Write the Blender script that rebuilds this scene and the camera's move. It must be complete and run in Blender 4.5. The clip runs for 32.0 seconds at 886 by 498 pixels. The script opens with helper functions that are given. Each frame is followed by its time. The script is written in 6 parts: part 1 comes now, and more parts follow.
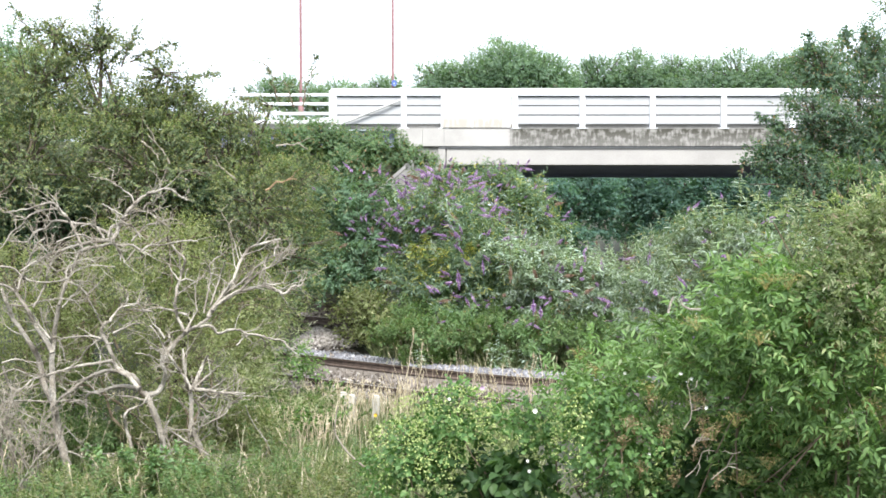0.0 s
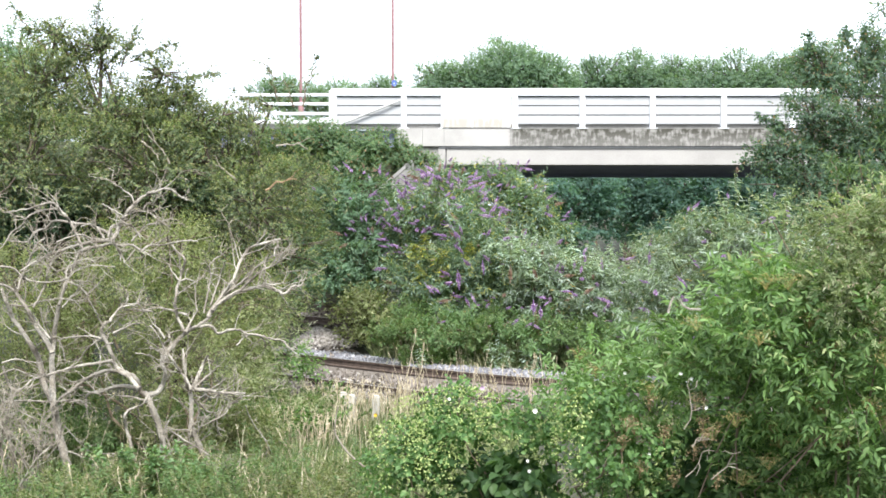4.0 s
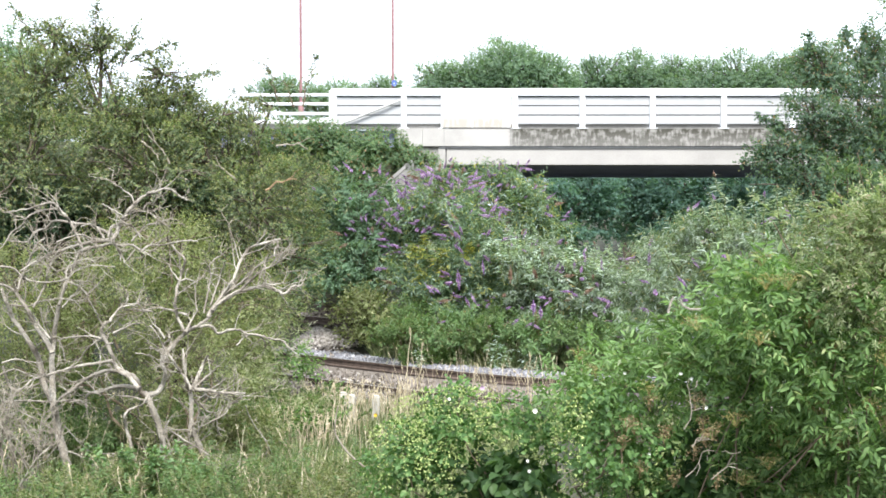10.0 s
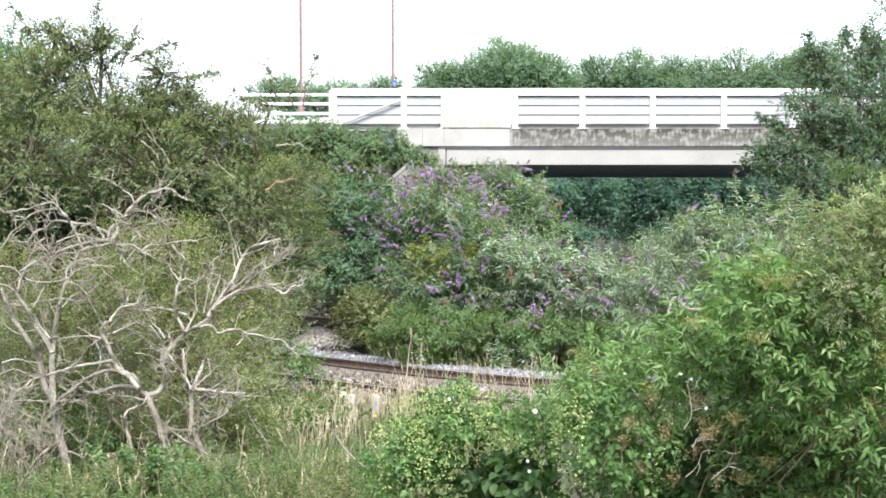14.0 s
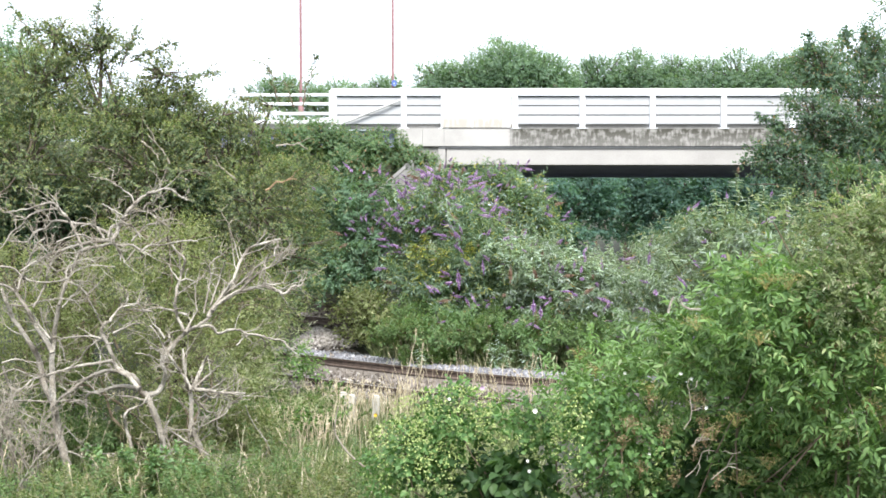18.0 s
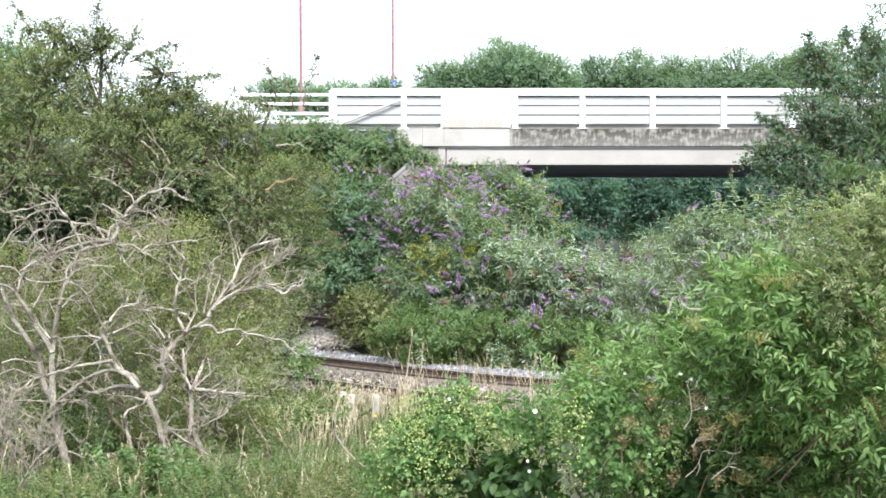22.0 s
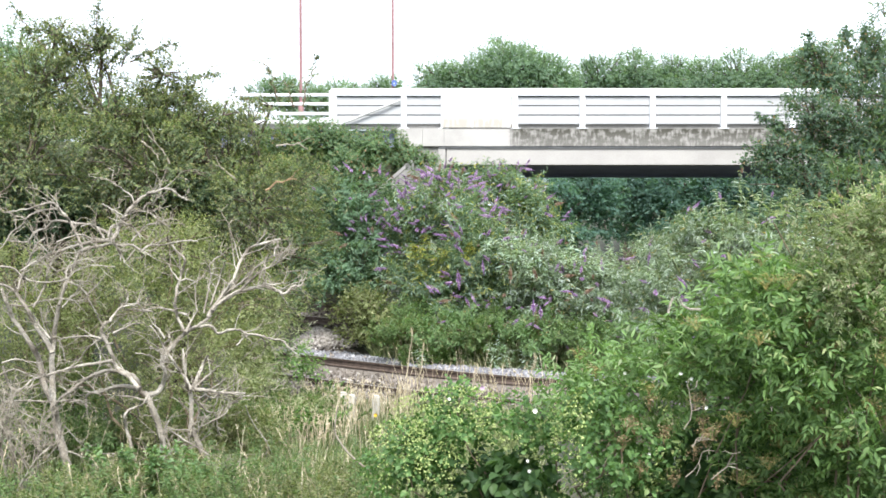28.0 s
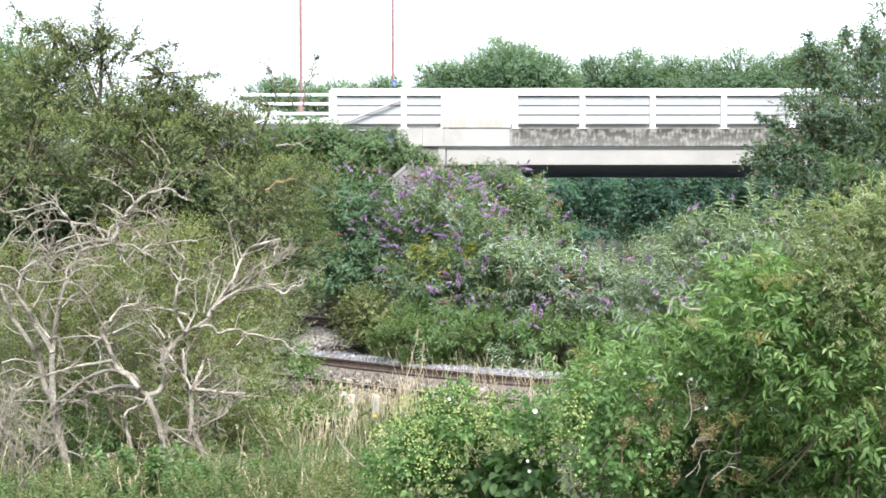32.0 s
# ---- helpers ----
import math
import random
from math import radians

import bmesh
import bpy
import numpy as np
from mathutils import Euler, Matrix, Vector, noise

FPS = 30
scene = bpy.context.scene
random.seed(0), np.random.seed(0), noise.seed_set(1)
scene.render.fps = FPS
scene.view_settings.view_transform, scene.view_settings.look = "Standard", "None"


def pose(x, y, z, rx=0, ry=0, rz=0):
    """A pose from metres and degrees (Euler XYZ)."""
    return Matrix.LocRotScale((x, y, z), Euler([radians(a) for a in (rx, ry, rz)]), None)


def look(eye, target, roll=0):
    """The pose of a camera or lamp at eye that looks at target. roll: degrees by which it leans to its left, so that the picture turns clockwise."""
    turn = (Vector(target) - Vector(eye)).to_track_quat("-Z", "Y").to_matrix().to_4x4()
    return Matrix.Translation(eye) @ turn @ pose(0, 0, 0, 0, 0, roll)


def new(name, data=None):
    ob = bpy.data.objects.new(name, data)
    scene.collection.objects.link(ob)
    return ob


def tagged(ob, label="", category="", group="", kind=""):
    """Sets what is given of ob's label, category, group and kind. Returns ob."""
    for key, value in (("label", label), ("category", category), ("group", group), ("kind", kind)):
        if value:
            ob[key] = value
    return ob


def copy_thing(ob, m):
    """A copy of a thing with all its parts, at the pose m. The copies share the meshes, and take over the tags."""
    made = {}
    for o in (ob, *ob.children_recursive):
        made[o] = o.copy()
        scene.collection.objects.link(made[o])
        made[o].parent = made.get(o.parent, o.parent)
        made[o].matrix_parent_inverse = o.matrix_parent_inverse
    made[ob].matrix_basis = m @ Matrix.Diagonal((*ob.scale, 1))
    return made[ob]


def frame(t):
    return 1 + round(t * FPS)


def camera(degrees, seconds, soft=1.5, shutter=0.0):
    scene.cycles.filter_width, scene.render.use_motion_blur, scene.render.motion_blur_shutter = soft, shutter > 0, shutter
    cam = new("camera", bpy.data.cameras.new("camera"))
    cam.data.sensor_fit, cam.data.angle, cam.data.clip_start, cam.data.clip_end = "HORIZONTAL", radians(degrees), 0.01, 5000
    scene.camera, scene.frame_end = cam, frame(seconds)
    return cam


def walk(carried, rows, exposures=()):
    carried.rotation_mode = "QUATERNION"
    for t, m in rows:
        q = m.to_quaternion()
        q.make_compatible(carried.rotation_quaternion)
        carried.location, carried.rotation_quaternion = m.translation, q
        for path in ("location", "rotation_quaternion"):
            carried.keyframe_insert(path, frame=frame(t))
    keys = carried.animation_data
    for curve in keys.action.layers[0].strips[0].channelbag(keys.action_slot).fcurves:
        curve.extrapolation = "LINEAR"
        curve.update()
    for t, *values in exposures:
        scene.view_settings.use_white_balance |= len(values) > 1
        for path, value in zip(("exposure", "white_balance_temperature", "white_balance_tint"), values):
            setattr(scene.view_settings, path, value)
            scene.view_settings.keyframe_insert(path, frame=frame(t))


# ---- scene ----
# ---------------------------------------------------------------- camera
LENS = 40.73
cam = camera(LENS, 32.0, soft=1.65)
EYE = pose(0, 0, 3.6, 90 - 2.115, 0, 0)
walk(cam, [(0, EYE), (32.0, EYE)])

# ---------------------------------------------------------------- light: bright overcast sky
scene.view_settings.exposure = 1.65
SUN_EL, SUN_AZ = radians(50), radians(172)
world = bpy.data.worlds.new("overcast_sky")
scene.world = world
world.use_nodes = True
wn, wl = world.node_tree.nodes, world.node_tree.links
sky = wn.new("ShaderNodeTexSky")
sky.sky_type, sky.sun_disc = "NISHITA", False
sky.sun_elevation, sky.sun_rotation = SUN_EL, SUN_AZ
sky.air_density, sky.dust_density = 1.0, 4.0
cloud = wn.new("ShaderNodeMix")
cloud.data_type = "RGBA"
cloud.inputs["Factor"].default_value = 0.88
cloud.inputs["B"].default_value = (10.1, 11.0, 12.6, 1)
wl.new(sky.outputs["Color"], cloud.inputs["A"])
wl.new(cloud.outputs["Result"], wn["Background"].inputs["Color"])
wn["Background"].inputs["Strength"].default_value = 0.064

sun = new("sun", bpy.data.lights.new("sun", "SUN"))
sun.data.energy, sun.data.angle, sun.data.color = 2.45, radians(20), (1.0, 0.985, 0.955)
sun.matrix_world = look((0, 0, 40), (0 + 40 * math.cos(SUN_EL) * -math.sin(SUN_AZ), 40 * math.cos(SUN_EL) * -math.cos(SUN_AZ), 40 - 40 * math.sin(SUN_EL)))


# ---------------------------------------------------------------- materials
def material(name, rough=0.6, metal=0.0, spec=0.4):
    m = bpy.data.materials.new(name)
    m.use_nodes = True
    b = m.node_tree.nodes["Principled BSDF"]
    b.inputs["Roughness"].default_value = rough
    b.inputs["Metallic"].default_value = metal
    b.inputs["Specular IOR Level"].default_value = spec
    return m, m.node_tree.nodes, m.node_tree.links, b


def ramp(nodes, stops):
    r = nodes.new("ShaderNodeValToRGB")
    e = r.color_ramp.elements
    while len(e) < len(stops):
        e.new(0.5)
    for el, (p, c) in zip(e, stops):
        el.position, el.color = p, (*c, 1)
    return r


def noise_tex(nodes, links, scale, detail=4.0, stretch=None, source="Object"):
    n = nodes.new("ShaderNodeTexNoise")
    n.inputs["Scale"].default_value, n.inputs["Detail"].default_value = scale, detail
    tc = nodes.new("ShaderNodeTexCoord")
    mp = nodes.new("ShaderNodeMapping")
    if stretch:
        mp.inputs["Scale"].default_value = stretch
    links.new(tc.outputs[source], mp.inputs["Vector"])
    links.new(mp.outputs["Vector"], n.inputs["Vector"])
    return n


def mixed(nodes, links, a, b, factor, mode="MIX"):
    m = nodes.new("ShaderNodeMix")
    m.data_type, m.blend_type = "RGBA", mode
    for key, v in (("A", a), ("B", b), ("Factor", factor)):
        if isinstance(v, (int, float)):
            m.inputs[key].default_value = v
        elif isinstance(v, tuple):
            m.inputs[key].default_value = (*v, 1)
        else:
            links.new(v, m.inputs[key])
    return m.outputs["Result"]


def bump(nodes, links, b, height, strength=0.3, dist=0.02):
    k = nodes.new("ShaderNodeBump")
    k.inputs["Strength"].default_value, k.inputs["Distance"].default_value = strength, dist
    links.new(height, k.inputs["Height"])
    links.new(k.outputs["Normal"], b.inputs["Normal"])


def c_green(stops):
    return stops[0][1][1] > max(stops[0][1][0], stops[0][1][2])


def leaf_material(name, stops, rough=0.55, through_light=0.46, patch=1.3, spread=(0.75, 1.32)):
    """Each leaf takes its own tone from the ramp; patches of the plant differ at a larger scale."""
    m, n, l, b = material(name, rough, 0, 0.35)
    g = n.new("ShaderNodeNewGeometry")
    # green ramps are shifted bluer, part of it painting haze into the leaves
    r = ramp(n, [(p, (0.98 * c[0], 1.13 * c[1], 1.4 * c[2])) for p, c in stops] if c_green(stops) else stops)
    l.new(g.outputs["Random Per Island"], r.inputs["Fac"])
    big = noise_tex(n, l, patch, 3)
    tone = ramp(n, [(0.28, (spread[0],) * 3), (0.72, (spread[1],) * 3)])
    l.new(big.outputs["Fac"], tone.inputs["Fac"])
    c = mixed(n, l, r.outputs["Color"], tone.outputs["Color"], 1.0, "MULTIPLY")
    l.new(c, b.inputs["Base Color"])
    t = n.new("ShaderNodeBsdfTranslucent")
    l.new(mixed(n, l, c, (1.25, 1.35, 0.6), 1.0, "MULTIPLY"), t.inputs["Color"])
    s = n.new("ShaderNodeMixShader")
    s.inputs["Fac"].default_value = through_light
    l.new(b.outputs[0], s.inputs[1])
    l.new(t.outputs[0], s.inputs[2])
    l.new(s.outputs[0], n["Material Output"].inputs["Surface"])
    return m


def plain_material(name, c1, c2, scale=6.0, rough=0.7, metal=0.0, relief=0.25, stretch=None, fine=40.0, spec=0.4, speckle=(0.8, 1.12)):
    m, n, l, b = material(name, rough, metal, spec)
    a = noise_tex(n, l, scale, 5, stretch)
    f = noise_tex(n, l, fine, 3)
    r = ramp(n, [(0.3, c1), (0.7, c2)])
    l.new(a.outputs["Fac"], r.inputs["Fac"])
    fr = ramp(n, [(0.3, (speckle[0],) * 3), (0.7, (speckle[1],) * 3)])
    l.new(f.outputs["Fac"], fr.inputs["Fac"])
    l.new(mixed(n, l, r.outputs["Color"], fr.outputs["Color"], 1.0, "MULTIPLY"), b.inputs["Base Color"])
    if relief:
        bump(n, l, b, f.outputs["Fac"], relief)
    return m


def concrete_material(name, clean, dirt, stain=0.0, edge=None, fade=None):
    """Cast concrete with pour marks; dark algae runs down from the top edge, from x = edge on."""
    m, n, l, b = material(name, 0.85, 0, 0.25)
    a = noise_tex(n, l, 1.3, 6)
    f = noise_tex(n, l, 30, 4)
    r = ramp(n, [(0.3, dirt), (0.62, clean)])
    l.new(a.outputs["Fac"], r.inputs["Fac"])
    col = r.outputs["Color"]
    if stain:
        run = noise_tex(n, l, 6.0, 9, (2.0, 1, 0.7))
        blot = noise_tex(n, l, 4.5, 8, (1, 1, 1.8))
        both = n.new("ShaderNodeMath")
        both.operation = "ADD"
        l.new(run.outputs["Fac"], both.inputs[0])
        l.new(blot.outputs["Fac"], both.inputs[1])
        rr = ramp(n, [(0.4, (0.42,) * 3), (0.53, (1,) * 3)])
        half = n.new("ShaderNodeMath")
        half.operation = "MULTIPLY"
        half.inputs[1].default_value = 0.5
        l.new(both.outputs[0], half.inputs[0])
        l.new(half.outputs[0], rr.inputs["Fac"])
        fac = rr.outputs["Color"]
        if fade:
            # runs start thick at the top edge and thin out downwards
            tz = n.new("ShaderNodeTexCoord")
            sz = n.new("ShaderNodeSeparateXYZ")
            l.new(tz.outputs["Object"], sz.inputs[0])
            mz = n.new("ShaderNodeMapRange")
            mz.inputs["From Min"].default_value, mz.inputs["From Max"].default_value = fade
            mz.inputs["To Min"].default_value = 0.7
            l.new(sz.outputs["Z"], mz.inputs["Value"])
            fac = mixed(n, l, fac, mz.outputs["Result"], 1.0, "MULTIPLY")
        if edge is not None:
            tc = n.new("ShaderNodeTexCoord")
            sx = n.new("ShaderNodeSeparateXYZ")
            l.new(tc.outputs["Object"], sx.inputs[0])
            mr = n.new("ShaderNodeMapRange")
            mr.interpolation_type = "SMOOTHSTEP"
            mr.inputs["From Min"].default_value, mr.inputs["From Max"].default_value = edge - 0.12, edge + 0.1
            l.new(sx.outputs["X"], mr.inputs["Value"])
            fac = mixed(n, l, fac, mr.outputs["Result"], 1.0, "MULTIPLY")
        k = n.new("ShaderNodeMath")
        k.operation = "MULTIPLY"
        k.inputs[1].default_value = stain
        l.new(fac, k.inputs[0])
        col = mixed(n, l, col, (0.05, 0.048, 0.036), k.outputs[0])
    fr = ramp(n, [(0.3, (0.93,) * 3), (0.7, (1.05,) * 3)])
    l.new(f.outputs["Fac"], fr.inputs["Fac"])
    l.new(mixed(n, l, col, fr.outputs["Color"], 1.0, "MULTIPLY"), b.inputs["Base Color"])
    bump(n, l, b, f.outputs["Fac"], 0.15, 0.006)
    return m


M = {}
M["hawthorn_leaf"] = leaf_material("hawthorn_leaf", [(0, (0.0691, 0.0881, 0.0378)), (0.45, (0.111, 0.13, 0.0555)), (0.85, (0.167, 0.175, 0.0782)), (1, (0.24, 0.177, 0.0884))], patch=1.7, spread=(0.6, 1.5))
M["hawthorn_tip"] = leaf_material("hawthorn_tip", [(0, (0.176, 0.204, 0.055)), (0.6, (0.242, 0.24, 0.077)), (1, (0.286, 0.216, 0.088))], patch=1.7)
M["ivy_leaf"] = leaf_material("ivy_leaf", [(0, (0.0828, 0.125, 0.0522)), (0.6, (0.136, 0.185, 0.0784)), (0.92, (0.188, 0.224, 0.094)), (1, (0.338, 0.168, 0.0836))])
# Very dark leaf tones that stand in for shade under the hedge.
M["hedge_shade_leaf"] = leaf_material("hedge_shade_leaf", [(0, (0.035, 0.058, 0.028)), (0.6, (0.06, 0.09, 0.04)), (0.95, (0.09, 0.12, 0.05)), (1, (0.15, 0.13, 0.06))], through_light=0.3)
M["scrub_leaf"] = leaf_material("scrub_leaf", [(0, (0.08, 0.12, 0.062)), (0.6, (0.134, 0.188, 0.094)), (0.95, (0.178, 0.24, 0.125)), (1, (0.22, 0.16, 0.07))])
M["thorn_leaf"] = leaf_material("thorn_leaf", [(0, (0.112, 0.118, 0.0415)), (0.5, (0.194, 0.198, 0.0674)), (0.9, (0.276, 0.257, 0.104)), (1, (0.368, 0.297, 0.155))])
M["bright_leaf"] = leaf_material("bright_leaf", [(0, (0.0977, 0.145, 0.042)), (0.5, (0.15, 0.223, 0.06)), (0.9, (0.219, 0.29, 0.096)), (1, (0.299, 0.3, 0.144))], patch=1.6, rough=0.45)
M["buddleia_leaf"] = leaf_material("buddleia_leaf", [(0, (0.0856, 0.118, 0.0579)), (0.5, (0.145, 0.192, 0.0938)), (0.76, (0.2, 0.244, 0.138)), (0.83, (0.428, 0.348, 0.0599)), (0.9, (0.298, 0.31, 0.15)), (0.94, (0.353, 0.387, 0.289)), (1, (0.446, 0.484, 0.399))], patch=0.8)
M["grey_buddleia_leaf"] = leaf_material("grey_buddleia_leaf", [(0, (0.113, 0.136, 0.0688)), (0.5, (0.184, 0.215, 0.117)), (0.78, (0.272, 0.286, 0.188)), (0.8, (0.409, 0.257, 0.0607)), (0.82, (0.292, 0.296, 0.202)), (0.86, (0.379, 0.372, 0.283)), (1, (0.466, 0.458, 0.385))], patch=0.8)
# Bramble leaf with the hollow's shade put into its dark colour.
M["hollow_shade_leaf"] = leaf_material("hollow_shade_leaf", [(0, (0.0338, 0.0648, 0.021)), (0.6, (0.0638, 0.108, 0.033)), (1, (0.103, 0.154, 0.045))], patch=2.0)
M["silver_leaf"] = leaf_material("silver_leaf", [(0, (0.18, 0.205, 0.11)), (0.5, (0.3, 0.325, 0.2)), (1, (0.5, 0.5, 0.38))])
M["yellow_leaf"] = leaf_material("yellow_leaf", [(0, (0.2, 0.22, 0.06)), (0.4, (0.34, 0.3, 0.06)), (1, (0.5, 0.38, 0.06))])
M["felt_leaf"] = leaf_material("felt_leaf", [(0, (0.3, 0.33, 0.22)), (0.5, (0.46, 0.48, 0.37)), (1, (0.64, 0.64, 0.55))], spread=(0.85, 1.15))
M["dark_leaf"] = leaf_material("dark_leaf", [(0, (0.0788, 0.113, 0.067)), (0.6, (0.117, 0.16, 0.0909)), (0.93, (0.156, 0.199, 0.108)), (1, (0.36, 0.194, 0.0864))], patch=0.7, through_light=0.55)
# Lighter and bluer than near leaves: distance haze mixed into the colour.
M["far_leaf"] = leaf_material("far_leaf", [(0, (0.125, 0.173, 0.0983)), (0.6, (0.172, 0.223, 0.122)), (1, (0.221, 0.267, 0.145))], patch=0.3, spread=(0.7, 1.3), through_light=0.55)
# Deck shade and bluish haze are put into this leaf colour.
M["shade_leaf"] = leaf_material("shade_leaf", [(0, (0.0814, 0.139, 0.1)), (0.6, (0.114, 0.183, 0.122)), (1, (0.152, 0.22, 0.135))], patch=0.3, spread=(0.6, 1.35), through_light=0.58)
M["elder_leaf"] = leaf_material("elder_leaf", [(0, (0.0655, 0.105, 0.0286)), (0.5, (0.116, 0.176, 0.0481)), (0.9, (0.189, 0.255, 0.0754)), (1, (0.306, 0.287, 0.111))], patch=2.2, rough=0.6, spread=(0.62, 1.6))
M["pale_leaf"] = leaf_material("pale_leaf", [(0, (0.122, 0.149, 0.0529)), (0.4, (0.201, 0.229, 0.0832)), (0.8, (0.293, 0.298, 0.126)), (0.92, (0.415, 0.362, 0.214)), (1, (0.366, 0.234, 0.151))], patch=2.2, spread=(0.55, 1.45))
M["willow_leaf"] = leaf_material("willow_leaf", [(0, (0.065, 0.1, 0.034)), (0.6, (0.11, 0.155, 0.05)), (1, (0.18, 0.21, 0.08))], patch=1.5)
M["weed_leaf"] = leaf_material("weed_leaf", [(0, (0.0808, 0.122, 0.036)), (0.6, (0.133, 0.18, 0.058)), (1, (0.199, 0.237, 0.09))], patch=1.5)
M["nettle_leaf"] = leaf_material("nettle_leaf", [(0, (0.107, 0.162, 0.0601)), (0.6, (0.173, 0.238, 0.0874)), (0.95, (0.238, 0.292, 0.121)), (1, (0.404, 0.238, 0.109))], patch=1.4)
M["tangle_leaf"] = leaf_material("tangle_leaf", [(0, (0.09, 0.11, 0.03)), (0.4, (0.155, 0.17, 0.05)), (0.65, (0.23, 0.21, 0.08)), (0.88, (0.31, 0.26, 0.13)), (1, (0.36, 0.28, 0.17))], patch=2.2, spread=(0.65, 1.4))
M["grass"] = leaf_material("grass", [(0, (0.12, 0.14, 0.05)), (0.4, (0.19, 0.21, 0.08)), (0.65, (0.3, 0.28, 0.135)), (1, (0.45, 0.39, 0.24))], patch=0.7)
M["straw"] = leaf_material("straw", [(0, (0.36, 0.29, 0.19)), (0.6, (0.5, 0.43, 0.31)), (1, (0.62, 0.55, 0.43))], patch=2.0, through_light=0.15)
M["purple_flower"] = leaf_material("purple_flower", [(0, (0.24, 0.12, 0.31)), (0.45, (0.375, 0.24, 0.455)), (0.8, (0.56, 0.46, 0.61)), (1, (0.38, 0.25, 0.24))], patch=0.6, through_light=0.15)
M["brown_flower"] = leaf_material("brown_flower", [(0, (0.2, 0.13, 0.09)), (1, (0.32, 0.21, 0.16))], through_light=0.1)
M["hop_flower"] = leaf_material("hop_flower", [(0, (0.26, 0.28, 0.08)), (1, (0.46, 0.46, 0.15))], patch=4, through_light=0.2)
M["mound_leaf"] = leaf_material("mound_leaf", [(0, (0.0607, 0.108, 0.0315)), (0.5, (0.111, 0.18, 0.0483)), (0.9, (0.168, 0.25, 0.0735)), (1, (0.23, 0.27, 0.0945))], patch=2.0)
M["white_petal"] = leaf_material("white_petal", [(0, (0.7, 0.68, 0.68)), (1, (0.82, 0.82, 0.8))], through_light=0.2, spread=(0.9, 1.0))
M["berry"] = leaf_material("berry", [(0, (0.17, 0.17, 0.05)), (0.6, (0.27, 0.23, 0.08)), (1, (0.3, 0.2, 0.09))], through_light=0.05)
M["withered"] = leaf_material("withered", [(0, (0.12, 0.0792, 0.0325)), (0.6, (0.195, 0.137, 0.065)), (1, (0.27, 0.216, 0.13))], through_light=0.05)
M["yellow_petal"] = leaf_material("yellow_petal", [(0, (0.55, 0.35, 0.02)), (1, (0.65, 0.45, 0.04))], through_light=0.1)
M["bark"] = plain_material("bark", (0.06, 0.045, 0.032), (0.16, 0.13, 0.1), 8, 0.9, stretch=(1, 1, 0.3))
M["twig"] = plain_material("twig", (0.12, 0.09, 0.06), (0.26, 0.2, 0.14), 9, 0.85)
M["grey_twig"] = plain_material("grey_twig", (0.15, 0.125, 0.092), (0.38, 0.34, 0.27), 9, 0.85)
M["bark_light"] = plain_material("bark_light", (0.24, 0.15, 0.08), (0.4, 0.28, 0.17), 9, 0.85)
M["green_stem"] = plain_material("green_stem", (0.1, 0.13, 0.05), (0.2, 0.22, 0.1), 7, 0.6)
M["dead_wood"] = plain_material("dead_wood", (0.14, 0.115, 0.088), (0.47, 0.435, 0.37), 6, 0.85, stretch=(1, 1, 0.6), relief=0.6, fine=55, speckle=(0.66, 1.14))
M["white_paint"] = plain_material("white_paint", (0.68, 0.7, 0.73), (0.76, 0.78, 0.8), 1.5, 0.4, relief=0, fine=12, speckle=(0.97, 1.02))
M["infill_paint"] = plain_material("infill_paint", (0.36, 0.365, 0.37), (0.41, 0.415, 0.42), 1.2, 0.45, relief=0, fine=9, speckle=(0.96, 1.02))
# Dark colour that stands in for shade in narrow gaps.
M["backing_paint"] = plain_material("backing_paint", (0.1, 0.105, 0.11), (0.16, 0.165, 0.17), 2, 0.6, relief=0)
M["rail_steel"] = plain_material("rail_steel", (0.055, 0.04, 0.033), (0.135, 0.1, 0.08), 9, 0.75, 0.3, relief=0.3)
M["rail_head"] = plain_material("rail_head", (0.3, 0.28, 0.27), (0.42, 0.4, 0.39), 5, 0.4, 0.7, relief=0.05)
M["ballast"] = leaf_material("ballast", [(0, (0.14, 0.14, 0.155)), (0.5, (0.24, 0.24, 0.26)), (0.9, (0.34, 0.34, 0.36)), (1, (0.27, 0.22, 0.18))], 0.9, 0.0, 1.5, (0.8, 1.2))
M["pale_stone"] = leaf_material("pale_stone", [(0, (0.18, 0.16, 0.145)), (0.5, (0.3, 0.275, 0.25)), (1, (0.44, 0.415, 0.39))], 0.9, 0.0, 1.5, (0.7, 1.25))
M["rust_ballast"] = plain_material("rust_ballast", (0.1, 0.083, 0.068), (0.22, 0.19, 0.16), 10, 0.9, relief=0.4)
M["stained_stone"] = leaf_material("stained_stone", [(0, (0.08, 0.065, 0.053)), (0.5, (0.15, 0.128, 0.108)), (0.85, (0.235, 0.207, 0.18)), (1, (0.35, 0.325, 0.3))], 0.9, 0.0, 1.2, (0.7, 1.3))
M["sleeper"] = plain_material("sleeper", (0.1, 0.085, 0.07), (0.2, 0.165, 0.14), 6, 0.9)
M["soil"] = plain_material("soil", (0.022, 0.03, 0.014), (0.06, 0.056, 0.033), 0.8, 0.95, relief=0.6, fine=9)
M["asphalt"] = plain_material("asphalt", (0.04, 0.04, 0.042), (0.065, 0.065, 0.065), 3, 0.9)
M["pole_paint"] = plain_material("pole_paint", (0.2, 0.1, 0.1), (0.3, 0.16, 0.155), 2, 0.5, relief=0.05)
M["blue_paint"] = plain_material("blue_paint", (0.08, 0.13, 0.34), (0.11, 0.18, 0.42), 3, 0.5, relief=0)
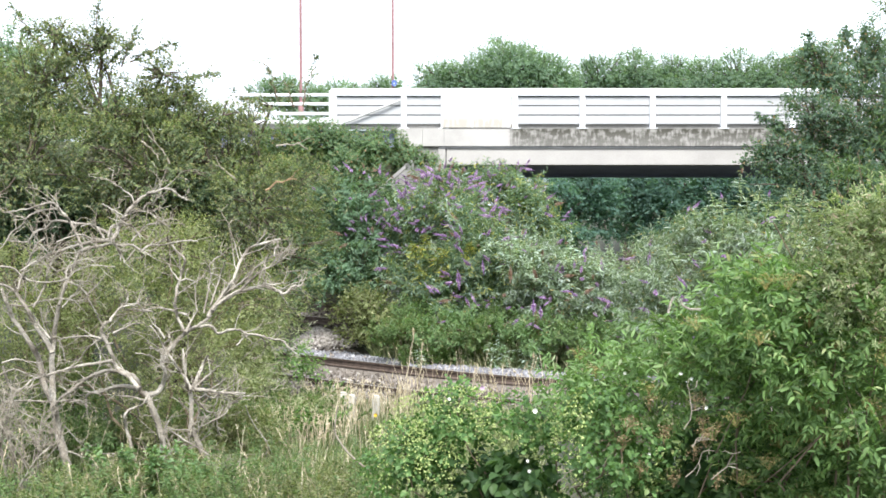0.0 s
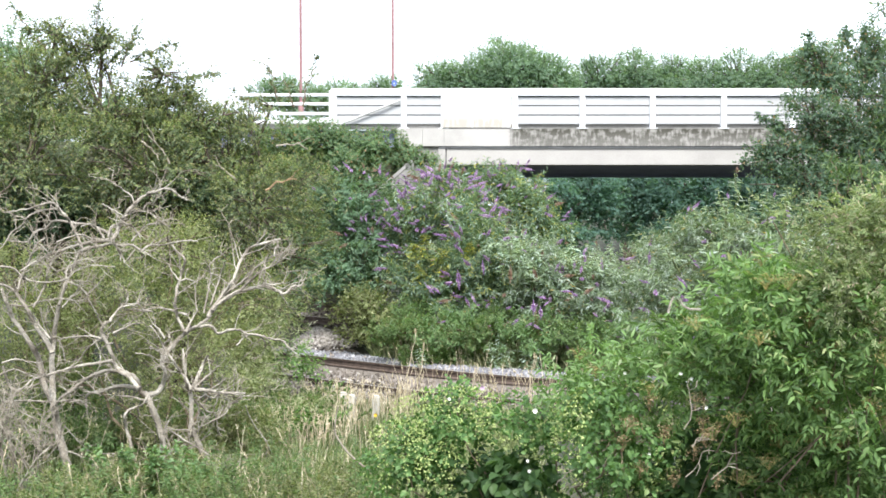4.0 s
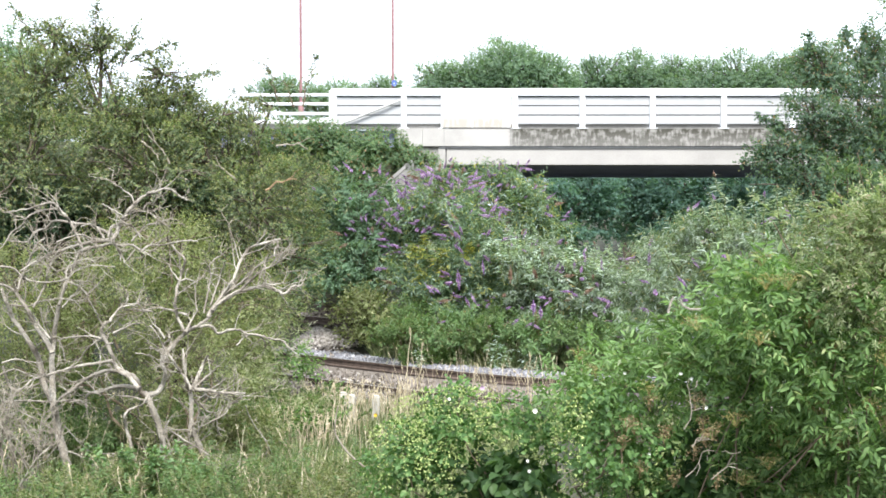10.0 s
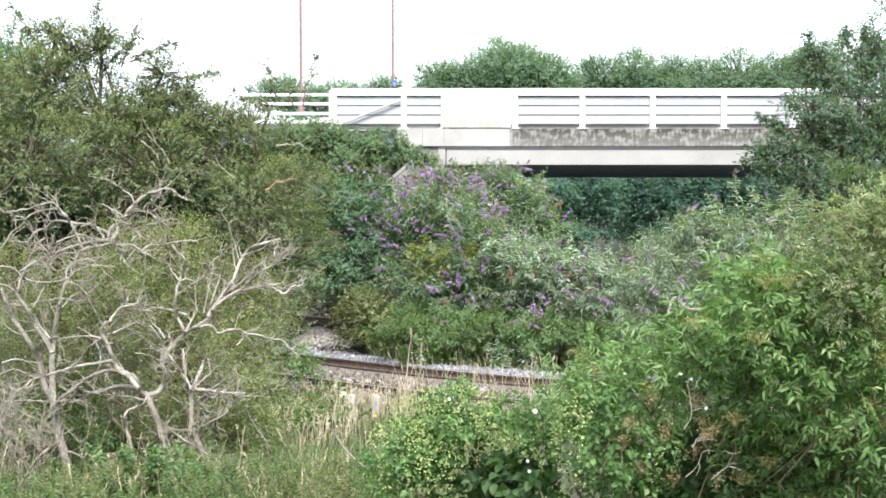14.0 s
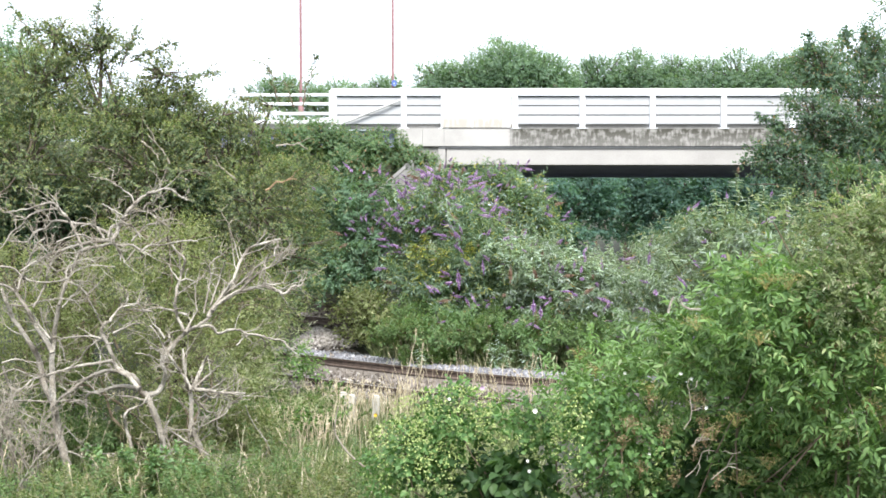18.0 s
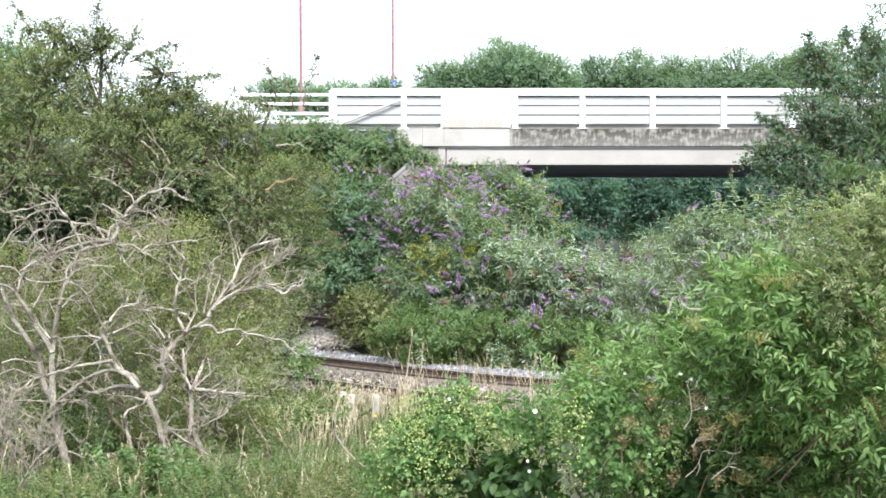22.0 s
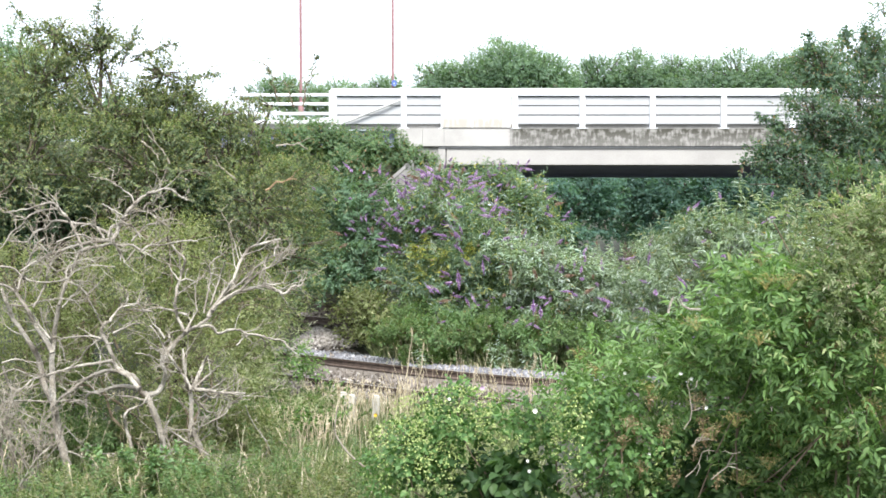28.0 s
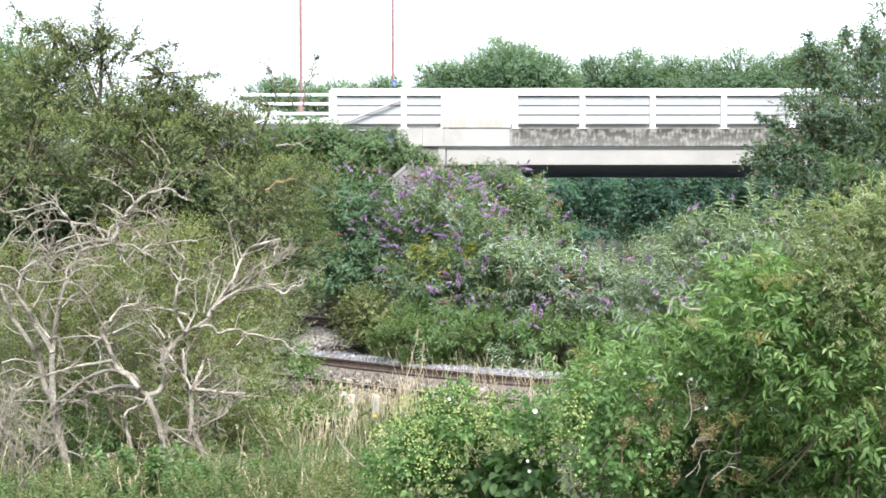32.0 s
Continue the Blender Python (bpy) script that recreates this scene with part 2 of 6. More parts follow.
M["grey_steel"] = plain_material("grey_steel", (0.3, 0.3, 0.3), (0.36, 0.36, 0.355), 4, 0.5, 0.1, relief=0.05)
M["brace_steel"] = plain_material("brace_steel", (0.38, 0.38, 0.38), (0.5, 0.5, 0.49), 4, 0.5, 0.1, relief=0.05)
M["fascia_concrete"] = concrete_material("fascia_concrete", (0.43, 0.415, 0.395), (0.34, 0.328, 0.31), 0.97, 1.83, (5.25, 5.6))
M["beam_concrete"] = concrete_material("beam_concrete", (0.385, 0.37, 0.35), (0.335, 0.322, 0.305))
M["wall_concrete"] = concrete_material("wall_concrete", (0.44, 0.425, 0.4), (0.3, 0.29, 0.265), 0.25)
# The bluish cast of underside shade is put into this concrete colour.
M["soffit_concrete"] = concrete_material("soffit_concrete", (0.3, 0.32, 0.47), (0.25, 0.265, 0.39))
M["post_concrete"] = concrete_material("post_concrete", (0.48, 0.46, 0.41), (0.32, 0.3, 0.26))


# ---------------------------------------------------------------- mesh building
class Build:
    """Gathers vertices and faces of several surfaces, one material slot each, for one mesh."""

    def __init__(self):
        self.v, self.f, self.s, self.n, self.leafy = [], [], [], 0, False

    def add(self, verts, faces, slot=0):
        verts = np.asarray(verts, dtype=np.float64).reshape(-1, 3)
        faces = np.asarray(faces, dtype=np.int64)
        self.v.append(verts)
        self.f.append(faces + self.n)
        self.s.append(np.full(len(faces), slot))
        self.n += len(verts)

    def mesh(self, name, mats, smooth=False):
        me = bpy.data.meshes.new(name)
        v = np.concatenate(self.v) if self.v else np.zeros((0, 3))
        me.vertices.add(len(v))
        me.vertices.foreach_set("co", v.ravel())
        sizes = np.concatenate([np.full(len(f), f.shape[1]) for f in self.f])
        loops = np.concatenate([f.ravel() for f in self.f])
        me.loops.add(len(loops))
        me.loops.foreach_set("vertex_index", loops)
        me.polygons.add(len(sizes))
        me.polygons.foreach_set("loop_start", np.concatenate([[0], np.cumsum(sizes)[:-1]]))
        me.polygons.foreach_set("loop_total", sizes)
        me.polygons.foreach_set("material_index", np.concatenate(self.s))
        me.polygons.foreach_set("use_smooth", np.full(len(sizes), smooth or self.leafy))
        me.update(calc_edges=True)
        for m in mats:
            me.materials.append(M[m])
        return me


def unit(a):
    return a / np.maximum(np.linalg.norm(a, axis=-1, keepdims=True), 1e-9)


def rng_of(seed):
    return np.random.RandomState(seed)


def waves(p, freq, seed):
    """Smooth noise in about -1..1 at points p."""
    r = rng_of(seed)
    out = np.zeros(len(p))
    for k in range(6):
        w = unit(r.randn(3)) * freq * (0.7 + 0.9 * r.rand())
        out += np.sin(p @ w * 2 * np.pi + r.rand() * 6.28)
    return out / 3.0


def add_leaves(b, base, axis, normal, length, width, rich=False, slot=0, curl=0.18):
    """Leaves as folded blades: two faces each, or six with a rounded outline (rich)."""
    n = len(base)
    b.leafy = True
    length = np.broadcast_to(np.asarray(length, float), (n,))[:, None]
    width = np.broadcast_to(np.asarray(width, float), (n,))[:, None]
    axis = unit(axis)
    side = unit(np.cross(axis, normal))
    up = np.cross(side, axis)
    rows = [(0, 0)] + ([(0.3, 0.5), (0.68, 0.4)] if rich else [(0.42, 0.5)]) + [(1, 0)]
    pts = []
    for s, w in rows:
        c = base + axis * length * s - up * length * curl * s * s
        if w == 0:
            pts.append(c)
        else:
            pts += [c - side * width * w + up * width * 0.22, c, c + side * width * w + up * width * 0.22]
    k = len(pts)
    v = np.stack(pts, 1).reshape(-1, 3)
    o = (np.arange(n) * k)[:, None]
    if rich:
        tri = np.array([[0, 2, 1], [0, 3, 2], [4, 5, 7], [5, 6, 7]])
        quad = np.array([[1, 2, 5, 4], [2, 3, 6, 5]])
        b.add(v, (o[:, :, None] + tri[None]).reshape(-1, 3), slot)
        b.v.append(np.zeros((0, 3)))
        b.f.append((o[:, :, None] + quad[None]).reshape(-1, 4) + b.n - len(v))
        b.s.append(np.full(n * 2, slot))
    else:
        v = np.delete(v.reshape(n, k, 3), 2, axis=1).reshape(-1, 3)
        o = (np.arange(n) * 4)[:, None]
        tri = np.array([[0, 2, 3], [0, 3, 1]])
        b.add(v, (o[:, :, None] + tri[None]).reshape(-1, 3), slot)


def add_tube(b, pts, radii, sides=6, slot=0, closed=True):
    pts = np.asarray(pts, float)
    radii = np.broadcast_to(np.asarray(radii, float), (len(pts),))
    t = unit(np.gradient(pts, axis=0))
    ref = np.array([0.0, 0.0, 1.0]) if abs(t[0][2]) < 0.8 else np.array([1.0, 0.0, 0.0])
    u = unit(np.cross(t, ref))
    w = np.cross(t, u)
    a = np.linspace(0, 2 * np.pi, sides, endpoint=False)
    ring = pts[:, None] + radii[:, None, None] * (np.cos(a)[None, :, None] * u[:, None] + np.sin(a)[None, :, None] * w[:, None])
    i, j = np.meshgrid(np.arange(len(pts) - 1), np.arange(sides), indexing="ij")
    i, j = i.ravel(), j.ravel()
    jn = (j + 1) % sides
    f = np.stack([i * sides + j, i * sides + jn, (i + 1) * sides + jn, (i + 1) * sides + j], 1)
    b.add(ring.reshape(-1, 3), f, slot)


def bend(p0, p1, sag=0.1, n=6, seed=0, wob=0.04):
    """A slightly crooked line from p0 to p1."""
    p0, p1 = np.asarray(p0, float), np.asarray(p1, float)
    r = rng_of(seed)
    L = np.linalg.norm(p1 - p0)
    s = np.linspace(0, 1, n)[:, None]
    off = r.randn(n, 3) * wob * L
    off[0] = off[-1] = 0
    out = p0 + (p1 - p0) * s + off * np.minimum(1, s * 3)
    out[:, 2] += sag * L * np.sin(s[:, 0] * np.pi)
    return out


def add_box(b, lo, hi, slot=0, bevel=0.0):
    """A box with chamfered edges."""
    lo, hi = np.asarray(lo, float), np.asarray(hi, float)
    if bevel <= 0:
        c = np.array([[x, y, z] for z in (lo[2], hi[2]) for y in (lo[1], hi[1]) for x in (lo[0], hi[0])])
        b.add(c, [[0, 2, 3, 1], [4, 5, 7, 6], [0, 1, 5, 4], [2, 6, 7, 3], [0, 4, 6, 2], [1, 3, 7, 5]], slot)
        return
    bm = bmesh.new()
    bmesh.ops.create_cube(bm, size=1.0)
    for v in bm.verts:
        v.co = Vector([lo[i] + (v.co[i] + 0.5) * (hi[i] - lo[i]) for i in range(3)])
    bmesh.ops.bevel(bm, geom=bm.edges[:], offset=bevel, segments=1, affect="EDGES")
    bm.verts.index_update()
    vs = [v.co[:] for v in bm.verts]
    for size in (3, 4):
        fs = [[v.index for v in f.verts] for f in bm.faces if len(f.verts) == size]
        if fs:
            b.add(vs, fs, slot)
    bm.free()


def empty(name, at, label, category, group="", kind=""):
    ob = new(name)
    ob.empty_display_size = 0.2
    ob.location = at
    return tagged(ob, label, category, group, kind)


def part(name, build, mats, parent, at=(0, 0, 0), label="", smooth=False, kind=""):
    """One mesh object under a thing or under a part; at: its pivot, in its parent's space."""
    mats = [mats] if isinstance(mats, str) else mats
    me = build if isinstance(build, bpy.types.Mesh) else build.mesh(name, mats, smooth)
    ob = new(name, me)
    ob.parent = parent
    ob.location = at
    return tagged(ob, label, kind=kind)


def solid(name, build, mats, label, category, kind="", smooth=False, at=(0, 0, 0), group=""):
    mats = [mats] if isinstance(mats, str) else mats
    ob = new(name, build.mesh(name, mats, smooth))
    ob.location = at
    return tagged(ob, label, category, group, kind)


SWAYING = []  # (part, pose at rest, degrees of lean, seconds of lag, flutter)


def sways(ob, degrees, lag=0.0, flutter=0.25):
    SWAYING.append((ob, ob.location.copy(), degrees, lag, flutter))
    return ob


# ---------------------------------------------------------------- ground
def step(x, a, b):
    t = np.clip((np.asarray(x, float) - a) / (b - a), 0, 1)
    return t * t * (3 - 2 * t)


def height(x, y):
    """The bank on which the camera stands, the cutting with the track, the road embankment with its gap under the bridge."""
    x, y = np.asarray(x, float), np.asarray(y, float)
    z = 2.0 - 1.55 * step(y, 1, 13) - 0.42 * step(y, 13, 20)
    z = z + 0.9 * step(x, 1, 6) * (1 - step(y, 12, 19))
    left = step(-x, 0.35, 1.5) * step(y, 30.4, 33.4)
    right = step(x, 13.2, 15.0) * step(y, 26.0, 32.0)
    road = np.maximum(left, right) * (1 - step(y, 43.5, 52))
    z = z + 5.35 * road
    z = z + 0.75 * step(-x, 1.5, 3.5) * step(y, 27.2, 29.2) * (1 - road)
    z = z + 1.2 * step(-x, 4, 8) * step(y, 14, 20) * (1 - road)
    z = z + 3.0 * step(y, 60, 90)
    return z


def ground_at(x, y):
    return float(height(x, y))


def make_ground():
    xs = np.concatenate([-np.geomspace(1500, 16, 14), np.linspace(-15, 15, 76), np.geomspace(16, 1500, 14)])
    ys = np.concatenate([-np.geomspace(1500, 6, 12), np.linspace(-5, 55, 121), np.geomspace(57, 2500, 18)])
    X, Y = np.meshgrid(xs, ys, indexing="ij")
    p = np.stack([X, Y, np.zeros_like(X)], -1).reshape(-1, 3)
    z = height(p[:, 0], p[:, 1]) + 0.04 * waves(p, 0.35, 5) - 0.02
    p[:, 2] = z
    b = Build()
    i, j = np.meshgrid(np.arange(len(xs) - 1), np.arange(len(ys) - 1), indexing="ij")
    i, j, w = i.ravel(), j.ravel(), len(ys)
    b.add(p, np.stack([i * w + j, (i + 1) * w + j, (i + 1) * w + j + 1, i * w + j + 1], 1))
    return solid("ground", b, "soil", "overgrown earth bank and railway cutting", "ground", "structure", True)


make_ground()


# ---------------------------------------------------------------- road bridge
FRONT, BACK = 32.0, 43.0
DECK_TOP, FASCIA_LOW, SOFFIT = 5.64, 5.17, 4.67
SPAN_L, SPAN_R = 0.09, 8.6


def make_bridge():
    bridge = empty("road_bridge", (4.3, 37.5, 0), "concrete road bridge with white metal parapets over the railway", "bridge")
    ox, oy = 4.3, 37.5

    def box(name, lo, hi, mat, label="", bevel=0.012, parent=bridge):
        b = Build()
        add_box(b, np.array(lo) - (ox, oy, 0), np.array(hi) - (ox, oy, 0), 0, bevel)
        return part(name, b, mat, parent, label=label)

    # deck edge, in cast lengths with open joints, carrying algae runs
    joints = [-1.25, -0.55, 0.03, 1.80, 6.4, 10.2, 16.0]
    for x0, x1 in zip(joints[:-1], joints[1:]):
        b = Build()
        add_box(b, (x0 + 0.002, FRONT - oy, FASCIA_LOW), (x1 - 0.002, FRONT + 0.45 - oy, DECK_TOP), 0, 0.004)
        ob = part("fascia_panel", b, "fascia_concrete", bridge, (-ox, 0, 0), "weathered concrete deck edge streaked with dark algae" if x0 > 1.5 else "pale concrete deck edge panel")
    box("edge_kerb", (-6.0, FRONT + 0.165, DECK_TOP), (16.0, FRONT + 0.55, DECK_TOP + 0.145), "wall_concrete", "mossy concrete kerb behind the parapet feet")
    box("edge_beam", (SPAN_L, FRONT + 0.07, SOFFIT), (15.0, FRONT + 0.75, FASCIA_LOW - 0.003), "beam_concrete", "pale concrete edge beam")
    # dark strip painting the thin line of shade below the deck edge
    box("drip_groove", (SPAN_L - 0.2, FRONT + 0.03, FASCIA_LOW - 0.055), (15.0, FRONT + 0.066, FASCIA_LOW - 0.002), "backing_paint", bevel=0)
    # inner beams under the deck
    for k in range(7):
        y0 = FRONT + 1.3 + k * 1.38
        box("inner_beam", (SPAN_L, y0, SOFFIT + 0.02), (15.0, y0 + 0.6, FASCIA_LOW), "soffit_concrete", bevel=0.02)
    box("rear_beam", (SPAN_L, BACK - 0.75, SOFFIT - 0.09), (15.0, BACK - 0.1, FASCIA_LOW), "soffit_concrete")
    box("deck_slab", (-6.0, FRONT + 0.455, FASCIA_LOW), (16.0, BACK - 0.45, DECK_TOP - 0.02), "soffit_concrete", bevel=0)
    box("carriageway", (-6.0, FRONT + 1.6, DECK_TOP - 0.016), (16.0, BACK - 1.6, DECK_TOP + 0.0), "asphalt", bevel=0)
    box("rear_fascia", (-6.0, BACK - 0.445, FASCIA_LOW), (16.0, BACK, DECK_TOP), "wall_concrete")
    # abutments and the pale bearing pier at the end of the beam
    box("abutment", (SPAN_L - 1.3, FRONT + 0.1, -0.4), (SPAN_L - 0.22, BACK - 0.1, FASCIA_LOW - 0.004), "wall_concrete", "stained concrete abutment")
    box("abutment", (13.2, FRONT + 0.1, -0.4), (14.4, BACK - 0.1, SOFFIT - 0.004), "wall_concrete", "stained concrete abutment")
    box("bearing_shelf", (SPAN_L - 0.218, FRONT + 0.05, 2.0), (SPAN_L - 0.02, FRONT + 1.2, FASCIA_LOW - 0.004), "beam_concrete", "pale concrete beam seat")

    # parapet: posts, capping rail, louvred infill boards
    TOP, RAIL_LOW = 6.71, 6.51
    post_x = [-2.92, -1.05, 0.02, 1.93, 3.73, 5.61, 7.51, 9.35, 11.22, 15.8]
    par = part("parapet", Build_box((post_x[0] - 0.08 - ox, FRONT + 0.0 - oy, RAIL_LOW), (15.8 - ox, FRONT + 0.13 - oy, TOP), 0.015), "white_paint", bridge, label="white-painted steel parapet rail")
    for x in post_x[:-1]:
        box("parapet_post", (x - 0.075, FRONT + 0.005, DECK_TOP + 0.0), (x + 0.075, FRONT + 0.11, RAIL_LOW - 0.002), "white_paint", bevel=0.012, parent=par)
        box("foot_plate", (x - 0.14, FRONT + 0.004, DECK_TOP + 0.001), (x + 0.14, FRONT + 0.16, DECK_TOP + 0.022), "white_paint", bevel=0.004, parent=par)
    bands = [(6.48, 6.27), (6.24, 6.02), (5.99, 5.77)]
    for k, (x0, x1) in enumerate(zip(post_x[:-1], post_x[1:])):
        if k == 2:
            box("sign_panel", (x0 - 0.03, FRONT - 0.03, DECK_TOP + 0.02), (x1 - 0.1, FRONT + 0.0, RAIL_LOW + 0.1), "panel_paint", "blank white steel panel with rust-tinged lower edge", bevel=0.006, parent=par)
            continue
        for z1, z0 in bands:
            b = Build()
            xa, xb = x0 + 0.076 - ox, x1 - 0.076 - ox
            yf, yb = FRONT + 0.07 - oy, FRONT + 0.072 - oy
            # each board leans out a little at its foot
            v = [(xa, yb, z1), (xb, yb, z1), (xb, yf, z0), (xa, yf, z0), (xa, yb + 0.02, z1), (xb, yb + 0.02, z1), (xb, yf + 0.02, z0), (xa, yf + 0.02, z0)]
            b.add(v, [[0, 3, 2, 1], [4, 5, 6, 7], [0, 1, 5, 4], [3, 7, 6, 2], [0, 4, 7, 3], [1, 2, 6, 5]])
            part("infill_board", b, "infill_paint", par)
        # dark sheet behind the boards, so their gaps read as shade lines
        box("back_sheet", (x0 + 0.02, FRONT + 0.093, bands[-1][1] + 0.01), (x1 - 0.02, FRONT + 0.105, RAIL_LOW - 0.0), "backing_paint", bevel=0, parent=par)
    # fallen brace leaning across the first bay
    b = Build()
    add_tube(b, [(-2.76 - ox, FRONT - 0.03 - oy, 5.74), (-1.14 - ox, FRONT - 0.03 - oy, 6.39)], 0.03, 8)
    part("brace", b, "brace_steel", par, label="bare steel brace")
    # rear parapet
    box("rear_rail", (-6, BACK - 0.13, RAIL_LOW), (16, BACK, TOP), "white_paint")
    for k in range(11):
        box("rear_post", (-6 + k * 2.1, BACK - 0.11, DECK_TOP), (-5.85 + k * 2.1, BACK - 0.01, RAIL_LOW), "white_paint")

    # open rails of the approach, stepping down behind the hedge
    appr = part("approach_railing", Build_box((-3.02 - 0.03 - ox, FRONT + 0.04 - oy, 5.83), (-3.02 + 0.03 - ox, FRONT + 0.1 - oy, 6.66), 0.008), "white_paint", bridge, label="white tubular approach railing")
    for za, zb in ((6.56, 6.54), (6.30, 6.30), (6.04, 6.04), (5.85, 5.82)):
        b = Build()
        add_box(b, (-6.2 - ox, FRONT + 0.05 - oy, zb - 0.04), (-3.00 - ox, FRONT + 0.1 - oy, zb + 0.04), 0, 0.012)
        part("rail", b, "white_paint", appr)
    for x in (-5.3,):
        b = Build()
        add_box(b, (x - 0.05 - ox, FRONT + 0.11 - oy, 5.1), (x + 0.05 - ox, FRONT + 0.2 - oy, 6.66), 0, 0.01)
        part("railing_post", b, "white_paint", appr)
    # sloping wing wall with its pale coping
    b = Build()
    a0, a1 = np.array([-0.78, 30.60, 4.79]), np.array([-1.65, 29.00, 3.94])
    d = np.array([0.0, 0.28, 0.0])
    lowv = np.array([0, 0, -0.1])
    v = [a0, a1, a1 + d, a0 + d, a0 + lowv, a1 + lowv, a1 + d + lowv, a0 + d + lowv]
    v = np.array(v) - (ox, oy, 0)
    q = [[0, 1, 2, 3], [4, 7, 6, 5], [0, 4, 5, 1], [3, 2, 6, 7], [0, 3, 7, 4], [1, 5, 6, 2]]
    b.add(v, q)
    part("wing_coping", b, "beam_concrete", bridge, label="sloping pale concrete coping")
    b = Build()
    inset = np.array([0.03, 0.03, -0.102])
    g0, g1 = a0 + inset, a1 + inset
    bot0, bot1 = np.array([g0[0], g0[1], 1.0]), np.array([g1[0], g1[1], 1.0])
    dd = np.array([0, 0.2, 0])
    b.add(np.array([g0, g1, g1 + dd, g0 + dd, bot0, bot1, bot1 + dd, bot0 + dd]) - (ox, oy, 0), q)
    part("wing_wall", b, "wall_concrete", bridge)


def Build_box(lo, hi, bevel=0.0):
    b = Build()
    add_box(b, lo, hi, 0, bevel)
    return b


def panel_material():
    m, n, l, b = material("panel_paint", 0.4, 0, 0.4)
    a = noise_tex(n, l, 3.0, 5, (3, 1, 0.6))
    tc = n.new("ShaderNodeTexCoord")
    sx = n.new("ShaderNodeSeparateXYZ")
    l.new(tc.outputs["Object"], sx.inputs[0])
    mr = n.new("ShaderNodeMapRange")
    mr.inputs["From Min"].default_value, mr.inputs["From Max"].default_value = DECK_TOP + 0.5, DECK_TOP + 0.22
    l.new(sx.outputs["Z"], mr.inputs["Value"])
    r = ramp(n, [(0.3, (0.1, 0.1, 0.1)), (0.55, (1, 1, 1))])
    l.new(a.outputs["Fac"], r.inputs["Fac"])
    fac = mixed(n, l, r.outputs["Color"], mr.outputs["Result"], 1.0, "MULTIPLY")
    l.new(mixed(n, l, (0.6, 0.615, 0.63), (0.37, 0.345, 0.3), fac), b.inputs["Base Color"])
    M["panel_paint"] = m


panel_material()
make_bridge()


# ---------------------------------------------------------------- lamp columns on the road
def make_column(x, y, base_z, label, foot):
    ob = empty("lamp_column", (x, y, base_z), label, "lamp post", "lamp columns on the road")
    b = Build()
    zz = np.linspace(0, 9.5, 8)
    add_tube(b, np.stack([0 * zz, 0 * zz, zz], 1), np.linspace(0.045, 0.034, 8), 10)
    part("shaft", b, "pole_paint", ob, smooth=True)
    b = Build()
    add_tube(b, [(0, 0, 0), (0, 0, foot), (0, 0, foot + 0.08)], [0.085, 0.08, 0.045], 12)
    part("base_section", b, "pole_paint", ob, smooth=True)
    b = Build()
    add_tube(b, [(0, 0, 0.1), (0, 0, 0.13)], [0.088, 0.088], 12)
    part("collar", b, "grey_steel", ob)
    return ob


make_column(-4.15, 35.0, 5.4, "tall thin pinkish-red lamp column beside the road", 1.15)
col = make_column(-1.59, 38.0, 5.4, "tall thin red lamp column behind the parapet", 0.9)
b = Build()
add_tube(b, [(0.035, -0.09, 2.05), (0.045, -0.1, 2.05)], [0.1, 0.1], 20)
b.add([(0.045 + 0.0707 * math.cos(a) * 1.2, -0.1 - 0.0 * a, 2.05 + 0.1 * math.sin(a)) for a in np.arange(20) * 0.31416], [list(range(20))])
plate = part("sign_plate", b, "blue_paint", col, label="small round blue sign plate", smooth=False)
part("sign_arrow", Build_box((0.036, -0.106, 2.02), (0.052, -0.102, 2.07), 0.0), "white_paint", plate)


# ---------------------------------------------------------------- railway
def rail_line(points, n=60):
    """A smooth line through a few plan points."""
    p = np.array(points, float)
    t = np.linspace(0, len(p) - 1, n)
    out = np.zeros((n, 3))
    for k, s in enumerate(t):
        i = int(min(max(np.floor(s), 0), len(p) - 2))
        u = s - i
        p0, p1, p2, p3 = p[max(i - 1, 0)], p[i], p[i + 1], p[min(i + 2, len(p) - 1)]
        out[k] = 0.5 * (2 * p1 + (p2 - p0) * u + (2 * p0 - 5 * p1 + 4 * p2 - p3) * u * u + (3 * p1 - p0 - 3 * p2 + p3) * u ** 3)
    return out


def across(line):
    t = np.gradient(line, axis=0)
    t[:, 2] = 0
    return unit(np.stack([-t[:, 1], t[:, 0], 0 * t[:, 0]], 1))


def rail_build(line):
    """A flat-bottomed rail: foot, web, head; the shiny running top is slot 1."""
    prof = [(-0.07, -0.159), (0.07, -0.159), (0.07, -0.145), (0.012, -0.12), (0.012, -0.045), (0.036, -0.035), (0.036, -0.004), (0.03, 0), (-0.03, 0), (-0.036, -0.004), (-0.036, -0.035), (-0.012, -0.045), (-0.012, -0.12), (-0.07, -0.145)]
    s = across(line)
    v = np.concatenate([line[:, None] + s[:, None] * np.array([a for a, _ in prof])[None, :, None] + np.array([[0, 0, c] for _, c in prof])[None]], 0)
    k, n = len(prof), len(line)
    b = Build()
    body, head = [], []
    for i in range(n - 1):
        for j in range(k):
            f = [i * k + j, (i + 1) * k + j, (i + 1) * k + (j + 1) % k, i * k + (j + 1) % k]
            (head if j == 7 else body).append(f)
    b.add(v.reshape(-1, 3), body, 0)
    b.add(v.reshape(-1, 3), head, 1)
    return b


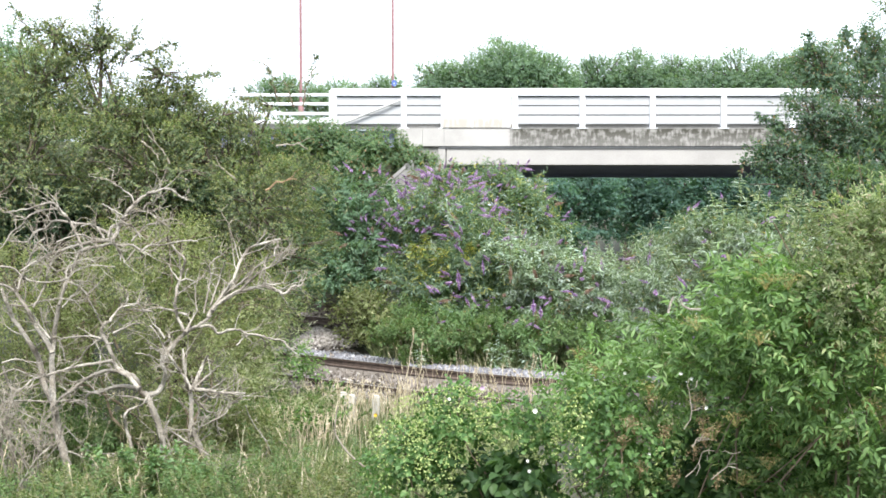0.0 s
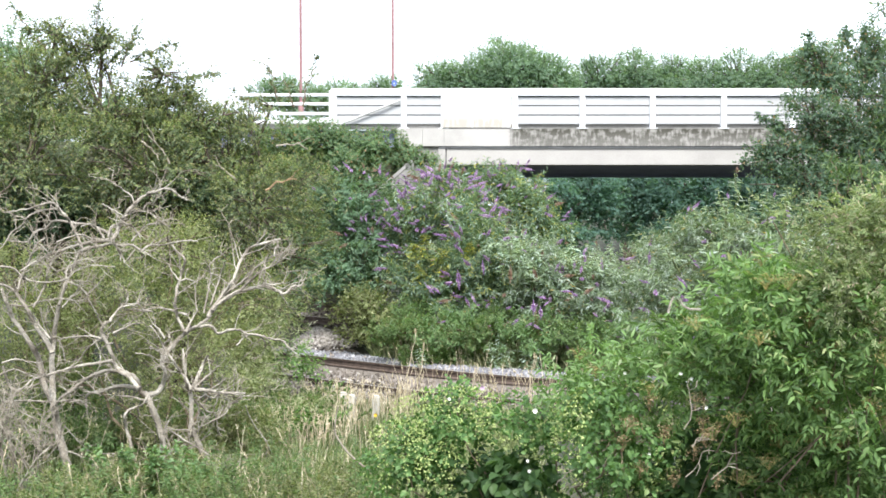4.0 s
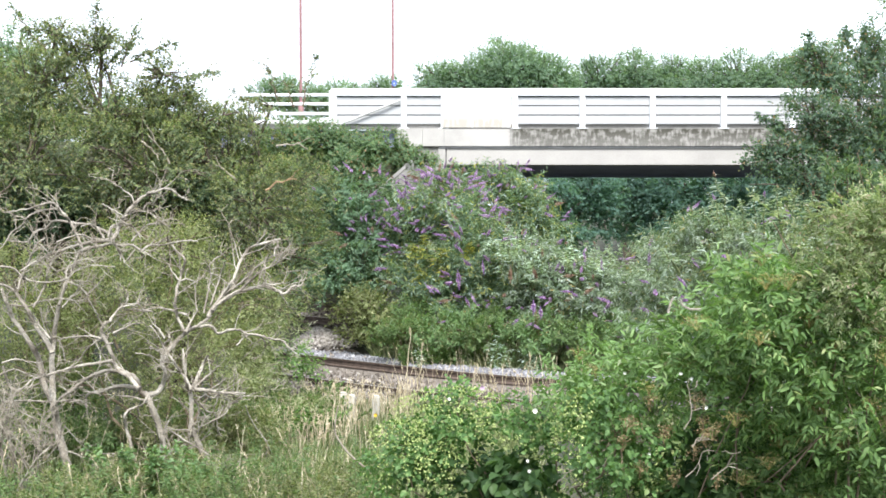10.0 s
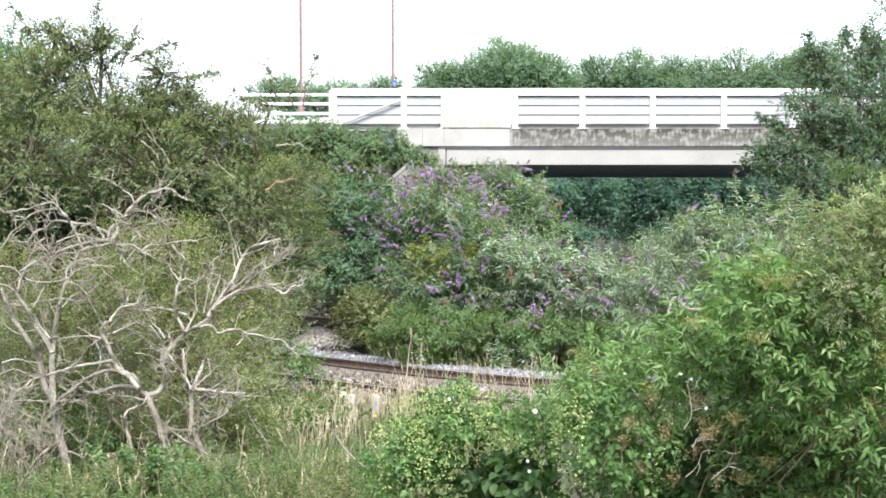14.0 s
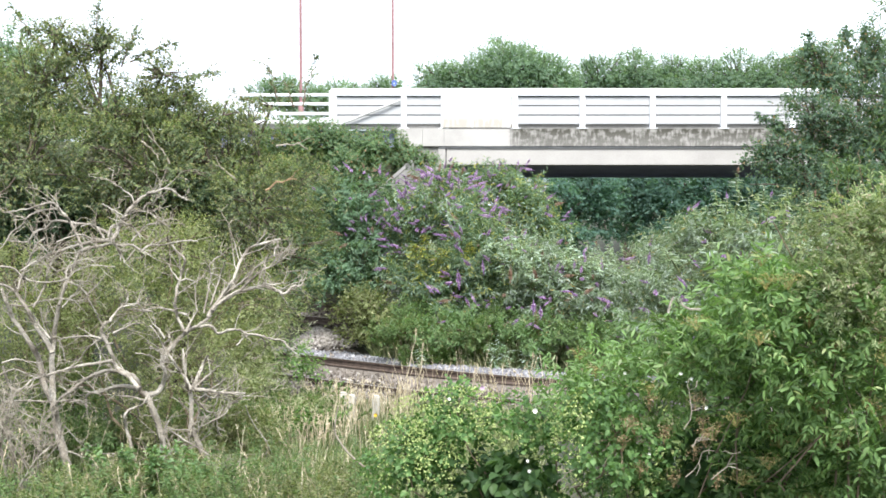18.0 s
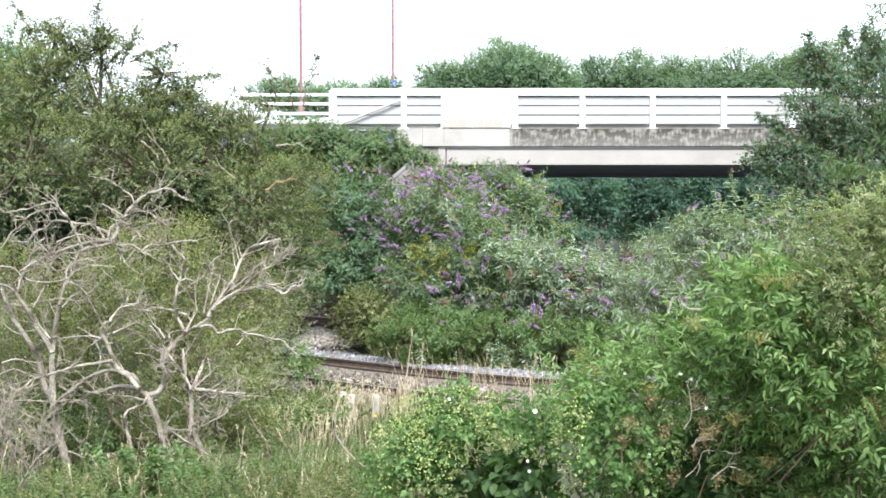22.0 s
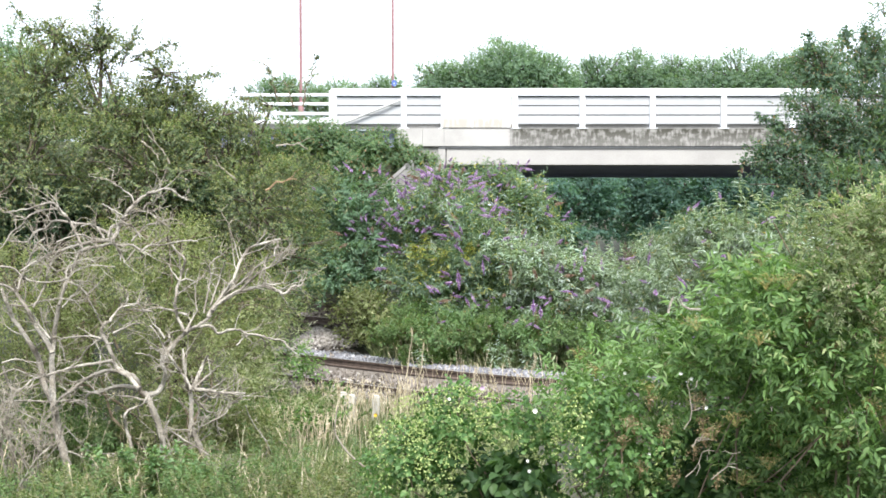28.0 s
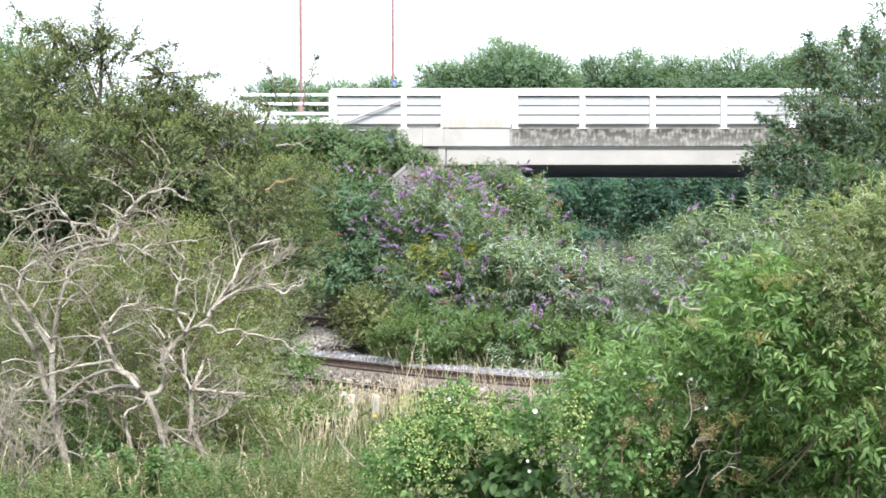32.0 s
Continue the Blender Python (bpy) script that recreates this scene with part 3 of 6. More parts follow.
def make_track(name, plan, label, far_z, near_z, sleepers=True):
    """plan: the far rail's line; the near rail lies a gauge towards the camera."""
    far = rail_line([(x, y, z) for x, y, z in plan])
    s = across(far)
    s = s * np.sign(-s[:, 1:2])
    near = far + s * 1.505
    near[:, 2] += near_z - far_z
    tr = empty(name, (0, 0, 0), label, "railway track")
    part("rail", rail_build(far), ["rail_steel", "rail_head"], tr, label="rusty brown steel rail")
    part("rail", rail_build(near), ["rail_steel", "rail_head"], tr, label="rusty brown steel rail")
    # sleepers
    if sleepers:
        step_len = np.concatenate([[0], np.cumsum(np.linalg.norm(np.diff(far, axis=0), axis=1))])
        mid = (far + near) / 2
        for d in np.arange(0.3, step_len[-1], 0.65):
            c = np.array([np.interp(d, step_len, mid[:, k]) for k in range(3)])
            i = int(np.searchsorted(step_len, d)) - 1
            b = Build()
            add_box(b, (-1.25, -0.12, -0.2), (1.25, 0.12, 0.0), 0, 0.02)
            ob = part("sleeper", b, "sleeper", tr, tuple(c + (0, 0, -0.2)))
            dirn = s[max(i, 0)]
            ob.rotation_euler = (0, math.atan2(far_z - near_z, 1.505) * (1 if dirn[0] < 0 else 1), math.atan2(dirn[1], dirn[0]))
    return far, near, s, tr


def add_stones(b, line, s, lo, hi, z_at, count, size, seed, slot=0):
    """Broken stone spread along a line between two offsets to its side."""
    r = rng_of(seed)
    i = r.randint(0, len(line) - 1, count)
    u = r.rand(count)[:, None]
    p = line[i] * (1 - u) + line[np.minimum(i + 1, len(line) - 1)] * u
    o = lo + (hi - lo) * r.rand(count)
    p = p + s[i] * o[:, None]
    p[:, 2] += z_at(o) + r.rand(count) * size * 0.5
    octa = np.array([[1, 0, 0], [-1, 0, 0], [0, 1, 0], [0, -1, 0], [0, 0, 1], [0, 0, -1]], float)
    fc = np.array([[0, 2, 4], [2, 1, 4], [1, 3, 4], [3, 0, 4], [2, 0, 5], [1, 2, 5], [3, 1, 5], [0, 3, 5]])
    jit = octa[None] * (0.6 + 0.7 * r.rand(count, 6, 1)) + 0.35 * r.randn(count, 6, 3)
    v = p[:, None] + jit * (size * (0.5 + 0.8 * r.rand(count)))[:, None, None]
    b.add(v.reshape(-1, 3), (np.arange(count)[:, None, None] * 6 + fc[None]).reshape(-1, 3), slot)


FAR_Z, NEAR_Z = 0.30, 0.12
plan = [(-7.2, 30.2, FAR_Z), (-4.6, 27.6, FAR_Z), (-2.54, 25.8, FAR_Z), (-1.54, 24.98, FAR_Z), (-0.26, 23.98, FAR_Z), (0.92, 23.2, FAR_Z), (2.1, 22.6, FAR_Z), (5.5, 21.6, FAR_Z), (12.0, 20.9, FAR_Z)]
far, near, side, track = make_track("railway_track", plan, "curving railway track on stone ballast", FAR_Z, NEAR_Z)
b = Build()
bed = []
offs = [-2.6, -1.9, -0.9, 0.75, 2.2, 3.6]
zs = [-0.42, -0.16, -0.06, -0.27, -0.36, -0.55]
for o, z in zip(offs, zs):
    q = far + side * o
    q[:, 2] += z
    bed.append(q)
v = np.stack(bed, 1)
k = len(offs)
fs = [[i * k + j, (i + 1) * k + j, (i + 1) * k + j + 1, i * k + j + 1] for i in range(len(far) - 1) for j in range(k - 1)]
b.add(v.reshape(-1, 3), fs)
solid("track_bed", b, "rust_ballast", "brown stained stone track bed", "ballast", "structure", True)
b = Build()
add_stones(b, far, side, -1.5, -0.13, lambda o: -0.05 - 0.1 * np.maximum(0, -0.7 - o), 6500, 0.038, 11)
solid("fresh_ballast", b, "ballast", "pale grey broken stone heaped along the rail", "ballast", "stuff")
b = Build()
add_stones(b, far, side, 0.12, 2.9, lambda o: -0.235 - 0.08 * o / 2.6, 6000, 0.042, 12)
solid("stained_ballast", b, "stained_stone", "brown rust-stained stone between the rails", "ballast", "stuff")

# a second, higher line of rail half lost in the scrub, with a heap of stone before it
plan2 = [(-9.0, 31.6, 1.09), (-3.87, 30.90, 1.04), (-3.04, 30.60, 1.02), (-2.06, 30.20, 0.98), (-0.9, 29.9, 0.95)]
far2, near2, side2, track2 = make_track("siding_track", plan2, "short length of old siding half buried in scrub", 1.0, 0.88)
b = Build()
add_stones(b, far2, side2, -0.3, 2.1, lambda o: -0.2 - 0.1 * o, 1800, 0.04, 13)
solid("siding_ballast", b, "stained_stone", "brown stone under the old siding", "ballast", "stuff")
b = Build()
r = rng_of(3)
heap = np.array([-2.92, 28.20, 0.53])
uv = r.randn(3600, 2) * [0.3, 0.45]
hz = 0.34 * np.exp(-((uv / [0.5, 0.6]) ** 2).sum(1))
pp = np.stack([heap[0] + uv[:, 0], heap[1] + uv[:, 1], heap[2] - 0.22 + hz], 1)
line = np.stack([pp, pp], 1).reshape(-1, 3)
add_stones(b, line, np.zeros((len(line), 3)), 0, 0.01, lambda o: 0 * o, 3600, 0.036, 14)
solid("stone_heap", b, "pale_stone", "heap of pale broken stone beside the track", "ballast", "stuff")
b = Build()
gx, gy = np.meshgrid(np.linspace(-1.3, 1.3, 14), np.linspace(-1.4, 1.4, 14), indexing="ij")
gz = 0.36 * np.exp(-((gx / 0.5) ** 2 + (gy / 0.6) ** 2)) - 0.3 - 0.25 * (gx ** 2 + gy ** 2) / 1.5
b.add(np.stack([gx, gy, gz], -1).reshape(-1, 3), [[i * 14 + j, (i + 1) * 14 + j, (i + 1) * 14 + j + 1, i * 14 + j + 1] for i in range(13) for j in range(13)])
solid("stone_mound", b, "rust_ballast", "low mound of earth and stone by the track", "mound", "structure", True, tuple(heap))

# short white concrete marker posts in the dry grass
mk = empty("marker_post", (-1.46, 19.0, ground_at(-1.4, 19.0)), "short white concrete post in dry grass", "post", "white posts by the track")
zt = 0.55 - ground_at(-1.4, 19.0)
part("shaft", Build_box((-0.06, -0.06, -0.1), (0.06, 0.06, zt), 0.012), "post_concrete", mk)
part("cap", Build_box((-0.05, -0.05, zt - 0.005), (0.05, 0.05, zt + 0.02), 0.012), "post_concrete", mk)
copy_thing(mk, pose(-1.08, 19.1, ground_at(-1.4, 19.0) - 0.03))
copy_thing(mk, pose(-1.62, 19.3, ground_at(-1.4, 19.0) - 0.01))


# ---------------------------------------------------------------- plants
def add_shoots(b, r, pos, dirs, length, per, leaf_len, leaf_wid, rich=False, spread=1.0, droop=0.25, slot=0, curl=0.18, vary=0.35):
    """Leafy shoots: each starts at pos, runs along dirs and carries `per` leaves round it."""
    n = len(pos)
    s = np.tile(np.linspace(0.12, 1.0, per), (n, 1)) + r.uniform(-0.06, 0.06, (n, per))
    L = (np.asarray(length) * (0.7 + 0.6 * r.rand(n)))[:, None, None]
    d = unit(dirs)
    c = pos[:, None] + d[:, None] * L * s[:, :, None]
    c[:, :, 2] -= droop * 0.35 * L[:, :, 0] * s * s
    rand = unit(r.randn(n, per, 3))
    perp = unit(rand - (rand * d[:, None]).sum(-1, keepdims=True) * d[:, None])
    axis = perp * spread + d[:, None] * (0.35 + 0.9 * s[:, :, None] ** 3)
    axis[:, :, 2] -= droop
    axis = unit(axis)
    nrm = d[:, None] + 0.5 * unit(r.randn(n, per, 3)) + np.array([0, 0, 0.5])
    ll = leaf_len * (1 - vary + 2 * vary * r.rand(n, per))
    add_leaves(b, c.reshape(-1, 3), axis.reshape(-1, 3), nrm.reshape(-1, 3), ll.ravel(), (ll * leaf_wid / leaf_len).ravel(), rich, slot, curl)


def add_pinnate(b, r, base, dirs, length, pairs, leaf_len, leaf_wid, rich=True, droop=0.35, slot=0):
    """Compound leaves: leaflets in pairs along a drooping midrib, and one at its tip."""
    n = len(base)
    d = unit(dirs)
    L = (length * (0.7 + 0.6 * r.rand(n)))[:, None]
    up = unit(np.array([0, -0.35, 0.8]) + 0.5 * r.randn(n, 3))
    side = unit(np.cross(d, up))
    up = np.cross(side, d)
    low = np.array([0, 0, -1.0])
    add_leaves(b, base, d + 0.5 * droop * low, up, L[:, 0], 0.006, False, slot, droop)
    for k in range(pairs + 1):
        s = 0.35 + 0.65 * k / pairs
        p = base + d * L * s + low * droop * L * s * s
        ll = L[:, 0] / length * leaf_len * (0.8 + 0.4 * r.rand(n))
        for sg in ((-1, 1) if k < pairs else (0,)):
            ax = side * sg + d * (0.6 if sg else 1.0) + low * (0.1 + droop * s) + 0.25 * r.randn(n, 3)
            add_leaves(b, p, ax, up + 0.4 * r.randn(n, 3), ll, ll * leaf_wid / leaf_len, rich, slot, 0.22)


def lobe_points(r, lobe, n, rough=0.22, freq=0.9, seed=1, thin=-0.55, clumps=16, lift=0.0):
    """Starts of shoots on an uneven mass built of rounded clumps, with a loose filling; whole patches are left bare."""
    c, rad = np.array(lobe[:3]), np.array(lobe[3:6])
    k = np.arange(clumps) + 0.5
    phi, th = np.arccos(1 - 2 * k / clumps), np.pi * (1 + 5 ** 0.5) * k + r.rand() * 6
    cd = np.stack([np.cos(th) * np.sin(phi), np.sin(th) * np.sin(phi), np.cos(phi)], 1) + 0.22 * r.randn(clumps, 3)
    size = 0.3 + 0.22 * r.rand(clumps)
    reach = 0.58 + 0.2 * r.rand(clumps)
    i = r.randint(0, clumps, n)
    d = unit(r.randn(n, 3) + 0.7 * cd[i] + np.array([0, 0, lift]))
    p = c + cd[i] * rad * reach[i][:, None] + d * rad.mean() ** 0.5 * rad ** 0.5 * size[i][:, None] * (1 - 0.3 * r.rand(n, 1))
    fill = r.rand(n) < (0.22 if lift == 0 else 0.12)
    g = unit(r.randn(n, 3))
    p[fill] = (c + g * rad * (0.75 * r.rand(n, 1) ** 0.5))[fill]
    p = p + rad.mean() * rough * 0.25 * np.stack([waves(p, freq * 2.5, seed + j) for j in range(3)], 1)
    keep = (waves(p, freq * 2.0, seed + 2) > thin) | fill
    out = unit(d * 0.7 + cd[i] * 0.5)
    return p[keep], out[keep]


def make_bush(name, label, category, base, lobes, leaf, shoots, per, leaf_len, leaf_wid, shoot_len, group="", stem_mat="bark", stem_r=0.06, rich=False, up=0.45,
              spread=1.0, droop=0.25, rough=0.22, freq=0.9, thin=-0.55, seed=1, sway=0.0, lag=0.0, clumps=16, part_name="leafy_branch", stems=True, curl=0.18, pinnate=None, tip=None, lift=0.0):
    """A shrub or tree: stems from its foot into each rounded mass of foliage; shoots is the number per square metre."""
    bx, by = base[0], base[1]
    bz = base[2] if len(base) > 2 else ground_at(bx, by) - 0.05
    ob = empty(name, (bx, by, bz), label, category, group)
    origin = np.array([bx, by, bz])
    r = rng_of(seed)
    made = []
    for k, lb in enumerate(lobes):
        c, rad, dense = np.array(lb[:3]), np.array(lb[3:6]), lb[6] if len(lb) > 6 else 1.0
        rad = np.maximum(rad - 0.6 * shoot_len, 0.4 * rad)
        lb = (*c, *rad)
        area = 4 * np.pi * ((rad[0] * rad[1]) ** 1.6 / 3 + (rad[0] * rad[2]) ** 1.6 / 3 + (rad[1] * rad[2]) ** 1.6 / 3) ** (1 / 1.6)
        pivot = c - np.array([0, 0, rad[2] * 0.9])
        p, d = lobe_points(r, lb, int(area * shoots * dense), rough, freq, seed * 7 + k, thin, clumps, lift)
        b = Build()
        dirs = d + np.array([0, 0, up]) + 0.45 * r.randn(len(p), 3)
        if pinnate:
            pairs, blade = pinnate
            for j in range(per):
                out = unit(dirs) * 0.5 + unit(r.randn(len(p), 3)) * 0.9
                add_pinnate(b, r, p - pivot + unit(dirs) * shoot_len * (j + 0.5) / per, out, blade, pairs, leaf_len, leaf_wid, rich, droop)
        else:
            add_shoots(b, r, p - pivot, dirs, shoot_len, per, leaf_len, leaf_wid, rich, spread, droop, 0, curl)
        if tip:
            # young leaves in a rosette at the end of each shoot
            few = r.rand(len(p)) < tip[1]
            add_shoots(b, r, (p - pivot + unit(dirs) * shoot_len * 0.75)[few], dirs[few], 0.3 * shoot_len, 4, 0.8 * leaf_len, 0.8 * leaf_wid, rich, 0.8, 0.0, 2, curl)
        # twigs carrying part of the foliage
        tw = r.choice(len(p), min(len(p) // 8, 26), replace=False)
        for i in tw:
            add_tube(b, bend(c - pivot + (p[i] - c) * 0.25, p[i] - pivot + unit(dirs[i]) * shoot_len * 0.8, 0.03, 4, i), [stem_r * 0.28, stem_r * 0.2, stem_r * 0.14, stem_r * 0.07], 4, 1)
        q = part(part_name, b, [leaf, stem_mat] + ([tip[0]] if tip else []), ob, tuple(pivot - origin))
        made.append(q)
        if sway:
            sways(q, sway * (0.7 + 0.6 * r.rand()), lag + 0.25 * r.rand())
        if stems:
            s = Build()
            line = bend((0.12 * r.randn() * len(lobes) ** 0.3, 0.1 * r.randn(), 0), c - origin + (0, 0, rad[2] * 0.2), 0.02, 7, seed + k, 0.035)
            add_tube(s, line, np.linspace(stem_r, stem_r * 0.35, 7), 7)
            part("stem", s, stem_mat, ob, smooth=True)
    return ob, made


def lobe(x, y, z, rx, rz, ry=None, dense=1.0):
    return (x, y, z, rx, ry if ry else (rx + rz) / 2, rz, dense)


# --- hawthorn hedge on the embankment side
HAW = dict(leaf="hawthorn_leaf", per=8, leaf_len=0.038, leaf_wid=0.027, shoot_len=0.22, clumps=18, stem_r=0.07, up=0.2, rough=0.34, freq=0.8, thin=-0.5, tip=("hawthorn_tip", 0.85), lift=0.55, spread=0.75)
make_bush("hawthorn_tree", "olive-green hawthorn with wispy top branches", "tree", (-6.6, 20.4), [
    lobe(-6.69, 19.60, 5.34, 1.02, 0.79), lobe(-6.61, 18.80, 4.16, 1.16, 0.89), lobe(-5.55, 19.80, 5.02, 0.84, 0.68), lobe(-6.5, 20.00, 5.70, 0.75, 0.52), lobe(-5.63, 19.80, 6.20, 0.38, 0.38, None, 2.6), lobe(-5.55, 19.90, 5.74, 0.22, 0.22, None, 2.0), lobe(-6.41, 19.90, 6.40, 0.40, 0.24, None, 2.0), lobe(-6.0, 19.90, 6.02, 0.3, 0.3, None, 2.0), lobe(-4.65, 19.90, 5.76, 0.34, 0.3, None, 2.0), lobe(-4.85, 19.90, 5.30, 0.34, 0.3, None, 2.0),
    lobe(-7.65, 19.20, 4.89, 1.00, 1.27), lobe(-6.5, 20.60, 3.2, 1.2, 0.7, None, 0.5), lobe(-5.5, 19.4, 2.8, 0.8, 0.5, None, 0.6)], shoots=185, seed=11, group="hawthorn hedge", **HAW)
make_bush("hawthorn_tree", "olive-green hawthorn with sparse open top", "tree", (-4.6, 21.0), [
    lobe(-4.85, 19.40, 4.18, 1.19, 0.87), lobe(-4.57, 20.00, 4.90, 0.80, 0.57), lobe(-4.9, 21.0, 4.7, 1.3, 0.6, None, 0.5), lobe(-4.25, 20.00, 5.38, 0.3, 0.3, None, 2.0), lobe(-4.10, 20.00, 4.90, 0.47, 0.38), lobe(-3.71, 20.20, 5.10, 0.34, 0.21), lobe(-4.70, 18.20, 2.42, 1.03, 0.69), lobe(-5.85, 20.80, 3.39, 1.18, 0.84),
    lobe(-4.47, 20.80, 3.23, 1.08, 0.88)], shoots=185, seed=12, group="hawthorn hedge", **HAW)
make_bush("hawthorn_tree", "brownish-green hawthorn with small yellowing leaves", "tree", (-3.6, 22.0), [
    lobe(-3.69, 20.60, 4.31, 1.07, 0.73), lobe(-3.13, 19.80, 3.53, 1.08, 0.80), lobe(-2.62, 21.00, 3.93, 0.80, 0.65),
    lobe(-3.34, 20.60, 4.97, 0.59, 0.44), lobe(-2.98, 20.80, 5.30, 0.30, 0.26), lobe(-2.69, 20.00, 2.78, 0.80, 0.71), lobe(-3.26, 19.40, 2.16, 1.01, 0.64)], shoots=185, seed=13, group="hawthorn hedge", **HAW)


def wispy_branch(parent, origin, p0, p1, seed, leaf="hawthorn_leaf", density=16, leaf_len=0.046, leaf_wid=0.033, name="long_shoot", radius=0.016):
    """A long bare shoot with tufts of leaves along it."""
    r = rng_of(seed)
    b = Build()
    line = bend(p0, p1, 0.06, 9, seed, 0.03) - np.array(p0)
    add_tube(b, line, np.linspace(radius, 0.005, 9), 5, 1)
    L = np.linalg.norm(line[-1])
    m = int(density * L) + 4
    s = r.rand(m) ** 0.8
    pos = np.stack([np.interp(s * 8, np.arange(9), line[:, k]) for k in range(3)], 1)
    t = unit(line[-1])
    add_shoots(b, r, pos, r.randn(m, 3) * 0.9 + t * 0.5, 0.14, 7, leaf_len, leaf_wid)
    return part(name, b, [leaf, "twig"], parent, tuple(np.array(p0) - origin))


haws = [o for o in bpy.data.objects if o.name.startswith("hawthorn_tree")]
for k, (a, c) in enumerate([
        ((-5.73, 19.80, 5.59), (-5.63, 19.60, 6.87)), ((-5.31, 19.80, 5.87), (-4.98, 19.70, 6.57)), ((-6.10, 19.80, 5.87), (-6.47, 19.80, 6.51)), ((-6.43, 19.80, 5.87), (-7.04, 19.60, 6.83)),
        ((-5.13, 20.00, 5.42), (-3.76, 20.00, 5.84)), ((-5.22, 20.00, 5.98), (-4.46, 20.00, 6.28)), ((-5.69, 20.00, 5.79), (-5.17, 20.00, 6.36)), ((-4.29, 20.00, 4.85), (-4.56, 20.00, 5.79)),
        ((-4.76, 20.00, 5.14), (-4.14, 20.00, 5.61))]):
    hob = haws[0] if k in (0, 2, 3, 6) else haws[1]
    q = wispy_branch(hob, np.array(hob.location), np.array(a), np.array(c), 40 + k, density=46 if k < 5 else 60)
    if k < 6:
        sways(q, 2.0, 0.2 * k)
for k, (a, c) in enumerate([((-2.86, 20.80, 5.39), (-3.09, 20.60, 6.12)), ((-2.44, 20.80, 5.30), (-2.18, 20.80, 6.20)), ((-3.08, 20.80, 5.20), (-3.62, 20.80, 5.54)), ((-2.59, 20.80, 5.30), (-2.78, 20.80, 5.78))]):
    q = wispy_branch(haws[2], np.array(haws[2].location), np.array(a), np.array(c), 60 + k, density=22)
    sways(q, 1.6, 0.3 * k)

# added bush, coloured dark to stand in for the hollow's shade
make_bush("ivy_bush", "added dark foliage standing in for shade in the hollow under the hedge", "shrub", (-6.4, 20.2), [
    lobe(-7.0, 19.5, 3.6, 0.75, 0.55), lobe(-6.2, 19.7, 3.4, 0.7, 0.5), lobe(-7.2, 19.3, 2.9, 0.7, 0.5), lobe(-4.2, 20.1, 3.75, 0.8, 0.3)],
    "hedge_shade_leaf", 190, 8, 0.055, 0.042, 0.18, seed=28, lift=0.3)

# bare twigs poking out of the hedge
for k, (a, c) in enumerate([((-2.82, 19.00, 3.83), (-2.31, 18.90, 4.00)), ((-2.82, 20.20, 4.60), (-2.28, 20.20, 4.54)), ((-5.30, 18.50, 4.01), (-5.03, 18.40, 3.89)), ((-4.79, 19.00, 4.61), (-4.50, 18.90, 4.31)), ((-6.22, 19.00, 5.15), (-6.12, 18.90, 4.77)), ((-4.32, 18.90, 4.25), (-4.66, 18.90, 4.70)), ((-3.34, 19.40, 3.99), (-3.70, 19.40, 4.25)), ((-5.92, 19.20, 5.35), (-5.65, 19.20, 4.99))]):
    hob = haws[0] if k in (2, 4, 7) else haws[1] if k in (3, 5) else haws[2]
    a, c = np.array(a), np.array(c)
    b = Build()
    line = bend(a, c, 0.1, 7, 90 + k, 0.04)
    add_tube(b, line - a, np.linspace(0.018, 0.007, 7), 5)
    add_tube(b, bend(line[4], line[4] + (c - a) * 0.4 + [0, 0, 0.1], 0.1, 4, k, 0.06) - a, np.linspace(0.008, 0.004, 4), 4)
    part("bare_twig", b, "grey_twig" if k else "bark_light", hob, tuple(a - np.array(hob.location)))

# --- ivy and bramble over the end of the bridge, scrub on the slope below
make_bush("ivy_thicket", "dense dark ivy and bramble draped over the bank", "shrub", (-2.0, 30.6), [
    lobe(-2.1, 30.90, 5.07, 0.98, 0.46, 0.9), lobe(-1.02, 30.90, 4.86, 0.55, 0.38, 0.6), lobe(-3.02, 30.60, 4.94, 1.03, 0.62, 0.9), lobe(-2.34, 30.20, 4.43, 0.85, 0.51, 0.8), lobe(-3.79, 30.40, 5.22, 0.88, 0.59, 0.9), lobe(-0.48, 31.00, 4.74, 0.42, 0.24, 0.4)],
    "ivy_leaf", 235, 8, 0.054, 0.038, 0.2, seed=21, rough=0.15, up=0.2)
make_bush("slope_scrub", "dark green scrub on the embankment slope", "shrub", (-1.7, 29.6), [
    lobe(-2.49, 28.60, 3.51, 1.15, 0.81), lobe(-1.72, 28.20, 2.71, 0.93, 0.80), lobe(-2.93, 27.60, 2.33, 0.91, 0.78), lobe(-1.28, 28.80, 3.37, 0.82, 0.62), lobe(-2.02, 27.60, 1.94, 0.91, 0.72), lobe(-4.12, 26.00, 1.91, 0.74, 0.68)],
    "scrub_leaf", 130, 8, 0.09, 0.045, 0.3, seed=22, rough=0.25)
make_bush("bramble_bush", "low yellow-green bramble bush behind the track", "shrub", (-1.5, 26.9), [
    lobe(-1.69, 26.50, 1.19, 0.78, 0.69), lobe(-0.98, 26.20, 0.78, 0.62, 0.40), lobe(-2.3, 28.00, 1.75, 0.5, 0.36)],
    "thorn_leaf", 170, 8, 0.065, 0.035, 0.3, seed=23)

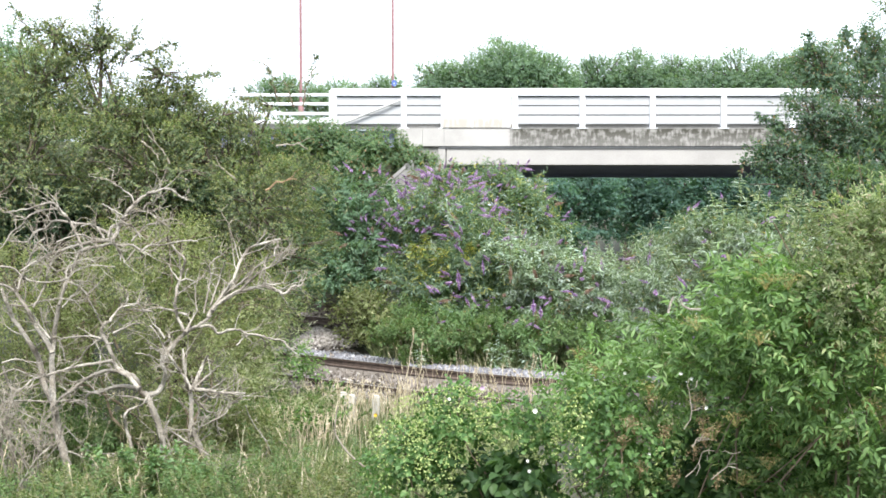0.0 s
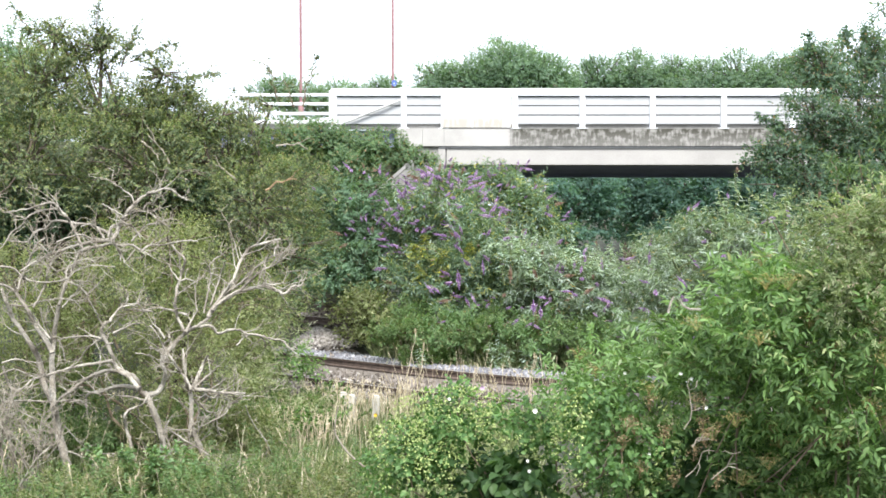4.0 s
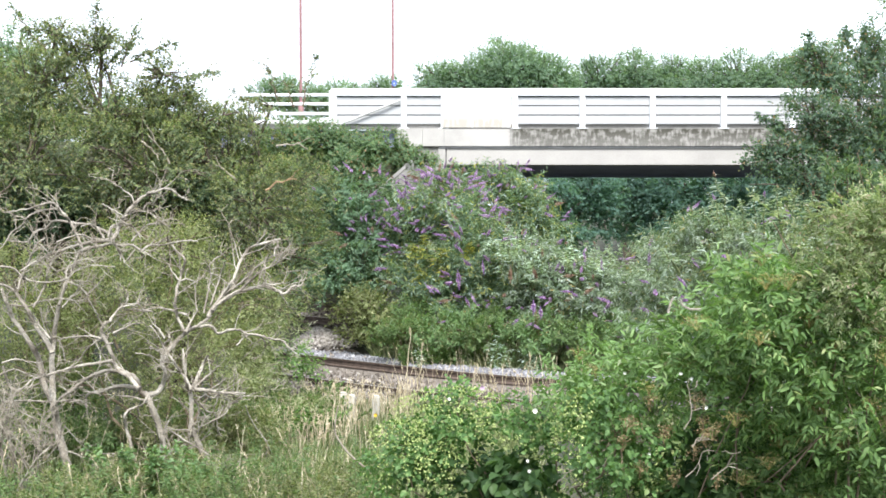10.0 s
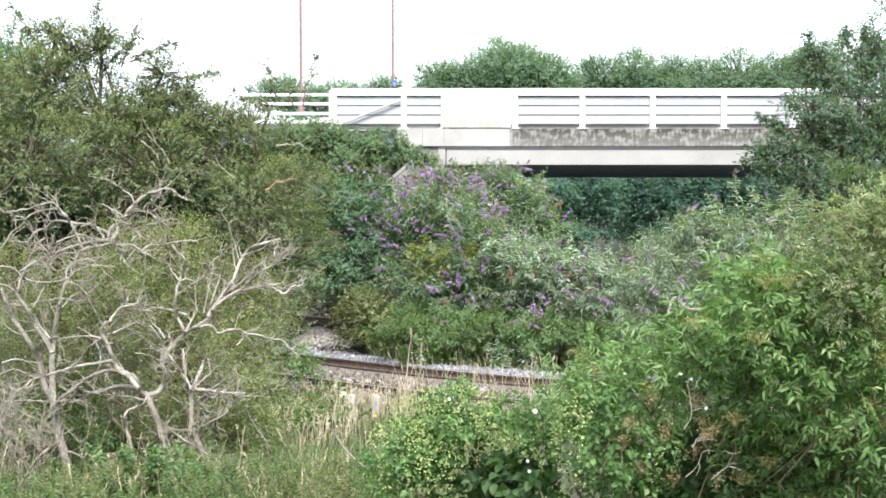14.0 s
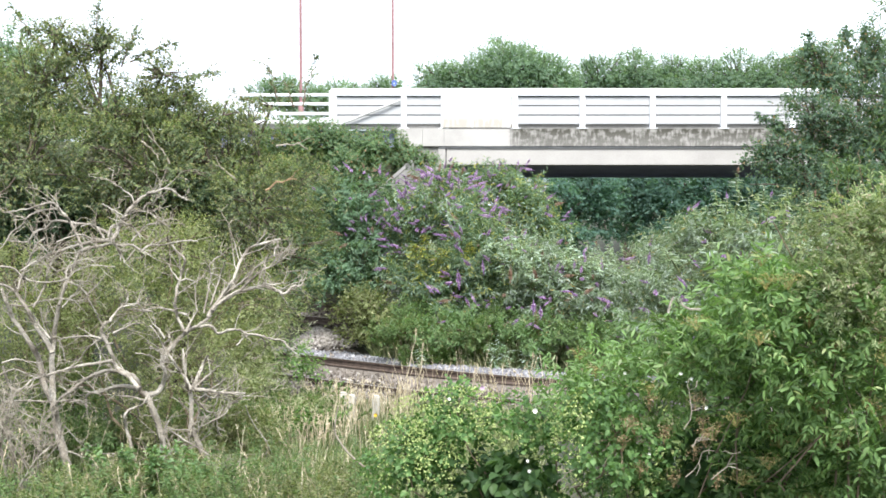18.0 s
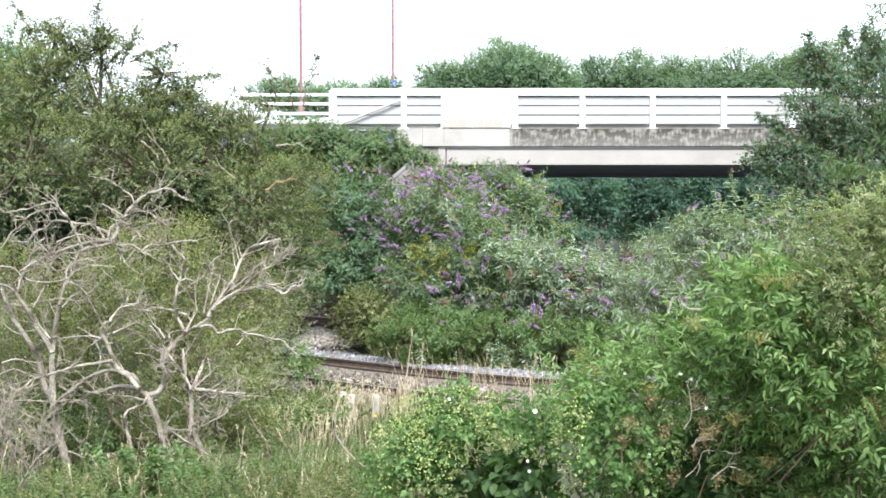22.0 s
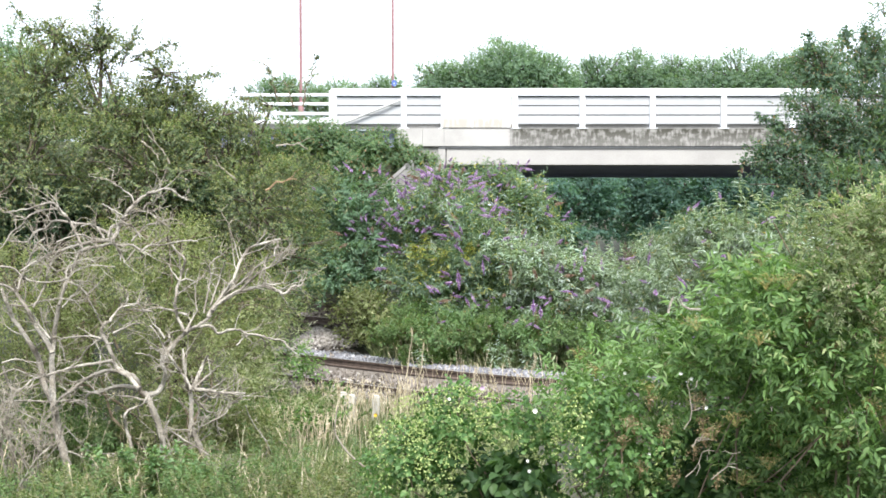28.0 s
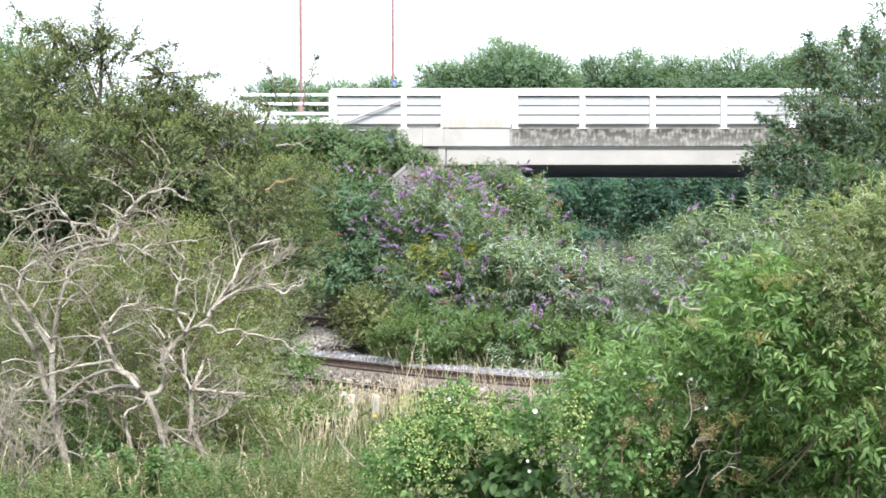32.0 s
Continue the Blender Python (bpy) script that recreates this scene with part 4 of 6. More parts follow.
make_bush("roadside_hedge", "low green hedge along the approach road", "hedge", (-8.0, 34.0), [
    lobe(-4.4, 33.8, 5.6, 1.3, 0.55, 0.6), lobe(-6.6, 33.9, 5.7, 1.5, 0.7, 0.6), lobe(-9.0, 34, 5.8, 1.6, 0.8, 0.6), lobe(-11.6, 34, 5.9, 1.7, 0.9, 0.6)],
    "scrub_leaf", 75, 8, 0.1, 0.07, 0.3, seed=27, stem_r=0.03)

# --- rank green growth hiding the track's far end
make_bush("nettle_clump", "rank green nettles beside the track", "weed", (-2.6, 18.6), [
    lobe(-2.44, 18.60, 1.15, 0.35, 0.35), lobe(-2.23, 19.60, 0.88, 0.28, 0.26)],
    "elder_leaf", 190, 8, 0.07, 0.03, 0.22, seed=24, stem_mat="green_stem", stem_r=0.012, up=0.8)
make_bush("bank_bramble", "green bramble and grass tangle on the bank", "shrub", (-4.0, 15.6), [
    lobe(-3.20, 14.80, 0.80, 0.63, 0.42), lobe(-2.56, 15.20, 0.73, 0.58, 0.36), lobe(-4.00, 14.60, 0.63, 0.55, 0.41), lobe(-4.61, 14.80, 1.23, 0.56, 0.56), lobe(-5.31, 14.40, 0.74, 0.61, 0.41)],
    "weed_leaf", 190, 8, 0.06, 0.025, 0.22, seed=25, stem_mat="twig", stem_r=0.012, up=0.6)

make_bush("hedge_bindweed", "light green tangle of bindweed and grass", "shrub", (-3.1, 17.8), [
    lobe(-2.86, 18.00, 0.80, 0.60, 0.43), lobe(-3.22, 18.60, 1.33, 0.62, 0.53), lobe(-2.10, 17.40, 0.56, 0.58, 0.30), lobe(-2.80, 19.40, 1.65, 0.51, 0.37)],
    "grass", 150, 9, 0.13, 0.011, 0.3, seed=26, stem_mat="twig", stem_r=0.012, up=0.7)

r = rng_of(95)
for k in range(9):
    x = -1.1 + 0.62 * k
    y = 24.9 - 0.16 * k + 0.15 * r.rand()
    make_bush("nettle_clump", "rank green nettles and dock behind the rails", "weed", (x, y), [
        lobe(x, y, 0.75 + 0.2 * r.rand(), 0.45, 0.42), lobe(x + 0.3, y + 0.35, 1.05 + 0.2 * r.rand(), 0.36, 0.4)],
        ("weed_leaf", "nettle_leaf", "nettle_leaf")[k % 3], 120, 10, 0.075, 0.026, 0.28, seed=950 + k, group="nettles behind the rails", stem_mat="green_stem", stem_r=0.01, up=1.0, lift=0.4, rough=0.35, clumps=12, tip=("thorn_leaf", 0.25))

# loose tangle of small-leaved weeds over the near bank
r = rng_of(91)
for k in range(7):
    x, y = -3.9 + 0.55 * k + 0.15 * r.randn(), 11.3 + 0.35 * r.randn()
    z = ground_at(x, y)
    make_bush("bank_weed", "loose tangle of yellow-green weeds on the bank", "weed", (x, y), [
        lobe(x, y, z + 0.28, 0.42, 0.22), lobe(x + 0.25, y + 0.5, z + 0.25 + 0.12 * r.rand(), 0.36, 0.22)],
        "tangle_leaf" if k % 3 else "weed_leaf", 260, 12, 0.042, 0.011, 0.2, seed=900 + k, group="weeds on the near bank", stem_mat="twig", stem_r=0.01, up=0.9, lift=0.6, rough=0.35, freq=1.8, clumps=14, tip=("thorn_leaf", 0.3))
for k in range(10):
    x, y = -3.5 + 0.15 * k + 0.1 * r.randn(), 14.0 + 2.6 * r.rand()
    z = ground_at(x, y)
    make_bush("bank_weed", "rough mound of weeds and dead grass", "weed", (x, y), [
        lobe(x, y, z + 0.3 + 0.12 * r.rand(), 0.45, 0.3), lobe(x - 0.3, y + 0.4, z + 0.35, 0.4, 0.28)],
        "tangle_leaf", 170, 11, 0.055, 0.014, 0.24, seed=920 + k, group="weeds on the near bank", stem_mat="twig", stem_r=0.01, up=0.8, lift=0.5, rough=0.35, freq=1.6, clumps=14, tip=("thorn_leaf", 0.3))

# --- buddleia
FLOWERS = []
for k in range(4):
    r = rng_of(90 + k)
    b = Build()
    n = 70
    s = r.rand(n) ** 0.7
    ang = r.rand(n) * 6.28
    rad = 0.026 * (1 - s) ** 0.6 + 0.004
    c = np.stack([rad * np.cos(ang), rad * np.sin(ang), s * 0.2], 1)
    out = np.stack([np.cos(ang), np.sin(ang), 0.3 + 0 * s], 1)
    add_leaves(b, c * 0.6, out, r.randn(n, 3), 0.032, 0.026)
    add_tube(b, [(0, 0, -0.05), (0.004, 0, 0.1), (0.0, 0.004, 0.2)], [0.008, 0.014, 0.003], 5)
    FLOWERS.append(b.mesh("flower_spike", ["purple_flower" if k < 3 else "brown_flower"]))


def flowers_on(ob, lobes, count, seed, big=1.0):
    """Flower spikes standing out of the foliage, each a part of its bush."""
    r = rng_of(seed)
    origin = np.array(ob.location)
    w = np.array([l[3] * l[5] for l in lobes])
    for i in range(count):
        lb = lobes[r.choice(len(lobes), p=w / w.sum())]
        c, rad = np.array(lb[:3]), np.array(lb[3:6])
        d = unit(r.randn(3) * [1, 1, 0.9] + [0, -0.35, 0.35])
        p = c + d * rad * (1.04 + 0.14 * r.rand())
        q = part("flower_spike", FLOWERS[r.choice(4, p=[0.3, 0.3, 0.28, 0.12])], "", ob, tuple(p - origin))
        ax = Vector(d * [1, 1, 0.4] + 0.45 * r.randn(3) + [0, 0, 0.25])
        q.rotation_euler = ax.to_track_quat("Z", "Y").to_euler()
        size = (0.55 + 0.6 * r.rand()) * big
        q.scale = (0.85 * size, 0.85 * size, 1.25 * size)


BUD = dict(per=14, shoot_len=0.45, curl=0.35, clumps=20, stem_mat="green_stem", stem_r=0.035, spread=0.8, droop=0.35, up=0.7, rough=0.3, freq=0.6)
mid_l = [lobe(0.08, 27.60, 3.12, 1.11, 0.98), lobe(-0.18, 27.00, 1.85, 1.21, 0.89), lobe(0.96, 26.60, 2.25, 1.01, 1.07), lobe(0.96, 26.70, 1.36, 1.01, 0.57), lobe(-0.83, 28.40, 3.16, 0.80, 0.73)]
bud1, pr = make_bush("buddleia_bush", "green buddleia with yellowing leaves and purple flower spikes", "shrub", (0.1, 27.4), mid_l, "buddleia_leaf", 135, leaf_len=0.115, leaf_wid=0.024, seed=31, group="buddleia thicket", sway=0.7, **BUD)
flowers_on(bud1, mid_l, 150, 131, 1.15)
flowers_on(bud1, [lobe(-0.64, 27.60, 3.05, 0.72, 0.72), lobe(0.08, 28.00, 3.84, 0.80, 0.53)], 125, 136, 1.15)
up_l = [lobe(0.92, 29.60, 3.85, 0.98, 0.63), lobe(1.68, 29.40, 3.92, 0.70, 0.63), lobe(2.06, 28.80, 3.10, 0.82, 0.82), lobe(-0.06, 29.80, 4.14, 0.71, 0.49)]
bud2, pr = make_bush("buddleia_bush", "tall dusty-green buddleia beside the abutment", "shrub", (1.5, 29.4), up_l, "buddleia_leaf", 135, leaf_len=0.115, leaf_wid=0.024, seed=32, group="buddleia thicket", sway=0.5, **BUD)
flowers_on(bud2, up_l, 110, 132)
gr_l = [lobe(2.3, 25.60, 2.08, 1.0, 0.72), lobe(3.45, 25.00, 1.72, 1.05, 0.72), lobe(2.03, 25.80, 1.31, 0.92, 0.73), lobe(3.30, 25.20, 0.94, 1.19, 0.60), lobe(4.7, 25.60, 2.3, 0.7, 0.62)]
bud3, pr = make_bush("buddleia_bush", "grey-green buddleia showing pale leaf undersides", "shrub", (3.0, 25.8), gr_l, "grey_buddleia_leaf", 140, leaf_len=0.11, leaf_wid=0.022, seed=33, group="buddleia thicket", sway=0.8, **BUD)
flowers_on(bud3, gr_l, 90, 133)
flowers_on(bud3, [lobe(1.2, 25.0, 1.55, 1.3, 0.6), lobe(2.6, 24.7, 1.6, 0.9, 0.6)], 40, 137, 1.1)
rt_l = [lobe(4.12, 19.50, 2.84, 0.78, 0.60), lobe(4.86, 18.80, 2.81, 0.76, 0.53), lobe(3.72, 19.30, 1.98, 0.91, 0.64), lobe(5.37, 18.40, 2.67, 0.61, 0.65), lobe(4.53, 18.50, 2.05, 0.88, 0.70)]
bud4, pr = make_bush("buddleia_bush", "pale green buddleia nodding in the wind", "shrub", (4.3, 19.0), rt_l, "grey_buddleia_leaf", 190, leaf_len=0.09, leaf_wid=0.017, seed=34, group="buddleia thicket", sway=1.6, **BUD)
flowers_on(bud4, rt_l, 40, 134)


def tall_shoot(ob, p0, p1, seed, degrees, lag, leaf="silver_leaf", flower=True):
    """A long buddleia cane with paired drooping leaves and a spike at its tip, keyed to lean with the gusts."""
    r = rng_of(seed)
    p0, p1 = np.array(p0), np.array(p1)
    line = bend(p0, p1, 0.04, 8, seed, 0.025) - p0
    b = Build()
    add_tube(b, line, np.linspace(0.016, 0.005, 8), 5, 1)
    L = np.linalg.norm(p1 - p0)
    m = int(L / 0.042)
    s = np.repeat(np.linspace(0.25, 1, m), 2)
    pos = np.stack([np.interp(s * 7, np.arange(8), line[:, k]) for k in range(3)], 1)
    turn = np.repeat(np.arange(m) * 1.57 + 0.5 * r.randn(m), 2) + np.tile([0, math.pi], m)
    ax = np.stack([np.cos(turn), np.sin(turn), 0.75 + 0.25 * r.randn(2 * m)], 1)
    ll = 0.18 * (1.1 - 0.65 * s) * (0.8 + 0.4 * r.rand(2 * m))
    add_leaves(b, pos, ax, np.array([0, 0, 1.0]) + 0.25 * r.randn(2 * m, 3), ll, ll * 0.27, True, 0, 0.8)
    q = part("flowering_cane", b, [leaf, "green_stem"], ob, tuple(p0 - np.array(ob.location)))
    if flower and seed % 3 == 0:
        fl = part("flower_spike", FLOWERS[seed % 2 * 3], "", q, tuple(line[-1]))
        fl.rotation_euler = Vector(line[-1] - line[-2]).to_track_quat("Z", "Y").to_euler()
        fl.scale = [0.55] * 3
    sways(q, degrees, lag, 0.3)


for k, (a, c, deg, lag) in enumerate([
        ((4.57, 19.00, 3.04), (4.27, 18.90, 3.82), 30, 0),
        ((4.60, 18.80, 3.05), (4.52, 18.60, 4.10), 34, 0.05),
        ((4.75, 18.70, 3.10), (4.70, 18.60, 3.70), 24, 0.1),
        ((4.88, 18.60, 3.10), (4.86, 18.40, 3.89), 34, 0.12),
        ((4.98, 18.50, 3.10), (5.03, 18.40, 3.73), 26, 0.05),
        ((5.18, 18.20, 3.11), (5.18, 18.00, 3.85), 30, 0.15),
        ((5.38, 18.20, 3.07), (5.40, 18.00, 3.81), 30, 0.1),
        ((5.54, 18.10, 3.07), (5.59, 18.00, 3.74), 24, 0.2),
        ((4.12, 19.40, 3.03), (4.06, 19.30, 3.52), 14, 0.1),
        ((4.35, 19.20, 3.04), (4.23, 19.20, 3.57), 18, 0.2),
        ((4.42, 18.80, 3.05), (4.35, 18.70, 3.70), 26, 0.08)]):
    tall_shoot(bud4, a, c, 200 + k, deg, lag)
for k, (a, c) in enumerate([((3.50, 25.40, 2.11), (3.58, 25.40, 2.8)), ((3.32, 25.40, 2.11), (3.26, 25.40, 2.75)), ((3.0, 25.00, 2.1), (3.05, 25.00, 2.75)), ((1.10, 27.00, 2.87), (1.23, 27.00, 3.38)), ((1.97, 25.00, 0.91), (1.92, 24.60, 1.48))]):
    tall_shoot(bud3, a, c, 230 + k, 6, 0.1 * k)


for k, (a, c) in enumerate([((1.30, 25.20, 1.90), (1.24, 25.10, 2.86)), ((1.57, 25.20, 1.96), (1.64, 25.10, 3.04)), ((1.84, 25.20, 1.96), (1.93, 25.10, 2.95)), ((1.45, 25.20, 2.20), (1.41, 25.10, 3.16)), ((2.03, 25.00, 1.50), (2.10, 24.90, 2.34)), ((2.68, 25.00, 2.21), (2.69, 24.90, 2.87))]):
    tall_shoot(bud3, a, c, 250 + k, 8, 0.1 * k, "felt_leaf", False)
for n, (x, y, tips) in enumerate([(1.11, 24.3, [(-0.16, 0.75), (0.02, 0.9), (0.17, 0.72), (0.3, 0.6)]), (1.79, 24.2, [(-0.2, 0.65), (0.0, 0.85), (0.2, 0.75), (0.1, 0.5)]), (-0.49, 24.6, [(0.0, 0.6), (0.1, 0.4)]), (3.80, 23.9, [(-0.1, 0.6), (0.1, 0.75)])]):
    z = ground_at(x, y)
    ob = empty("buddleia_seedling", (x, y, z), "young silver-leaved buddleia growing behind the rails", "shrub", "buddleia seedlings")
    for j, (dx, h) in enumerate(tips):
        tall_shoot(ob, (x + 0.2 * dx, y, z - 0.02), (x + dx, y - 0.05, z + h), 260 + 5 * n + j, 6, 0.1 * j, "felt_leaf", False)


r = rng_of(271)
for k in range(34):
    x, z = 1.75 + 1.9 * r.rand(), 1.25 + 0.85 * r.rand()
    tall_shoot(bud3, (x, 24.95, z), (x + 0.3 * r.randn(), 24.6 + 0.2 * r.rand(), z + 0.45 + 0.3 * r.rand()), 300 + k, 7, 0.02 * k, "felt_leaf" if k % 3 else "silver_leaf", False)
for k in range(10):
    x, z = -0.75 + 1.3 * r.rand(), 1.75 + 0.75 * r.rand()
    tall_shoot(bud1, (x, 26.15, z), (x + 0.2 * r.randn(), 25.85, z + 0.45), 340 + k, 5, 0.03 * k, "yellow_leaf", False)
for k in range(14):
    x, z = 3.6 + 1.9 * r.rand(), 1.7 + 1.0 * r.rand()
    tall_shoot(bud4, (x, 18.5, z), (x + 0.2 * r.randn(), 18.1, z + 0.4 + 0.2 * r.rand()), 360 + k, 9, 0.03 * k, "silver_leaf", False)


def leaf_sprays(ob, lobes, count, seed, leaf, degrees):
    """Loose sprays on the outside of a bush that toss and show their pale undersides in the gusts."""
    r = rng_of(seed)
    origin = np.array(ob.location)
    for k in range(count):
        lb = lobes[r.randint(len(lobes))]
        d = unit(r.randn(3) * [1, 0.7, 0.9] + [0, -0.8, 0.45])
        p = np.array(lb[:3]) + d * np.array(lb[3:6]) * 0.85
        b = Build()
        m = 4
        add_shoots(b, r, 0.05 * r.randn(m, 3), d + 0.5 * r.randn(m, 3) + [0, 0, 0.5], 0.42, 12, 0.11, 0.024, False, 0.7, 0.4, 0, 0.3)
        q = part("leaf_spray", b, leaf, ob, tuple(p - origin))
        sways(q, degrees * (0.6 + 0.8 * r.rand()), 0.3 * r.rand(), 0.6)


scrub = bpy.data.objects["slope_scrub"]
flowers_on(scrub, [lobe(-2.07, 28.40, 3.64, 1.08, 0.81), lobe(-1.65, 28.00, 2.58, 0.80, 0.66)], 85, 135)
leaf_sprays(bud1, mid_l, 16, 241, "silver_leaf", 14)
leaf_sprays(bud3, gr_l, 22, 242, "silver_leaf", 16)
leaf_sprays(bud4, rt_l, 16, 243, "silver_leaf", 18)

# --- dark tree before the bridge end
tr_l = [lobe(8.60, 27.00, 6.56, 0.79, 0.79), lobe(9.76, 27.40, 6.86, 0.77, 0.89), lobe(8.24, 26.60, 5.33, 0.94, 0.76), lobe(7.50, 26.40, 4.70, 0.75, 0.53),
        lobe(9.37, 26.60, 4.89, 1.13, 1.07), lobe(8.13, 26.20, 3.95, 1.18, 0.74), lobe(9.49, 26.20, 3.88, 0.99, 0.62), lobe(10.39, 27.00, 5.93, 1.02, 1.41)]
make_bush("roadside_tree", "dark green broadleaf tree with a few browned leaves", "tree", (8.6, 27.2), tr_l, "dark_leaf", 150, 9, 0.068, 0.039, 0.3, seed=41, stem_r=0.09, rough=0.32, freq=0.8, thin=-0.42)
tree = bpy.data.objects["roadside_tree"]
for k, (a, c) in enumerate([((8.35, 27.00, 6.69), (8.21, 27.00, 7.42)), ((8.98, 27.00, 7.07), (9.06, 27.00, 7.57)), ((9.49, 27.00, 7.07), (9.52, 27.00, 7.57)), ((7.43, 26.40, 4.63), (6.66, 26.40, 4.57)), ((7.68, 26.40, 5.13), (6.99, 26.40, 5.57)), ((8.34, 27.00, 7.07), (8.11, 27.00, 7.01))]):
    wispy_branch(tree, np.array(tree.location), np.array(a), np.array(c), 80 + k, "dark_leaf", 40, 0.08, 0.06)

# --- light willowy tree at the edge, near the camera, tossing in the wind
wl_l = [lobe(5.08, 13.00, 4.22, 0.22, 0.5), lobe(5.14, 13.00, 5.12, 0.28, 0.58), lobe(4.63, 12.60, 3.67, 0.24, 0.15)]
wil, pr = make_bush("willow_tree", "light green narrow-leaved young tree tossing in the wind", "tree", (5.2, 13.0), wl_l, "willow_leaf", 170, 10, 0.075, 0.016, 0.35, seed=42, stem_r=0.022, rough=0.25, sway=-13, droop=0.5)
for k, (a, c, deg) in enumerate([((4.14, 12.40, 3.62), (4.01, 12.30, 4.13), 12), ((4.46, 12.40, 3.68), (4.40, 12.30, 3.97), 6), ((4.38, 12.40, 3.73), (4.26, 12.30, 4.14), 6), ((4.93, 13.00, 5.33), (4.74, 13.00, 5.88), 14), ((4.99, 13.00, 5.45), (4.88, 13.00, 6.00), 12), ((4.20, 12.40, 3.73), (4.16, 12.30, 3.97), 6)]):
    q = wispy_branch(wil, np.array(wil.location), np.array(a), np.array(c), 70 + k, "willow_leaf", 18, 0.08, 0.018, "drooping_shoot", 0.007)
    sways(q, -deg if k in (3, 4) else deg, 0.1 * k, 0.35)

# --- elder bush close to the camera
el_l = [lobe(2.12, 6.40, 2.77, 0.58, 0.50), lobe(1.70, 6.80, 2.54, 0.40, 0.34), 
        lobe(2.06, 7.00, 1.97, 0.46, 0.36), lobe(2.59, 7.00, 2.16, 0.50, 0.55)]
eld, pr = make_bush("elder_bush", "lush green elder bush with unripe berry heads", "shrub", (1.7, 7.2, 0.4), el_l, "elder_leaf", 165, 3, 0.046, 0.0155, 0.18, seed=51, rich=True, stem_r=0.012, stem_mat="twig", up=0.45, rough=0.25, freq=1.6, sway=0.9, clumps=26, pinnate=(3, 0.13), droop=0.2, lift=0.5, tip=("bright_leaf", 0.2))
br_l = [lobe(1.99, 6.90, 2.96, 0.46, 0.31), lobe(1.17, 7.30, 2.48, 0.38, 0.29), lobe(1.57, 7.10, 2.72, 0.40, 0.25), lobe(0.95, 7.50, 2.33, 0.32, 0.25), lobe(1.75, 6.40, 3.0, 0.28, 0.2), lobe(2.05, 6.20, 2.78, 0.22, 0.14)]
brt, pr = make_bush("ash_sapling", "bright green feathery ash sapling before the elder", "shrub", (1.5, 7.6, 0.5), br_l, "bright_leaf", 170, 3, 0.054, 0.014, 0.2, seed=53, rich=True, stem_r=0.007, stem_mat="twig", up=0.5, rough=0.2, freq=1.6, sway=0.9, droop=0.18, pinnate=(3, 0.15), lift=0.3)
pale_l = [lobe(2.22, 6.20, 3.40, 0.33, 0.23), lobe(2.09, 6.30, 3.2, 0.27, 0.22), lobe(2.33, 6.10, 3.45, 0.29, 0.23), lobe(1.8, 6.50, 3.5, 0.15, 0.05, 0.12, 0.7), lobe(2.19, 6.10, 3.15, 0.32, 0.20)]
pal, pr = make_bush("sapling", "yellow-green leafy sapling stirring in the wind", "shrub", (2.5, 7.3, 0.5), pale_l, "pale_leaf", 560, 3, 0.024, 0.0085, 0.15, seed=52, stem_r=0.01, stem_mat="twig", up=0.35, rough=0.28, freq=1.8, sway=1.2, pinnate=(4, 0.085), droop=0.12, lift=0.6, clumps=22)
r = rng_of(55)
for k in range(56):
    lb = (el_l + el_l + br_l)[r.randint(len(el_l + el_l + br_l))]
    d = unit(r.randn(3) * [1, 0.5, 0.8] + [0, -1.0, 0.45])
    p = np.array(lb[:3]) + d * (np.array(lb[3:6]) + 0.12)
    b = Build()
    m, wide = 90, 0.03 + 0.014 * r.rand()
    q = r.randn(m, 3) * [wide, wide, 0.015]
    q[:, 2] += 0.012
    add_leaves(b, q, r.randn(m, 3), r.randn(m, 3), 0.0085, 0.0075)
    for j in range(16):
        add_tube(b, [(0, 0, -0.05), tuple(q[j] * 0.5 - [0, 0, 0.014]), tuple(q[j])], [0.001, 0.0008, 0.0006], 3)
    part("berry_head", b, "berry", eld, tuple(p - np.array(eld.location)))

# --- hop and bramble mound
hp_l = [lobe(0.08, 8.20, 2.09, 0.43, 0.24), lobe(-0.25, 8.00, 1.84, 0.33, 0.27), lobe(0.67, 8.00, 2.12, 0.40, 0.2), lobe(1.05, 7.10, 2.20, 0.36, 0.33), lobe(1.21, 7.80, 1.75, 0.41, 0.26), lobe(1.55, 7.60, 1.73, 0.32, 0.22)]
hop, pr = make_bush("hop_mound", "mound of climbing hop and bramble in pale yellow-green flower", "shrub", (0.6, 8.2, 0.8), hp_l, "mound_leaf", 330, 7, 0.036, 0.026, 0.13, seed=61, rich=True, stem_r=0.012, stem_mat="twig", up=0.3, rough=0.16, freq=1.6, sway=0.35)
r = rng_of(62)
for lb in hp_l:
    b = Build()
    n = int(1150 * lb[3] * lb[5] / 0.12)
    d = unit(r.randn(n, 3) + [0, -0.5, 0.55])
    p = d * np.array(lb[3:6]) * (1.02 + 0.14 * r.rand(n, 1))
    p = p[waves(p + np.array(lb[:3]), 1.2, 63) > -0.25]
    n = len(p)
    for j in range(3):
        add_leaves(b, p, r.randn(n, 3) + [0, 0, -0.4], r.randn(n, 3), 0.0115, 0.0105, False, 0, 0.4)
    part("flower_cluster", b, "hop_flower", hop, tuple(np.array(lb[:3]) - np.array(hop.location)), kind="stuff")


